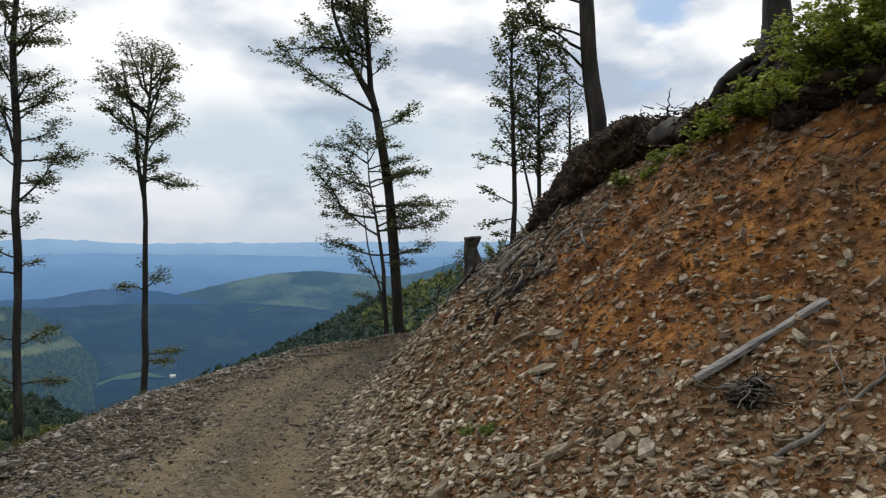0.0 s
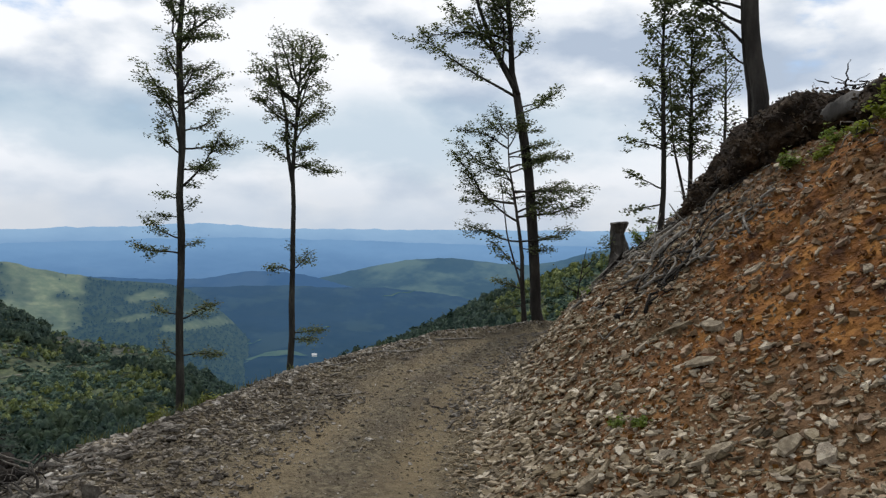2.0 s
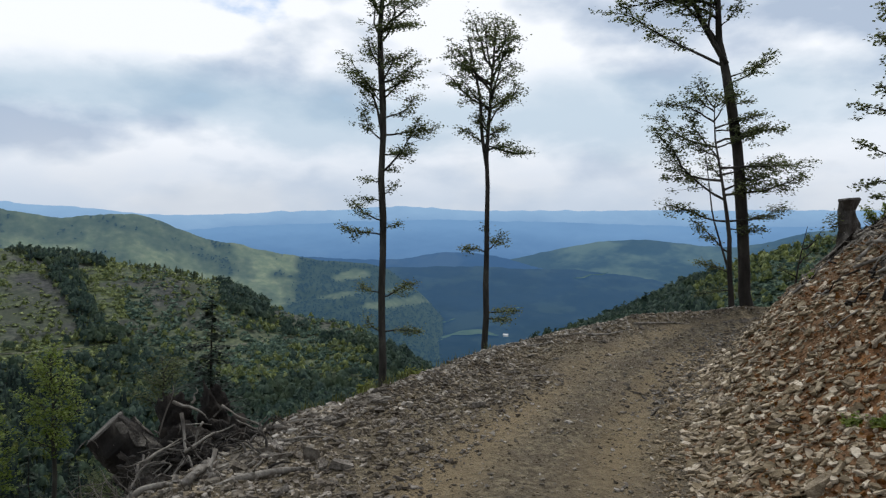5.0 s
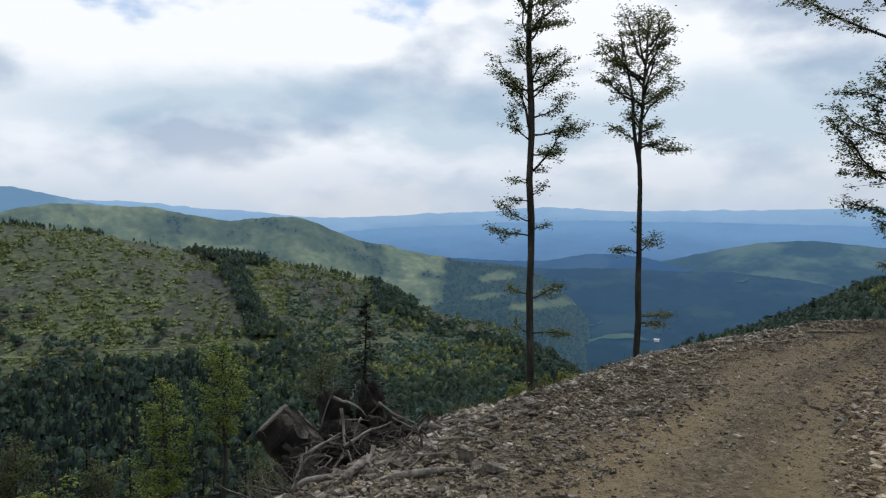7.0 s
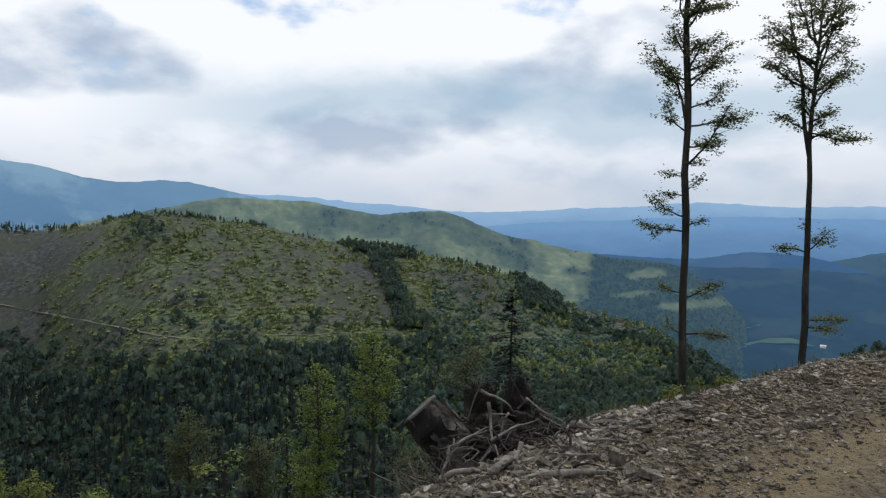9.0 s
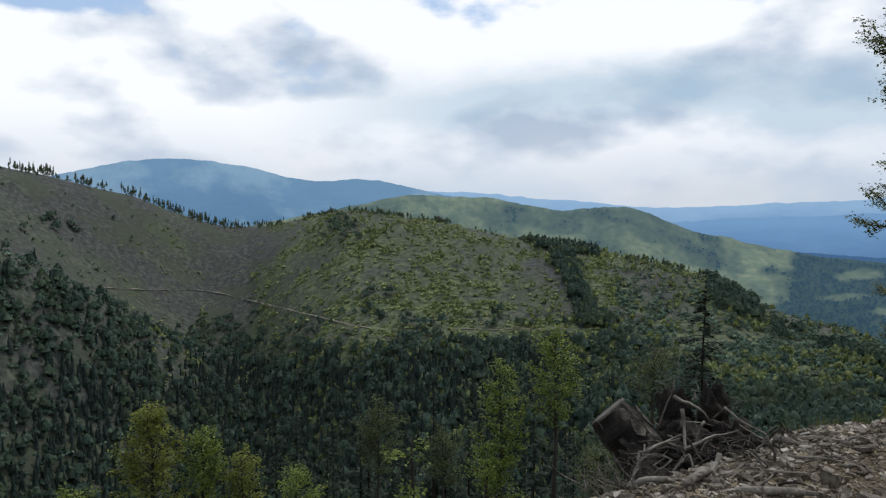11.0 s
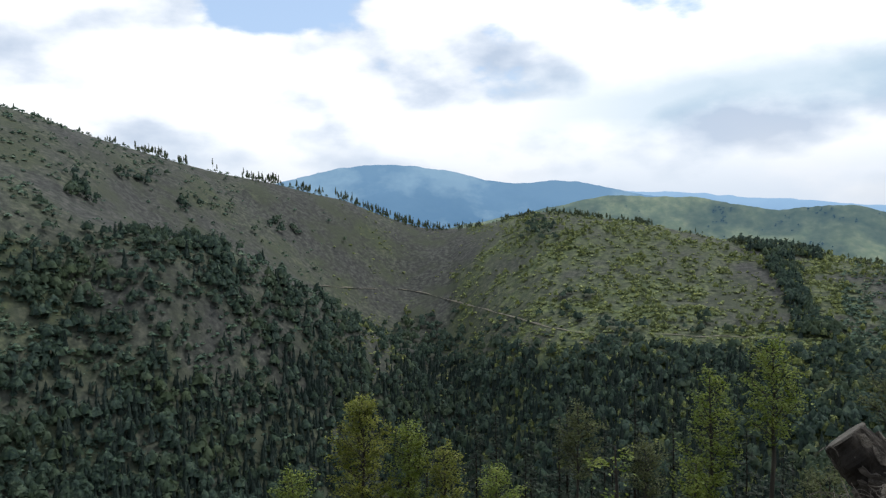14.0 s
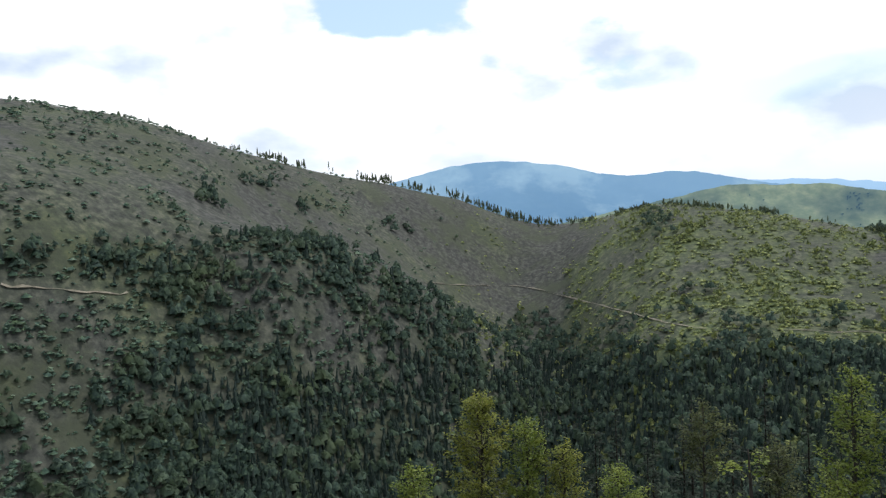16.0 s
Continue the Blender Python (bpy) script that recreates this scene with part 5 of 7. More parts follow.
def slope_trees():
    conifer("small dark spruce with a sparse ragged top on the slope", 55.5, 22.0, 0.2, 1.55, 31, bottom=-4.2, per_metre=15)
    gold, fresh = M_LEAF_GOLD, M_LEAF_BRIGHT
    rows = [
        # label, az, distance, top, crown radius, crown depth, material, leaf, limbs per metre
        ("young beech with fresh yellow green leaves on the slope", 66.1, 28, -2.0, 1.25, 3.6, fresh, 0.11, 9),
        ("narrow young beech with drooping yellow green layers", 70.3, 27, -3.2, 1.1, 5.0, fresh, 0.11, 8),
        ("dull green young tree beside a small spruce", 59.0, 25, -2.0, 1.1, 1.9, M_LEAF, 0.10, 8),
        ("thin sapling with scattered bright yellow leaves", 77.6, 17, -2.7, 0.75, 2.2, fresh, 0.10, 2.6),
        ("golden green young tree on the lower slope", 96.3, 40, -7.6, 2.0, 6.5, gold, 0.15, 9),
        ("light green young tree beside a golden one", 92.8, 40, -9.0, 1.5, 5.6, fresh, 0.15, 9),
        ("brownish green low tree on the lower slope", 90.0, 40, -10.4, 1.4, 4.2, gold, 0.14, 8),
        ("light green bush at the foot of taller trees", 101.8, 34, -9.3, 1.4, 2.0, fresh, 0.13, 9),
        ("pale green bush low on the slope", 86.0, 36, -10.2, 1.4, 2.0, fresh, 0.13, 9),
        ("dull brown green tree among dark spruces", 79.6, 46, -9.6, 1.6, 4.5, M_LEAF, 0.16, 7),
        ("leafy low tree between spruces", 74.6, 44, -11.0, 1.5, 3.0, M_LEAF, 0.15, 8),
        ("pale green sapling at the slope foot", 71.4, 26, -6.0, 0.9, 1.6, fresh, 0.11, 8),
        ("olive bush below the uprooted stump", 62.5, 30, -7.2, 1.5, 2.2, M_LEAF, 0.12, 9),
    ]
    for k, (label, az, dist, top, hw, deep, mat, leaf, pm) in enumerate(rows):
        tree("young_tree", label, az, dist, [(0, -30), (0.05, top - deep * 0.4), (0, top)], [0.12, 0.07, 0.012], [], [(top - deep, hw * 0.8), (top - deep * 0.6, hw), (top - deep * 0.25, hw * 0.9), (top - 0.1, hw * 0.4)], pm * 1.05,
             leaf, mat, seed=60 + k, twigs=7, step=leaf * 0.75, spread=0.10 + 0.002 * dist)
    rng = np.random.default_rng(17)
    # extra spruces at random places, added only to darken the lower slope
    for k in range(16):
        az, dist = 63 + 26 * (k + rng.uniform(0, 1)) / 16, rng.uniform(46, 66)
        conifer("dark spruce added to darken the lower wood", az, dist, 2.6 - dist * math.tan(radians(rng.uniform(14.5, 18.5))), rng.uniform(1.5, 2.4), 240 + k, per_metre=3.5)
    for k, (az, dist, top, hw) in enumerate([(96.2, 62, -10.0, 1.3), (75.2, 62, -11.2, 1.7), (80.2, 62, -13.0, 1.5), (72.4, 64, -13.6, 1.4), (91.2, 58, -13.0, 1.6), (77.4, 70, -16.5, 1.7), (83.0, 75, -19.5, 1.8), (87.0, 68, -18.0, 1.7)]):
        conifer("dark spruce standing below the road", az, dist, top, hw, 90 + k, per_metre=3.2)


slope_trees()


# dead wood and plants by the road -----------------------------------------------------------
def lump(b, centre, size, seed, rings=9, sides=14, rough=0.35, turn=0.0):
    """An uneven clod of earth or rotten wood."""
    th = np.linspace(0.02, np.pi - 0.02, rings)[:, None]
    ph = np.arange(sides)[None, :] * 2 * np.pi / sides
    x, y, z = np.sin(th) * np.cos(ph), np.sin(th) * np.sin(ph), np.cos(th) + 0 * ph
    k = 1 + rough * (0.8 * fbm(x * 1.7 + seed, y * 1.7 + z * 2.3, 3, seed) + 0.6 * fbm(x * 6 + seed, y * 5 + z * 7, 3, seed + 3))
    p = np.stack([x * k * size[0], y * k * size[1], z * k * size[2]], -1)
    c, s = math.cos(radians(turn)), math.sin(radians(turn))
    p = np.stack([p[..., 0] * c - p[..., 1] * s, p[..., 0] * s + p[..., 1] * c, p[..., 2]], -1) + np.asarray(centre)
    i = np.arange(rings * sides).reshape(rings, sides)
    j = np.roll(i, -1, axis=1)
    b.add(p.reshape(-1, 3), np.stack([i[:-1], i[1:], j[1:], j[:-1]], -1).reshape(-1, 4))


def bend(points, n=9, wander=0.02, seed=0):
    """A smooth wandering line through a few points."""
    p = np.asarray(points, float)
    t = np.linspace(0, len(p) - 1, n)
    out = np.stack([np.interp(t, np.arange(len(p)), p[:, k]) for k in range(3)], -1)
    for _ in range(2):
        out[1:-1] = 0.25 * out[:-2] + 0.5 * out[1:-1] + 0.25 * out[2:]
    w = np.stack([vnoise(t * 1.9, t * 0 + k * 7.3, seed) for k in range(3)], -1) * wander
    return out + w


def place_thing(name, label, at, category, group=""):
    thing = tagged(new(name), label, category, group)
    thing.location = at
    return thing


def branch(label, points, r0, r1, seed, mat=None, name="branch", category="branch", group=""):
    """One dead stick or log with side stubs."""
    p = bend(points, 11, 0.8 * r0 + 0.03, seed)
    base = p[0].copy()
    thing = place_thing(name, label, base, category, group)
    rng = np.random.default_rng(seed)
    b = Build()
    tube(b, p - base, np.linspace(r0, r1, 11) * (1 + 0.12 * vnoise(np.arange(11) * 1.3, np.zeros(11), seed)), 7, rough=0.22, seed=seed)
    part("stem", b, mat or M_DEAD, thing, soft=True)
    for k in range(2):
        i = int(rng.integers(3, 9))
        d = p[min(i + 1, 10)] - p[i - 1]
        d = d / (np.linalg.norm(d) + 1e-9)
        way = d * 0.6 + np.array([rng.normal(0, 0.7), rng.normal(0, 0.7), abs(rng.normal(0, 0.6))])
        ll = float(np.linalg.norm(p[-1] - p[0])) * rng.uniform(0.12, 0.28)
        q = bend([p[i] - base, p[i] - base + way * ll * 0.5, p[i] - base + way * ll], 5, 0.02, seed + k)
        b = Build()
        tube(b, q, np.linspace(r0 * 0.5, r0 * 0.15, 5), 5)
        part("twig", b, mat or M_DEAD, thing, soft=True)
    return thing


def uprooted_stump():
    """A sawn beech stump tipped on its side at the road edge, with its torn roots."""
    at = np.array([-7.6, 4.4, -0.35])
    thing = place_thing("uprooted_stump", "uprooted sawn tree stump with torn grey roots at the road edge", at, "stump")
    axis = [np.array(v) - at for v in ((-7.76, 4.42, -0.50), (-7.95, 4.19, -0.15), (-8.13, 3.96, 0.17))]
    b = Build()
    p = bend(axis, 9, 0.0, 3)
    tube(b, bend(axis, 22, 0.0, 3), np.interp(np.linspace(0, 1, 22), [0, 0.2, 0.5, 1], [0.32, 0.31, 0.265, 0.24]), 12, rough=0.2, seed=4, grain=0.3)
    part("trunk", b, material("torn_bark", [(0.006, 0.005, 0.005), (0.016, 0.014, 0.012), (0.060, 0.053, 0.045)], 3.5, 9, 0.95, 0.9, 14, stretch=(1, 1, 0.4)), thing)
    d = p[-1] - p[-2]
    d /= np.linalg.norm(d)
    ea = np.cross(d, [0, 0, 1.0])
    ea /= np.linalg.norm(ea)
    eb = np.cross(d, ea)
    chip = np.random.default_rng(12)
    plate = material("grey_bark_plate", [(0.018, 0.016, 0.014), (0.058, 0.052, 0.045), (0.17, 0.155, 0.13)], 5, 9, 0.95, 0.9, 22)
    for k in range(34):
        a0, f0 = chip.uniform(0, 6.28), chip.uniform(0.15, 0.8)
        wide, long = chip.uniform(0.10, 0.3), chip.uniform(0.06, 0.24)
        c0 = p[0] + (p[-1] - p[0]) * f0
        rr = float(np.interp(f0, [0, 0.2, 0.5, 1], [0.31, 0.30, 0.26, 0.235]))
        rows = []
        lift_by = chip.uniform(0.008, 0.045)
        for lift in (-0.03, lift_by):
            for g in np.arange(7) * 2 * np.pi / 7:
                aa = a0 + wide * math.cos(g) * chip.uniform(0.45, 1.15)
                rows.append(c0 + d * (long * math.sin(g) * chip.uniform(0.6, 1.2)) + (ea * math.cos(aa) + eb * math.sin(aa)) * (rr + lift + chip.uniform(-0.006, 0.01)))
        b = Build().add(rows, [(m, (m + 1) % 7, 7 + (m + 1) % 7, 7 + m) for m in range(7)], [(7, 7 + m, 8 + m) for m in range(1, 6)])
        part("bark_plate", b, plate, thing)
    b = Build()
    tube(b, [p[-1] - d * 0.01, p[-1] + d * 0.012], [0.235, 0.23], 12, rough=0.16, seed=4, grain=0.16)
    part("cut_face", b, material("sawn_wood_grey", [(0.05, 0.046, 0.04), (0.095, 0.088, 0.076), (0.16, 0.15, 0.13)], 9, 6, 0.9, 0.4, 40), thing, "weathered pale grey saw cut")
    # torn root stubs first; low clods fill shaded hollows with dark colour
    for k, (c, s, t) in enumerate((((-8.02, 4.74, 0.0), (0.20, 0.13, 0.38), 20), ((-8.0, 5.28, -0.02), (0.24, 0.19, 0.38), -10), ((-7.75, 4.75, -0.28), (0.5, 0.45, 0.28), 0), ((-7.35, 4.6, -0.25), (0.36, 0.42, 0.20), 30), ((-7.05, 4.05, -0.42), (0.34, 0.4, 0.24), 10), ((-7.2, 4.55, -0.2), (0.42, 0.36, 0.22), 40), ((-7.3, 5.05, -0.05), (0.30, 0.26, 0.22), 15))):
        b = Build()
        lump(b, np.array(c) - at, s, 60 + k, 26, 34, 0.75, t)
        part("root_clod", b, M_DARKWOOD, thing, soft=True)
    rng = np.random.default_rng(44)
    roots = [
        ([(-7.33, 3.79, -0.41), (-7.36, 3.93, -0.09), (-7.37, 4.12, -0.03), (-7.4, 4.45, 0.07)], 0.024), ([(-7.36, 3.93, -0.1), (-7.21, 4.09, -0.06), (-7.13, 4.14, -0.07)], 0.014),
        ([(-7.2, 4.39, 0.0), (-7.31, 4.77, 0.02), (-7.42, 5.12, 0.04)], 0.022), ([(-7.78, 4.41, 0.05), (-7.74, 4.48, 0.31), (-7.69, 4.55, 0.61)], 0.02), ([(-7.69, 4.55, 0.42), (-7.5, 4.66, 0.37), (-7.4, 4.8, 0.22)], 0.028),
        ([(-7.46, 4.54, 0.18), (-7.38, 4.83, 0.16)], 0.016), ([(-7.4, 4.46, 0.34), (-7.29, 4.44, 0.08), (-7.11, 4.35, -0.17)], 0.03), ([(-7.11, 4.34, -0.05), (-7.06, 4.05, -0.21), (-7.05, 3.88, -0.3)], 0.02), ([(-7.26, 3.91, -0.22), (-7.23, 4.16, -0.09)], 0.013),
        ([(-7.59, 4.71, 0.4), (-7.56, 4.75, 0.47), (-7.57, 4.74, 0.57)], 0.022), ([(-7.30, 3.90, -0.06), (-7.24, 4.12, 0.06), (-7.18, 4.28, 0.12)], 0.026), ([(-7.14, 4.32, 0.03), (-7.02, 4.58, 0.14), (-6.92, 4.80, 0.23)], 0.024),
        ([(-7.30, 3.90, -0.06), (-7.22, 3.76, -0.32), (-7.05, 3.50, -0.38)], 0.024), ([(-7.30, 3.90, -0.06), (-7.22, 4.05, -0.05), (-7.16, 4.18, -0.10)], 0.02), ([(-7.18, 4.18, -0.1), (-7.22, 4.05, -0.25), (-7.2, 3.95, -0.4)], 0.015),
        ([(-7.1, 4.5, 0.3), (-7.12, 4.45, 0.12), (-7.08, 4.4, -0.1)], 0.02), ([(-7.35, 4.95, 0.33), (-7.2, 5.05, 0.22), (-6.95, 5.2, 0.12)], 0.02),
    ]
    for _ in range(52):
        s = np.array([-7.45 + rng.normal(0, 0.28), 4.55 + rng.normal(0, 0.38), -0.05 + rng.normal(0, 0.13)])
        e = s + np.array([rng.normal(0.12, 0.22), rng.normal(0, 0.32), rng.normal(-0.05, 0.16)])
        roots.append(([s, (s + e) / 2 + rng.normal(0, 0.06, 3), e], rng.uniform(0.006, 0.02)))
    for k, (pts, r) in enumerate(roots):
        b = Build()
        q = bend(np.array(pts) - at, 8, 0.025, 70 + k)
        tube(b, q, np.linspace(r * 0.75, r * 0.25, 8), 6, rough=0.35, seed=k)
        part("root", b, M_DEAD if k < 17 else M_ROOTWOOD, thing, soft=True)
    # thin roots hang in a tangle below the cut trunk
    b = Build()
    for k in range(50):
        s = np.array([-7.45 + rng.normal(0, 0.2), 3.95 + rng.normal(0, 0.25), -0.32 + rng.normal(0, 0.1)])
        e = s + np.array([rng.normal(0.05, 0.18), rng.normal(-0.12, 0.2), rng.normal(0.05, 0.13)])
        tube(b, bend(np.array([s, (s + e) / 2 + rng.normal(0, 0.04, 3), e]) - at, 5, 0.02, k), [0.005, 0.004, 0.004, 0.003, 0.002], 4, False)
    tagged(part("rootwork", b, M_ROOTWOOD, thing), kind="stuff")
    b = Build()
    for k in range(46):
        s = np.array([-7.22 + rng.normal(0, 0.16), 3.62 + rng.normal(0, 0.2), -0.42 + rng.normal(0, 0.05)])
        e = s + np.array([rng.normal(0.0, 0.16), rng.normal(-0.1, 0.2), rng.uniform(0.05, 0.4)])
        tube(b, bend(np.array([s, (s + e) / 2 + rng.normal(0, 0.05, 3), e]) - at, 5, 0.02, 90 + k), [0.007, 0.006, 0.005, 0.004, 0.002], 4, False)
    tagged(part("rootwork", b, M_DEAD, thing, "pale dry twigs"), kind="stuff")
    thing.location = at + [0.05, 0.08, 0.0]


uprooted_stump()


def on_ground(x, y, up=0.02):
    return (x, y, float(near_z(x, y)) + up)


def dead_branches():
    grey = "weathered grey dead branch lying on the stony verge"
    rows = [([(-5.87, 3.35), (-5.86, 4.19), (-5.66, 4.85)], 0.045, 0.03), ([(-7.55, 5.1), (-7.2, 5.45), (-6.89, 5.75), (-6.5, 6.05)], 0.04, 0.022), ([(-6.34, 4.6), (-6.42, 5.2), (-6.36, 5.75)], 0.022, 0.012),
            ([(-6.43, 5.3), (-6.6, 5.8)], 0.014, 0.008), ([(-7.3, 4.97), (-7.0, 5.16), (-6.7, 5.3)], 0.022, 0.012), ([(-6.98, 5.4), (-6.5, 6.15)], 0.04, 0.02), ([(-6.5, 5.2), (-6.2, 5.6)], 0.02, 0.01),
            ([(-6.9, 4.6), (-6.55, 5.1)], 0.018, 0.008), ([(-6.75, 4.3), (-6.3, 4.5)], 0.015, 0.008), ([(-7.0, 5.9), (-6.7, 6.6)], 0.018, 0.01), ([(-7.4, 8.9), (-6.9, 9.3)], 0.02, 0.012), ([(-7.6, 11.4), (-7.2, 12.6)], 0.025, 0.012),
            ([(-7.3, 13.8), (-6.8, 15.2)], 0.03, 0.012), ([(-7.0, 16.2), (-6.3, 17.8)], 0.03, 0.012)]
    for k, (pts, r0, r1) in enumerate(rows):
        branch(grey, [on_ground(x, y, r0 * 0.6) for x, y in pts], r0, r1, 200 + k, group="dead branches on the verge")
    branch("short weathered grey piece of split log", [(-6.02, 3.72, 0.08), (-6.12, 3.92, 0.13), (-6.24, 4.12, 0.18)], 0.05, 0.035, 233, name="log", category="log")
    branch("rotten grey log lying among verge stones", [on_ground(-6.5, 3.45, 0.05), on_ground(-6.36, 3.62, 0.07), on_ground(-6.2, 3.78, 0.06)], 0.035, 0.022, 234, name="log", category="log")
    rng = np.random.default_rng(77)
    for k in range(40):
        x, y = -6.95 + rng.normal(0, 0.35), 4.8 + rng.normal(0, 0.55)
        a, ll = rng.uniform(0, 6.28), rng.uniform(0.15, 0.6)
        pts = [on_ground(x - math.cos(a) * ll / 2, y - math.sin(a) * ll / 2, 0.03), on_ground(x, y, rng.uniform(0.03, 0.2)), on_ground(x + math.cos(a) * ll / 2, y + math.sin(a) * ll / 2, rng.uniform(0.02, 0.28))]
        branch("grey dead stick in the brush beside the stump", pts, rng.uniform(0.006, 0.02), 0.005, 500 + k, M_ROOTWOOD if k % 3 else M_DARKWOOD, group="brush beside the stump")
    branch("pale crooked root end standing among stones", [on_ground(-5.99, 3.95, 0.02), (-6.08, 4.02, 0.10), (-6.2, 4.1, 0.16), (-6.26, 4.2, 0.22)], 0.035, 0.022, 231, name="root", category="root")
    rows = [([(1.38, 5.03), (1.77, 5.19), (2.35, 5.3)], 0.022, 0.016, "long weathered grey pole lying on the rubble bank"), ([(-1.65, 10.6), (-1.45, 11.1), (-1.0, 11.2), (-0.6, 11.4)], 0.035, 0.02, "grey fallen branch on the cut bank"),
            ([(-1.35, 10.2), (-1.25, 10.6), (-0.95, 10.9), (-0.3, 11.0)], 0.04, 0.022, "crooked grey root draped over the bank"), ([(-3.6, 12.6), (-3.3, 11.9), (-3.0, 11.5)], 0.025, 0.012, "grey stick lying on loose slate")]
    for k, (pts, r0, r1, label) in enumerate(rows):
        branch(label, [on_ground(x, y, r0 * 0.8) for x, y in pts], r0, r1, 240 + k)
    rng = np.random.default_rng(5)
    for k in range(128):
        y = rng.uniform(9.5, 13.4)
        s = rng.normal(2.7, 0.55)
        x = float(curve1(TOE, y)) + s
        a = rng.uniform(0, 6.28)
        ll = rng.uniform(0.15, 0.6)
        ends = [(x + math.cos(a) * ll * f + rng.normal(0, 0.12), y + math.sin(a) * ll * f + rng.normal(0, 0.12)) for f in (-0.5, -0.2, 0.15, 0.5)]
        pts = [on_ground(px, py, rng.uniform(0.02, 0.10)) for px, py in ends]
        if k >= 110:
            pts = [on_ground(-2.1 + rng.normal(0, 0.3), 12.1 + rng.normal(0, 0.2), rng.uniform(0.02, 0.2)) for _ in range(3)]
        branch("grey dead branch in the brush on the bank", pts, rng.uniform(0.008, 0.028), 0.006, 260 + k, M_DEAD if k % 5 < 3 else M_DARKWOOD, group="brush on the bank")


dead_branches()


def plank():
    a, c = np.array(on_ground(0.96, 6.12, 0.05)), np.array(on_ground(2.03, 6.42, 0.05))
    thing = place_thing("plank", "weathered silver grey split plank lying on the rubble", a, "plank")
    d = c - a
    n = 12
    t = np.linspace(0, 1, n)[:, None]
    line = d * t
    side = np.cross(d / np.linalg.norm(d), [0, 0, 1.0])
    side /= np.linalg.norm(side)
    up = np.cross(side, d / np.linalg.norm(d))
    w = 0.042 + 0.012 * vnoise(t * 5, t * 0, 3) + 0.018 * t
    h = 0.02 + 0.006 * vnoise(t * 7, t * 0 + 2, 3)
    rows = np.stack([line + side * w + up * h, line + side * w * 0.2 + up * (h + 0.008), line - side * w + up * h, line - side * w - up * h, line + side * w - up * h], 1)
    i = np.arange(n * 5).reshape(n, 5)
    j = np.roll(i, -1, axis=1)
    q = np.stack([i[:-1], i[1:], j[1:], j[:-1]], -1).reshape(-1, 4)
    tris = [(0, 1, 2), (0, 2, 3), (0, 3, 4), (n * 5 - 5, n * 5 - 3, n * 5 - 4), (n * 5 - 5, n * 5 - 2, n * 5 - 3), (n * 5 - 5, n * 5 - 1, n * 5 - 2)]
    b = Build().add(rows.reshape(-1, 3), q, tris)
    part("board", b, material("silver_wood", [(0.10, 0.092, 0.084), (0.20, 0.19, 0.175), (0.32, 0.305, 0.285)], 7, 8, 0.85, 0.6, 30, stretch=(0.4, 2, 1)), thing)


plank()


def root_tangle():
    at = np.array(on_ground(1.34, 5.78, 0.05))
    thing = place_thing("root_tangle", "dark tangle of torn roots hanging from the bank", at, "roots")
    rng = np.random.default_rng(9)
    for k in range(96):
        e = np.array([rng.normal(0, 0.2), rng.normal(-0.05, 0.16), rng.normal(0.0, 0.08)])
        s = rng.normal(0, 0.05, 3)
        b = Build()
        tube(b, bend([s, (s + e) / 2 + rng.normal(0, 0.05, 3), e], 7, 0.03, k), np.linspace(rng.uniform(0.004, 0.010), 0.002, 7), 5)
        part("root", b, M_DARKWOOD if k % 2 else M_DEAD, thing, soft=True)
    b = Build()
    lump(b, (0, 0.05, -0.07), (0.15, 0.13, 0.05), 12, 22, 30, 1.2)
    part("earth_clod", b, M_DARKWOOD, thing, soft=True)


root_tangle()


def cut_stump():
    hx, hy = heading(9.55)
    x, y = hx * 12.6, hy * 12.6
    g = float(near_z(x, y))
    thing = place_thing("tree_stump", "short dark sawn tree stump on the bank skyline", (x, y, g - 0.1), "stump")
    b = Build()
    top = 2.86 - g + 0.1
    z = np.array([0, 0.25, 0.45, 0.6, 0.8, 0.97, 1.0]) * top
    tube(b, np.stack([0.03 * np.sin(z * 3), 0 * z, z], -1), [0.22, 0.18, 0.15, 0.125, 0.115, 0.135, 0.13], 18, rough=0.6, seed=8)
    part("trunk", b, M_ROOTWOOD, thing)
    b = Build()
    rng = np.random.default_rng(3)
    c = np.array([-0.13, -0.1, top * 0.62]) + rng.normal(0, 1, (260, 3)) * [0.07, 0.07, 0.08]
    leaves(b, c, 0.04, rng)
    tagged(part("moss", b, M_LEAF, thing, "green moss tuft on bark"), kind="stuff")


cut_stump()


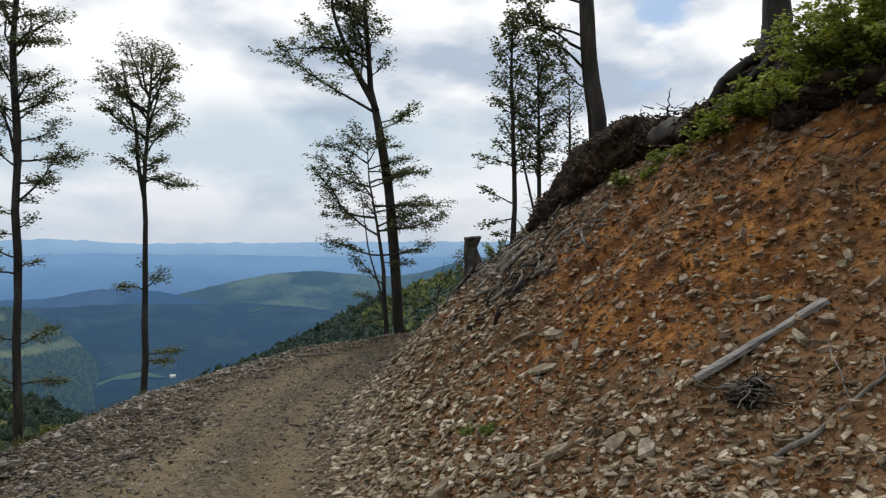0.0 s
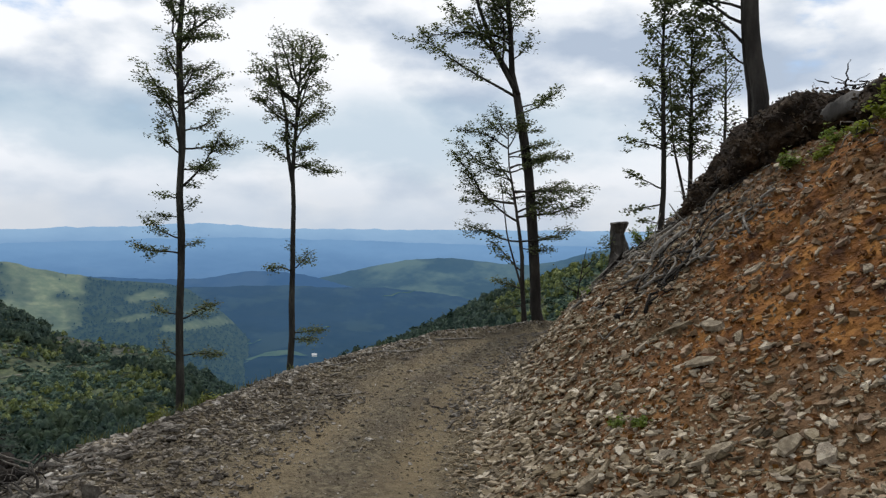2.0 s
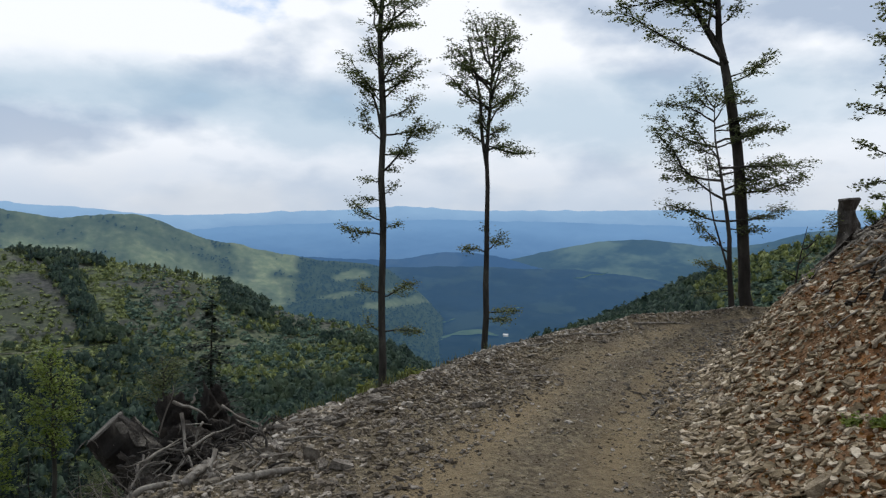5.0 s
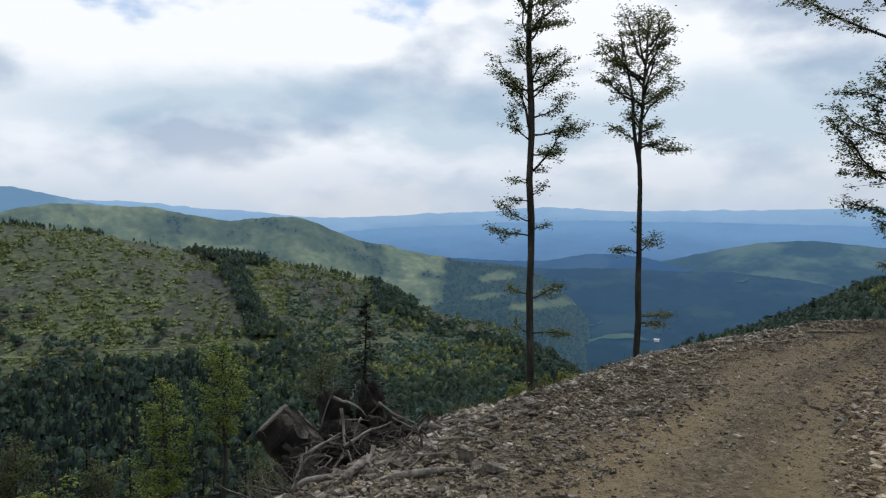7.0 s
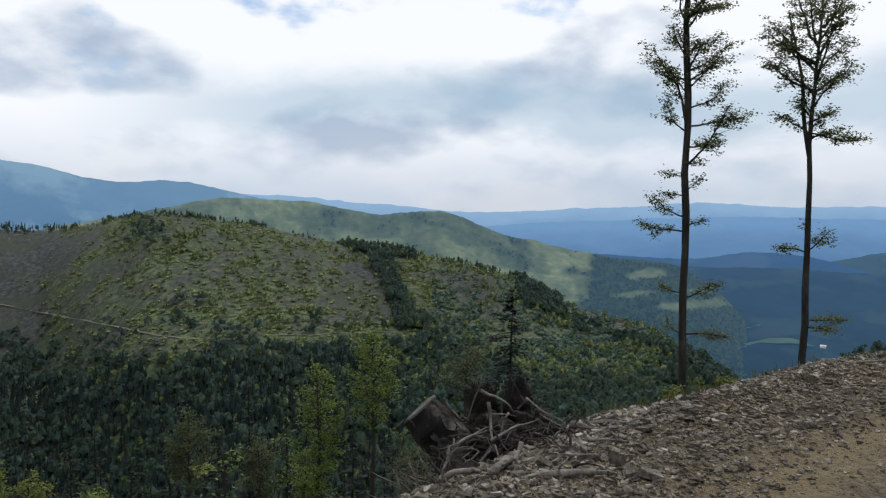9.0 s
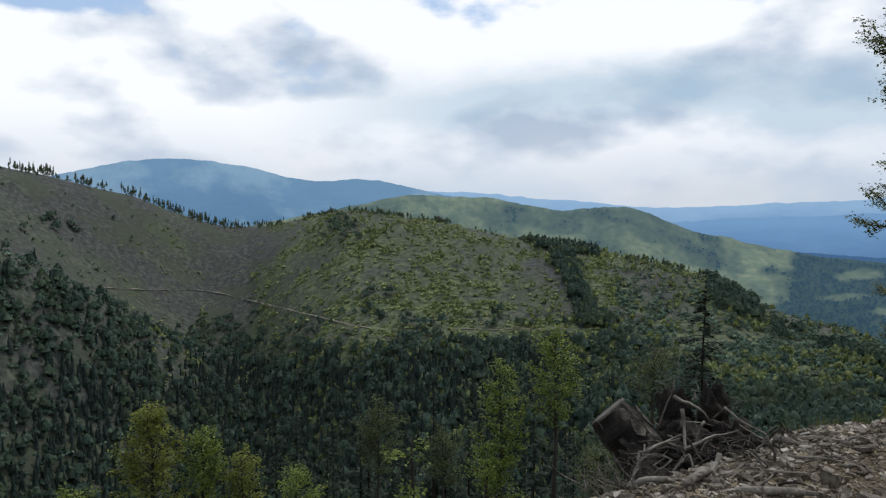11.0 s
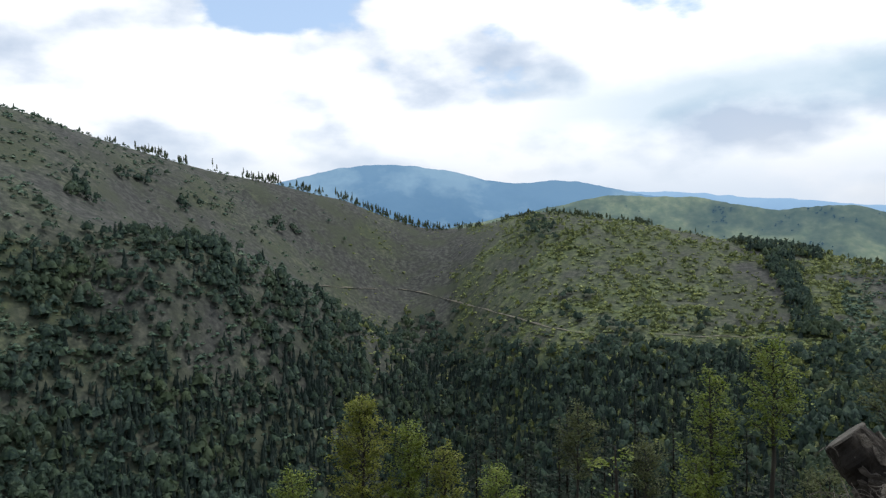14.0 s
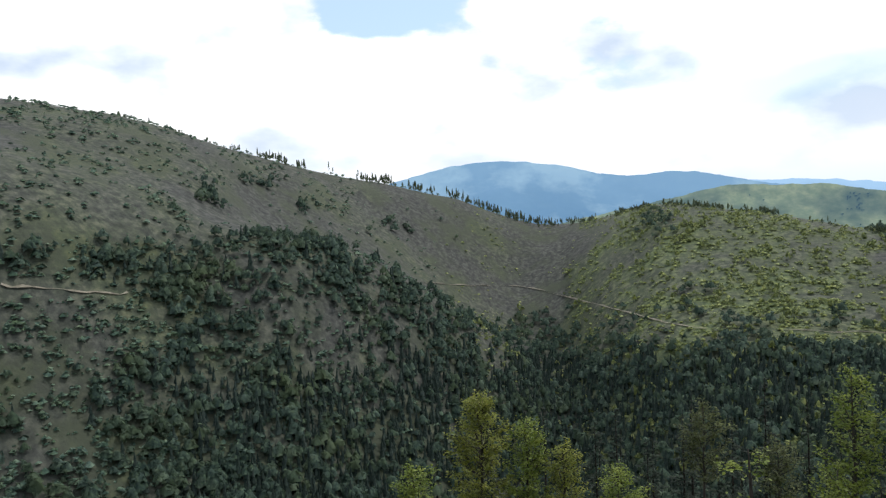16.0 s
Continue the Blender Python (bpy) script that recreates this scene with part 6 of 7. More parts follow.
def fallen_tree():
    """An uprooted trunk on the bank top, with its plate of earth and roots."""
    n = 72
    line = bend([(-0.95, 11.5, 2.85), (-0.39, 11.4, 3.36), (0.13, 11.3, 3.86), (0.68, 11.1, 4.18), (1.45, 10.85, 4.36)], n, 0.05, 4)
    knot = np.array([1.12, 10.87, 4.62])
    at = line[26].copy()
    thing = place_thing("fallen_tree", "fallen grey trunk with an earthy root plate", at, "fallen tree")
    b = Build()
    tube(b, bend([(0.62, 11.0, 4.12), (1.02, 10.6, 4.3), (1.49, 10.23, 4.46), (2.1, 9.84, 4.62)], 30, 0.03, 5) - at, np.linspace(0.135, 0.125, 30), 18, rough=0.3, seed=6, grain=0.5)
    part("trunk", b, M_LOG, thing, soft=True)
    earth = material("root_earth", [(0.010, 0.007, 0.005), (0.030, 0.020, 0.013), (0.08, 0.055, 0.034)], 5, 10, 0.95, 1.0, 9, second=(0.065, 0.036, 0.016), second_scale=1.2, second_range=(0.55, 0.7), bump_depth=0.12)
    sides = 44
    f = np.linspace(0, 1, n)[:, None]
    a = np.arange(sides)[None, :] * 2 * np.pi / sides
    r = np.interp(f, [0, 0.08, 0.25, 0.5, 0.75, 0.92, 1], [0.06, 0.2, 0.36, 0.46, 0.42, 0.26, 0.05]) + 0 * a
    way = np.gradient(line, axis=0)
    way /= np.linalg.norm(way, axis=1, keepdims=True)
    u = np.cross(way, [0, 0, 1.0])
    u /= np.linalg.norm(u, axis=1, keepdims=True)
    w = np.cross(u, way)
    r = r * (1 + 0.30 * fbm(f * 7 + np.cos(a), np.sin(a) * 1.6 + f * 3, 3, 8) + 0.45 * fbm(f * 16 + 2 * np.cos(a), np.sin(a) * 3, 4, 9) + 0.30 * np.abs(fbm(f * 45 + 5 * np.cos(a), np.sin(a) * 7, 3, 10)))
    p = line[:, None] - at + u[:, None] * (r * np.cos(a))[..., None] + w[:, None] * (0.92 * r * np.sin(a))[..., None]
    i = np.arange(n * sides).reshape(n, sides)
    j = np.roll(i, -1, axis=1)
    part("root_plate", Build().add(p.reshape(-1, 3), np.stack([i[:-1], j[:-1], j[1:], i[1:]], -1).reshape(-1, 4)), earth, thing, soft=True)
    rng = np.random.default_rng(8)
    crumbs = Build()
    leaves(crumbs, p.reshape(-1, 3)[rng.integers(0, n * sides, 5200)] + rng.normal(0, 0.025, (5200, 3)), 0.055, rng, 1.2)
    tagged(part("litter", crumbs, M_LITTER, thing, "dry brown leaf litter and crumbs"), kind="stuff")
    for k in range(150):
        m, g = int(rng.integers(2, n - 2)), int(rng.integers(0, sides))
        s0 = p[m, g]
        out = s0 - (line[m] - at)
        out /= np.linalg.norm(out)
        e = s0 + out * rng.uniform(0.02, 0.16) + rng.normal(0, 0.11, 3)
        b = Build()
        tube(b, bend(np.array([s0 - out * 0.05, (s0 + e) / 2 + rng.normal(0, 0.03, 3), e]), 6, 0.02, k), np.linspace(rng.uniform(0.004, 0.014), 0.002, 6), 5)
        part("root", b, M_DARKWOOD if k % 3 else M_DEAD, thing, soft=True)
    # a knot of roots at the upper end, with one thin root standing up
    for k in range(24):
        s0 = knot - at + rng.normal(0, 1, 3) * [0.16, 0.1, 0.06]
        e = s0 + rng.normal(0, 1, 3) * [0.16, 0.08, 0.09]
        b = Build()
        tube(b, bend(np.array([s0, (s0 + e) / 2 + rng.normal(0, 0.04, 3), e]), 6, 0.02, k), np.linspace(rng.uniform(0.006, 0.016), 0.003, 6), 5)
        part("root", b, M_DARKWOOD, thing, soft=True)
    b = Build()
    s0 = knot - at
    tube(b, bend(np.array([s0, s0 + [0.02, 0, 0.12], s0 + [0.0, 0, 0.25], s0 + [0.05, 0, 0.36]]), 7, 0.02, 2), np.linspace(0.014, 0.006, 7), 5)
    part("root", b, M_DARKWOOD, thing, soft=True)


fallen_tree()


def bush(label, at, size, n_stems, mat, seed, leaf=0.09, hang=0.0, name="bush", dense=1.0, group=""):
    """A leafy shrub of several arching stems."""
    rng = np.random.default_rng(seed)
    thing = place_thing(name, label, at, "bush", group)
    spots = []
    for k in range(n_stems):
        a = k * 2.4 + rng.uniform(-0.4, 0.4)
        way = np.array([math.cos(a), math.sin(a), rng.uniform(0.15, 1.3) + hang])
        b, thin = Build(), Build()
        spray(b, spots, rng.normal(0, 0.04, 3) * size, way, size * rng.uniform(0.8, 1.3), 0.012 + 0.008 * size, rng, leaf * 0.55 / dense, leaf * 0.9, 0.15, 0.2 + hang, 11, fine=thin)
        tagged(part("branchwork", thin, M_BARK, part("stem", b, M_BARK, thing, soft=True), soft=True), kind="stuff")
    b = Build()
    leaves(b, np.concatenate(spots), leaf, rng)
    tagged(part("foliage", b, mat, thing), kind="stuff")
    return thing


def root_mound():
    """The raised foot of an old tree, with thick roots running down it."""
    at = np.array([2.2, 10.2, 4.2])
    thing = place_thing("root_mound", "earth mound with thick grey roots under an old trunk", at, "roots")
    earth = material("mound_earth", [(0.016, 0.011, 0.008), (0.045, 0.032, 0.022), (0.09, 0.066, 0.045)], 5, 9, 0.95, 1.0, 10, bump_depth=0.1)
    for k, (c, size) in enumerate((((2.5, 10.35, 4.55), (0.65, 0.5, 0.72)), ((1.98, 10.25, 4.35), (0.55, 0.4, 0.5)), ((1.62, 10.15, 4.2), (0.4, 0.35, 0.36)))):
        b = Build()
        lump(b, np.array(c) - at, size, 90 + k, 26, 36, 0.5, 20)
        crumbs = Build()
        pick = np.random.default_rng(95 + k)
        skin = np.concatenate(b.v)
        leaves(crumbs, skin[pick.integers(0, len(skin), 1500)] + pick.normal(0, 0.03, (1500, 3)), 0.06, pick, 1.2)
        tagged(part("litter", crumbs, M_LITTER, part("earth", b, earth, thing, soft=True), "dry brown leaf litter"), kind="stuff")
    rows = [([(2.47, 10.6, 5.5), (2.27, 10.2, 5.25), (1.92, 10.02, 5.0), (1.6, 9.95, 4.62)], 0.13), ([(2.47, 10.55, 5.3), (2.21, 10.0, 5.0), (1.95, 9.82, 4.7)], 0.10), ([(2.5, 10.5, 5.1), (2.36, 9.85, 4.8), (2.2, 9.65, 4.5)], 0.11), ([(2.3, 10.0, 4.95), (1.9, 9.9, 4.72), (1.7, 9.85, 4.5)], 0.06)]
    for k, (pts, r) in enumerate(rows):
        b = Build()
        tube(b, bend(np.array(pts) - at, 34, 0.06, 30 + k), np.linspace(r * 0.8, r * 0.35, 34), 12, rough=0.5, seed=k, grain=0.6)
        part("root", b, M_BARK, thing, soft=True)


root_mound()


def hanging_roots():
    """Roots torn open along the top edge of the cut."""
    rng = np.random.default_rng(66)
    for k, (x, y) in enumerate([(1.35, 9.15), (1.75, 8.75), (2.15, 8.3), (2.5, 7.85), (2.8, 7.4), (3.05, 6.95), (3.3, 6.55)]):
        at = np.array(on_ground(x, y, 0.02))
        thing = place_thing("root_mat", "torn grey roots hanging from the bank top", at, "roots", "root mats along the bank top")
        for m in range(12):
            s = np.array([rng.normal(0, 0.25), rng.normal(-0.05, 0.22), 0.02])
            e = s + np.array([rng.normal(-0.14, 0.1), rng.normal(-0.12, 0.12), rng.normal(-0.16, 0.08)])
            b = Build()
            tube(b, bend([s, (s + e) / 2 + rng.normal(0, 0.04, 3), e], 6, 0.03, m + 40 * k), np.linspace(rng.uniform(0.004, 0.012), 0.002, 6), 5)
            part("root", b, M_DARKWOOD if m % 3 else M_DEAD, thing, soft=True)


hanging_roots()


def sods():
    """Dark humus that overhangs the top of the cut, held by roots."""
    rng = np.random.default_rng(21)
    earth = material("dark_humus", [(0.010, 0.007, 0.005), (0.028, 0.018, 0.011), (0.070, 0.042, 0.022)], 5, 9, 0.95, 1.0, 10, bump_depth=0.1)
    for k, (x, y, size) in enumerate([(2.35, 8.62, 0.30), (2.7, 8.38, 0.38), (3.05, 8.12, 0.44), (3.4, 7.85, 0.48), (3.75, 7.55, 0.52), (4.1, 7.2, 0.55)]):
        at = np.array(on_ground(x, y, 0.05))
        thing = place_thing("sod", "dark overhanging humus sod with torn roots", at, "soil", "sods along the bank top")
        b = Build()
        lump(b, np.zeros(3), (size, size * 0.75, size * 0.62), 120 + k, 22, 30, 0.6, -40)
        skin = np.concatenate(b.v)
        part("earth", b, earth, thing, soft=True)
        crumbs = Build()
        leaves(crumbs, skin[rng.integers(0, len(skin), 500)] + rng.normal(0, 0.03, (500, 3)), 0.05, rng, 1.2)
        tagged(part("litter", crumbs, M_LITTER, thing, "dry brown leaf litter"), kind="stuff")
        for m in range(9):
            s0 = skin[rng.integers(0, len(skin))] * 0.95
            e = s0 + np.array([rng.normal(-0.1, 0.08), rng.normal(-0.1, 0.08), rng.normal(-0.18, 0.1)])
            b = Build()
            tube(b, bend([s0, (s0 + e) / 2 + rng.normal(0, 0.04, 3), e], 6, 0.03, m + 20 * k), np.linspace(rng.uniform(0.005, 0.012), 0.002, 6), 5)
            part("root", b, M_DARKWOOD if m % 3 else M_DEAD, thing, soft=True)


sods()


def bank_bushes():
    fresh = "bright green leafy beech shoots hanging over the bank top"
    for k, (x, y, z, size, n) in enumerate([(1.2, 9.6, 4.0, 0.22, 6), (1.55, 9.35, 4.2, 0.38, 8), (1.95, 9.1, 4.4, 0.5, 10), (2.4, 8.85, 4.5, 0.68, 12), (2.85, 8.55, 4.6, 0.85, 13), (3.25, 8.35, 4.6, 1.0, 14), (2.8, 9.2, 4.8, 0.9, 11), (3.3, 8.95, 4.8, 1.25, 12), (0.85, 9.9, 3.8, 0.16, 5), (3.5, 8.2, 4.6, 1.7, 15), (4.1, 7.6, 4.6, 1.9, 15), (3.25, 9.4, 4.6, 1.1, 11)]):
        bush(fresh, (x, y, float(near_z(x, y)) - 0.06), size * 0.85, n, M_HANGING, 400 + k, 0.06, dense=1.25, group="bushes on the bank top")
    small = "small green weed growing between stones"
    for k, (x, y, size) in enumerate([(0.44, 10.0, 0.16), (-1.15, 7.15, 0.05), (-0.91, 6.98, 0.06), (0.95, 10.15, 0.2), (-2.1, 12.9, 0.3), (-1.75, 13.3, 0.35), (-2.45, 12.2, 0.12)]):
        bush(small, on_ground(x, y, 0), size, 6, M_LEAF_BRIGHT if k != 4 else M_LEAF, 430 + k, 0.045, name="weed", group="weeds on the bank")
    tree("sapling", "bare spindly sapling with few leaves behind the bank", 12.6, 15.5, [(0, 0.9), (0.08, 1.6), (0.25, 2.4)], [0.02, 0.012, 0.005], [(1.5, 180, 0.5, 0.4), (1.7, 0, 0.5, 0.3), (1.9, 10, 0.5, 0.2), (1.2, 0, 0.5, 0.2)], None, 0, 0.06, M_LEAF, seed=41, twigs=5)


bank_bushes()


def verge_grass():
    """Grass and weeds on the outer edge of the road."""
    rng = np.random.default_rng(14)
    b = Build()
    for y0, n in ((6.6, 12), (7.6, 22), (8.3, 16), (9.4, 8), (11.5, 8)):
        for _ in range(n):
            y = y0 + rng.normal(0, 0.45)
            x = float(curve1(EDGE, y)) - abs(rng.normal(0.35, 0.3)) - 0.05
            g = float(near_z(x, y)) - 0.02
            for _ in range(7):
                a, ll = rng.uniform(0, 6.28), rng.uniform(0.07, 0.24)
                lean = rng.uniform(0.15, 0.6)
                w = np.array([-math.sin(a), math.cos(a), 0]) * 0.006
                s = np.array([x + rng.normal(0, 0.04), y + rng.normal(0, 0.04), g])
                m = s + np.array([math.cos(a) * lean * 0.4, math.sin(a) * lean * 0.4, 0.75]) * ll
                e = s + np.array([math.cos(a) * lean, math.sin(a) * lean, 1.0]) * ll
                b.add([s - w, s + w, m + w * 0.7, m - w * 0.7, e], [(0, 1, 2, 3)], [(3, 2, 4)])
    tagged(part("grass", b, M_GRASS), "tufts of yellow green grass on the road edge", "grass", kind="stuff")
    for k, (x, y, s) in enumerate([(-7.75, 7.9, 0.2), (-7.7, 9.0, 0.16)]):
        bush("low yellow green herb on the road edge", on_ground(x, y, 0), s, 7, M_LEAF_GOLD, 470 + k, 0.05, name="herb", group="herbs on the verge")


verge_grass()


# stones: last, the pieces of bank and road ------------------------------------------------------
def stone_shape(rng, sides=6, thick=0.4, under=False):
    """A flat angular slab about one metre across, bedded on its underside."""
    a = (np.arange(sides) + rng.uniform(-0.32, 0.32, sides)) * 2 * np.pi / sides
    r = 0.5 * rng.uniform(0.5, 1.2, sides)
    st = rng.uniform(0.35, 0.8)
    low = np.stack([r * np.cos(a), st * r * np.sin(a), -0.5 * thick * rng.uniform(0.6, 1.2, sides)], -1)
    k = rng.uniform(0.8, 1.02, sides)
    tilt = rng.normal(0, 0.12, 2)
    top = np.stack([k * r * np.cos(a) + 0.04 * rng.normal(), k * st * r * np.sin(a), 0.5 * thick * rng.uniform(0.7, 1.15, sides)], -1)
    top[:, 2] += top[:, 0] * tilt[0] + top[:, 1] * tilt[1]
    v = np.concatenate([low, top])
    i = np.arange(sides)
    j = (i + 1) % sides
    q = np.stack([i, j, j + sides, i + sides], -1)
    t = np.array([(sides, sides + k, sides + k + 1) for k in range(1, sides - 1)])
    if under:
        t = np.concatenate([t, [(0, k + 1, k) for k in range(1, sides - 1)]])
    return v, q, t


def normals(x, y, e=0.12):
    gx = (near_z(x + e, y) - near_z(x - e, y)) / (2 * e)
    gy = (near_z(x, y + e) - near_z(x, y - e)) / (2 * e)
    n = np.stack([-gx, -gy, np.ones_like(gx)], -1)
    return n / np.linalg.norm(n, axis=-1, keepdims=True)


def frames_on(x, y, rng, tumble):
    """Turned axes lying on the ground at each place."""
    n = normals(x, y) + [0, 0, 0.45] + rng.normal(0, tumble, (len(x), 3))
    n /= np.linalg.norm(n, axis=1, keepdims=True)
    a = rng.uniform(0, 2 * np.pi, len(x))
    u = np.stack([np.cos(a), np.sin(a), np.zeros(len(x))], -1)
    u -= n * (u * n).sum(1, keepdims=True)
    u /= np.linalg.norm(u, axis=1, keepdims=True)
    return u, np.cross(n, u), n


def scatter(b, x, y, size, shapes, rng, tumble=0.3, sink=0.15):
    u, w, n = frames_on(x, y, rng, tumble)
    z = near_z(x, y)
    c = np.stack([x, y, z], -1) + n * (size * (0.2 - sink))[:, None]
    pick = rng.integers(0, len(shapes), len(x))
    for k, (v, q, t) in enumerate(shapes):
        m = pick == k
        if not m.any():
            continue
        p = c[m][:, None] + size[m][:, None, None] * (v[None, :, 0:1] * u[m][:, None] + v[None, :, 1:2] * w[m][:, None] + v[None, :, 2:3] * n[m][:, None])
        off = (np.arange(m.sum()) * len(v))[:, None, None]
        b.add(p.reshape(-1, 3), (q[None] + off).reshape(-1, 4), (t[None] + off).reshape(-1, 3))


def bank_places(n, rng, low=True):
    y = rng.uniform(2.5, 20.5, n)
    s = 5.2 * rng.beta(1.0, 1.2, n)
    s = np.where(rng.uniform(0, 1, n) < 0.07, -np.abs(rng.normal(0, 0.14, n)), s)
    x = curve1(TOE, y) + s - 0.15
    soil = np.maximum(raw_soil(x, y), 0.7 * smooth(9.6, 10.4, y) * smooth(1.0, 1.6, s) if low else 0)
    keep = rng.uniform(0, 1, n) > soil * 0.62
    return x[keep], y[keep], s[keep]


def build_stones():
    rng = np.random.default_rng(101)
    crumb = [stone_shape(rng, 4, rng.uniform(0.15, 0.45)) for _ in range(24)]
    fine = [stone_shape(rng, 5, rng.uniform(0.10, 0.28)) for _ in range(24)]
    rough = [stone_shape(rng, 7, rng.uniform(0.10, 0.26), True) for _ in range(20)]
    # bank: crumbs, chips and slabs
    for n, lo, hi, power, shapes, name, tum in ((12000, 0.025, 0.06, 1.2, crumb, "rubble", 0.45), (20000, 0.028, 0.115, 2.4, fine, "rubble", 0.35)):
        x, y, s = bank_places(n, rng)
        size = lo + (hi - lo) * rng.uniform(0, 1, len(x)) ** power
        b = Build()
        scatter(b, x, y, size, shapes, rng, tum, 0.05)
        tagged(part(name, b, M_STONES, bank, "loose tan slate rubble"), kind="stuff")
    # flat slates lying over one another, largest towards the foot
    n = 15500
    y = 2.8 + 11.5 * rng.uniform(0, 1, n) ** 1.15
    s = 4.4 * rng.beta(1.0, 1.55, n)
    x = curve1(TOE, y) + s - 0.05
    k = rng.uniform(0, 1, n) > 0.85 * raw_soil(x, y)
    x, y, s = x[k], y[k], s[k]
    b = Build()
    scatter(b, x, y, (0.045 + 0.14 * rng.uniform(0, 1, len(x)) ** 2.9) * (1.1 - 0.1 * s), [stone_shape(rng, 6, rng.uniform(0.08, 0.2)) for _ in range(24)], rng, 0.3, 0.04)
    tagged(part("rubble", b, M_SLATES, bank, "flat tan and grey slates"), kind="stuff")
    # stones bedded in the raw soil up to the top of the cut
    n = 2600
    y = rng.uniform(4.6, 10.6, n)
    s = rng.uniform(2.2, 5.8, n)
    b = Build()
    scatter(b, curve1(TOE, y) + s, y, 0.035 + 0.13 * rng.uniform(0, 1, n) ** 2.6, [stone_shape(rng, 6, rng.uniform(0.2, 0.45)) for _ in range(16)], rng, 0.45, 0.14)
    tagged(part("rubble", b, M_BEDDED, bank, "tan stones bedded in orange soil"), kind="stuff")
    # thinner cover further down the road
    n = 5000
    y = 2.6 - 11 * rng.uniform(0, 1, n) ** 1.3
    s = rng.uniform(0, 7, n)
    b = Build()
    scatter(b, curve1(TOE, y) + s, y, 0.06 + 0.16 * rng.uniform(0, 1, n) ** 2, crumb, rng, 0.35, 0.05)
    tagged(part("rubble", b, M_STONES, bank, "loose tan slate rubble"), kind="stuff")
    # crumbs and clods of the raw soil itself
    n = 11500
    y = rng.uniform(4.5, 12.5, n)
    s = rng.uniform(0.6, 5.2, n)
    b = Build()
    scatter(b, curve1(TOE, y) + s, y, 0.016 + 0.075 * rng.uniform(0, 1, n) ** 2.6, [stone_shape(rng, 4, rng.uniform(0.35, 0.8)) for _ in range(14)], rng, 0.5, 0.12)
    tagged(part("clods", b, M_CLODS, bank, "crumbly orange earth clods"), kind="stuff")
    # grey brash-coloured chippings along the far toe and the upper shoulder
    n = 5200
    y = rng.uniform(9, 20.5, n)
    s = rng.normal(0.25, 0.5, n)
    up = rng.uniform(0, 1, n) < 0.35
    y, s = np.where(up, rng.uniform(9.4, 14, n), y), np.where(up, rng.normal(3.4, 0.5, n), s)
    b = Build()
    scatter(b, curve1(TOE, y) + s - 0.2, y, 0.03 + 0.13 * rng.uniform(0, 1, n) ** 2, fine, rng, 0.4)
    tagged(part("chippings", b, M_GREYSTONES, bank, "grey slate chippings"), kind="stuff")
    # road: the verge is stony, the wheel tracks are worn smooth
    n = 50000
    y = rng.uniform(1.5, 21, n)
    toe, edge = curve1(TOE, y), curve1(EDGE, y)
    u = rng.uniform(-0.12, 1.03, n)
    tracks = np.exp(-(((u - 0.47) / 0.11) ** 2)) + np.exp(-(((u - 0.83) / 0.11) ** 2))
    dens = np.clip(0.6 * smooth(0.42, 0.22, u) + 0.42 * np.exp(-(((u - 0.65) / 0.07) ** 2)) + 0.5 * smooth(0.93, 1.0, u) + 0.2 - 0.02 * tracks, 0.26, 1)
    dens *= np.clip(0.65 + 0.9 * fbm(u * 9, y * 1.1, 3, 5), 0.1, 1.3)
    k = rng.uniform(0, 1, n) < dens
    x, y, u = (edge + u * (toe - edge))[k], y[k], u[k]
    size = 0.018 + 0.036 * rng.uniform(0, 1, len(x)) + 0.11 * rng.uniform(0, 1, len(x)) ** 5 * smooth(0.45, 0.2, u)
    b = Build()
    scatter(b, x, y, size, crumb, rng, 0.28, 0.12)
    tagged(part("gravel", b, M_GRAVEL, road, "grey brown gravel and slate chips"), kind="stuff")
    # splintered slate on the outer verge
    n = 7500
    y = 2.2 + 8.5 * rng.uniform(0, 1, n) ** 1.2
    u = 0.5 * rng.beta(1.0, 1.6, n)
    x = curve1(EDGE, y) + u * (curve1(TOE, y) - curve1(EDGE, y))
    b = Build()
    scatter(b, x, y, 0.025 + 0.10 * rng.uniform(0, 1, n) ** 2.6, fine, rng, 0.4, 0.03)
    tagged(part("chippings", b, M_VERGE, road, "pale and brown splintered slate chips"), kind="stuff")
    # single paler stones pressed into the whole width of the road
    n = 2300
    y = 2.0 + 15 * rng.uniform(0, 1, n) ** 1.3
    u = rng.uniform(0.03, 0.98, n)
    b = Build()
    scatter(b, curve1(EDGE, y) + u * (curve1(TOE, y) - curve1(EDGE, y)), y, 0.028 + 0.085 * rng.uniform(0, 1, n) ** 3, fine, rng, 0.3, 0.06)
    tagged(part("chippings", b, M_PALE, road, "pale flat stones in the road surface"), kind="stuff")
    # berm along the outer edge
    n = 3600
    y = rng.uniform(1.5, 20.5, n)
    x = curve1(EDGE, y) + rng.normal(0.1, 0.28, n)
    b = Build()
    scatter(b, x, y, 0.035 + 0.13 * rng.uniform(0, 1, n) ** 2.2, fine, rng, 0.42, 0.0)
    tagged(part("berm_stones", b, M_PALE, road, "pale slate stones heaped along the road edge"), kind="stuff")
    # the larger slabs, one by one
    meshes = []
    for v, q, t in rough:
        meshes.append(Build().add(v, q, t).mesh("stone", M_STONE))
    verge = [Build().add(v, q, t).mesh("stone", M_VERGESTONE) for v, q, t in rough]

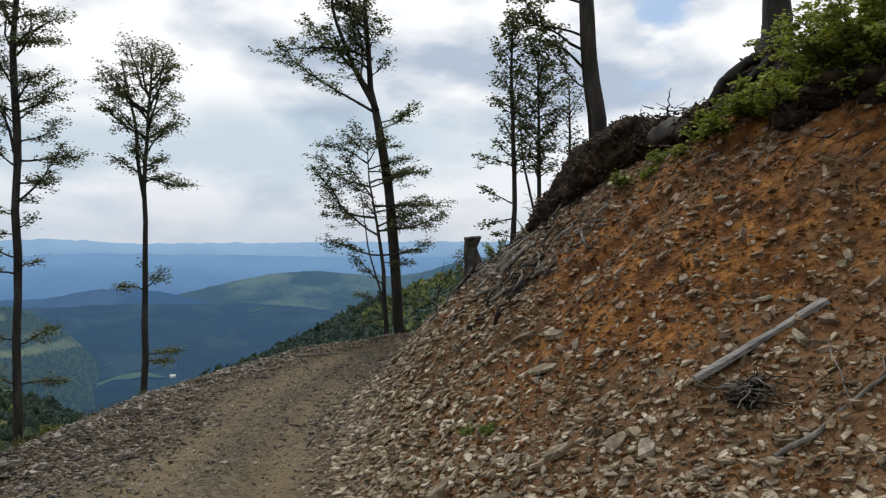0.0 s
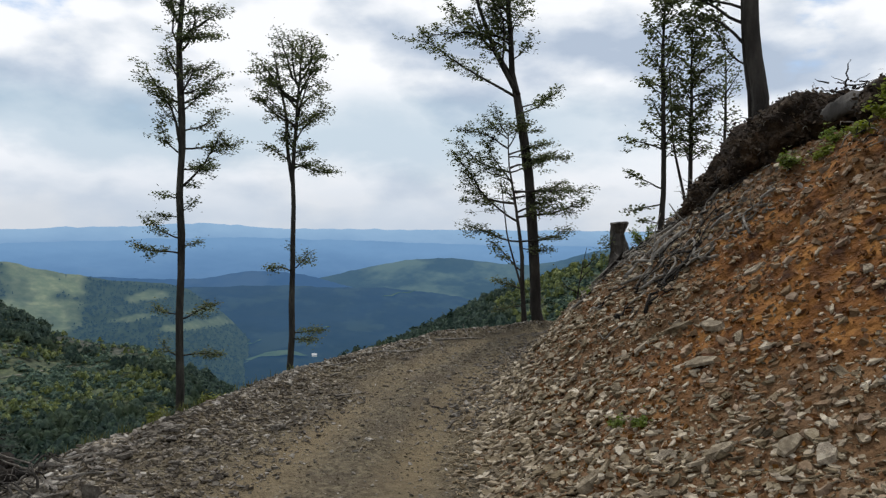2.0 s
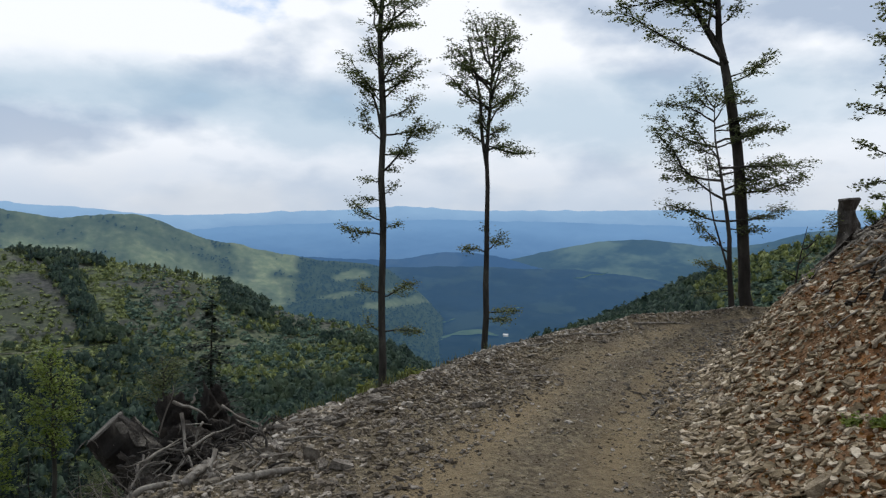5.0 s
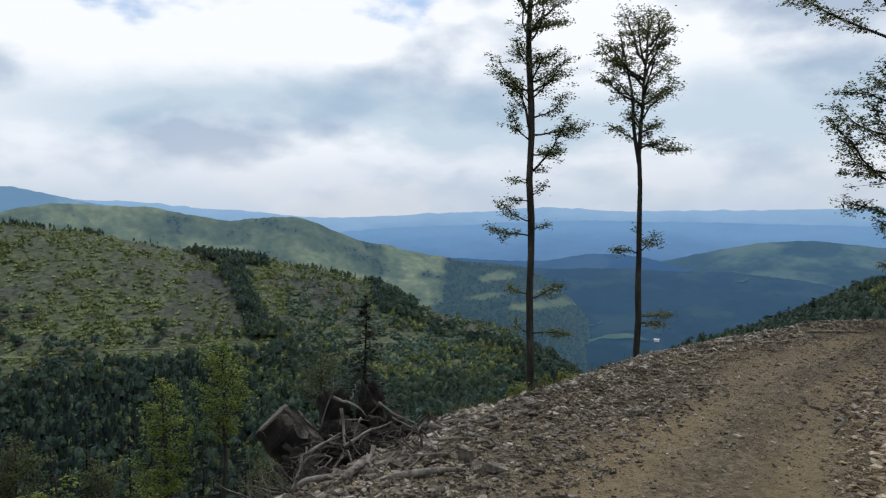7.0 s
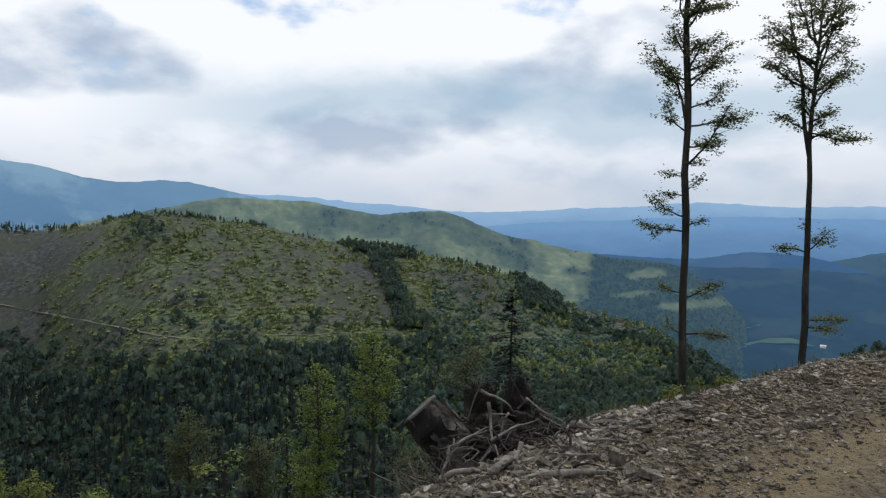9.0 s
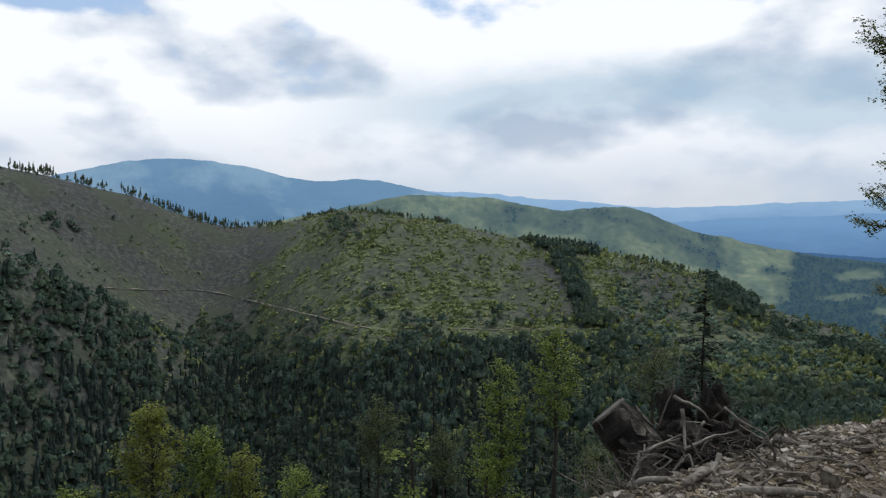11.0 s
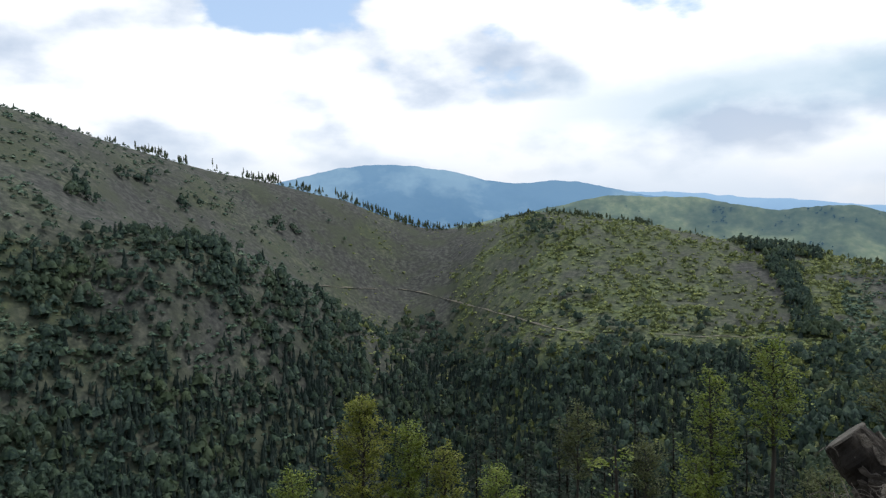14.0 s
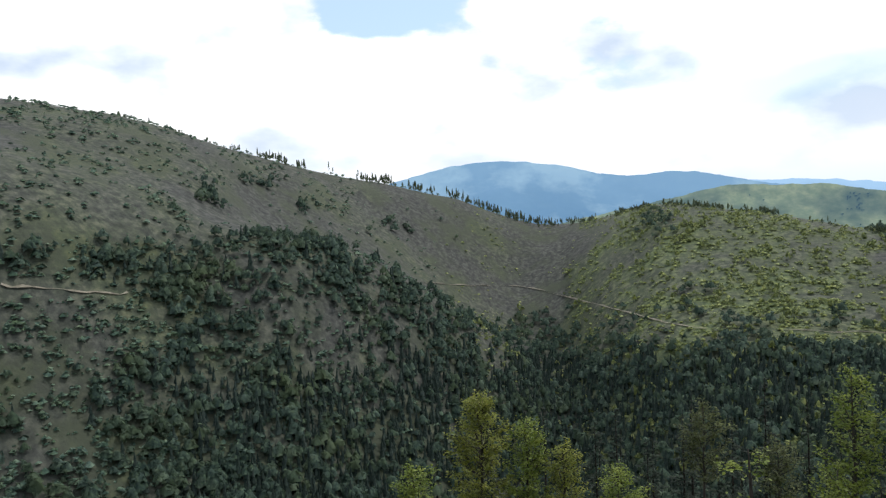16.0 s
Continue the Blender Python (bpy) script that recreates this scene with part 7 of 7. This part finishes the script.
    def set_stone(parent, x, y, size, tumble, sink, flat=1.0):
        px, py = np.array([x]), np.array([y])
        uu, ww, nn = frames_on(px, py, rng, tumble)
        m = Matrix((uu[0], ww[0], nn[0])).transposed().to_4x4()
        c = np.array([x, y, float(near_z(x, y))]) + nn[0] * size * (0.2 - sink)
        ob = new("stone", (verge if parent == road else meshes)[int(rng.integers(0, len(meshes)))])
        ob.matrix_world = Matrix.Translation(c) @ m @ Matrix.Diagonal((size, size * rng.uniform(0.75, 1.1), size * flat * rng.uniform(0.7, 1.2), 1))
        ob.parent = parent

    for x, y, size in [(-0.69, 8.33, 0.42), (-0.34, 8.01, 0.34), (-1.11, 8.44, 0.3), (-0.16, 6.06, 0.34), (0.32, 5.95, 0.36), (0.06, 8.62, 0.3), (-1.31, 7.94, 0.26), (-0.7, 7.38, 0.2), (-0.38, 7.42, 0.38), (0.56, 5.72, 0.3), (0.91, 5.13, 0.3),
                       (-0.07, 7.58, 0.24), (-1.23, 6.36, 0.36), (1.61, 6.77, 0.26), (1.52, 6.79, 0.2), (2.31, 6.77, 0.24), (1.77, 6.15, 0.28), (1.89, 6.05, 0.26), (1.01, 7.57, 0.22)]:
        set_stone(bank, x, y, size, 0.22, 0.12)
    x, y, s = bank_places(420, rng)
    for px, py, size in zip(x[:270], y[:270], 0.09 + 0.16 * rng.uniform(0, 1, 270) ** 2.4):
        set_stone(bank, float(px), float(py), float(size), 0.3, 0.14)
    for x, y, size, fl in [(-5.55, 4.96, 0.22, 1.6), (-5.87, 5.16, 0.34, 1.3), (-5.6, 4.79, 0.15, 2.0), (-5.4, 5.1, 0.3, 0.8), (-3.42, 7.99, 0.1, 1), (-5.98, 10.08, 0.3, 0.5), (-6.05, 4.0, 0.3, 1.0), (-6.3, 4.1, 0.34, 0.8)]:
        set_stone(road, x, y, size, 0.2, 0.05, fl)
    for _ in range(70):
        y = rng.uniform(3.1, 7.5)
        x = float(curve1(EDGE, y)) + abs(rng.normal(0.1, 0.55)) + 0.05
        set_stone(road, x, float(y), float(0.09 + 0.2 * rng.uniform(0, 1) ** 2.0), 0.35, 0.04)
    for _ in range(130):
        y = rng.uniform(2.5, 20)
        e, t = float(curve1(EDGE, y)), float(curve1(TOE, y))
        on_berm = rng.uniform(0, 1) < 0.62
        x = e + (rng.normal(0.12, 0.22) if on_berm else rng.uniform(0.05, 0.42) * (t - e))
        set_stone(road, float(x), float(y), float(0.09 + 0.17 * rng.uniform(0, 1) ** 2.2), 0.3, 0.06)


build_stones()
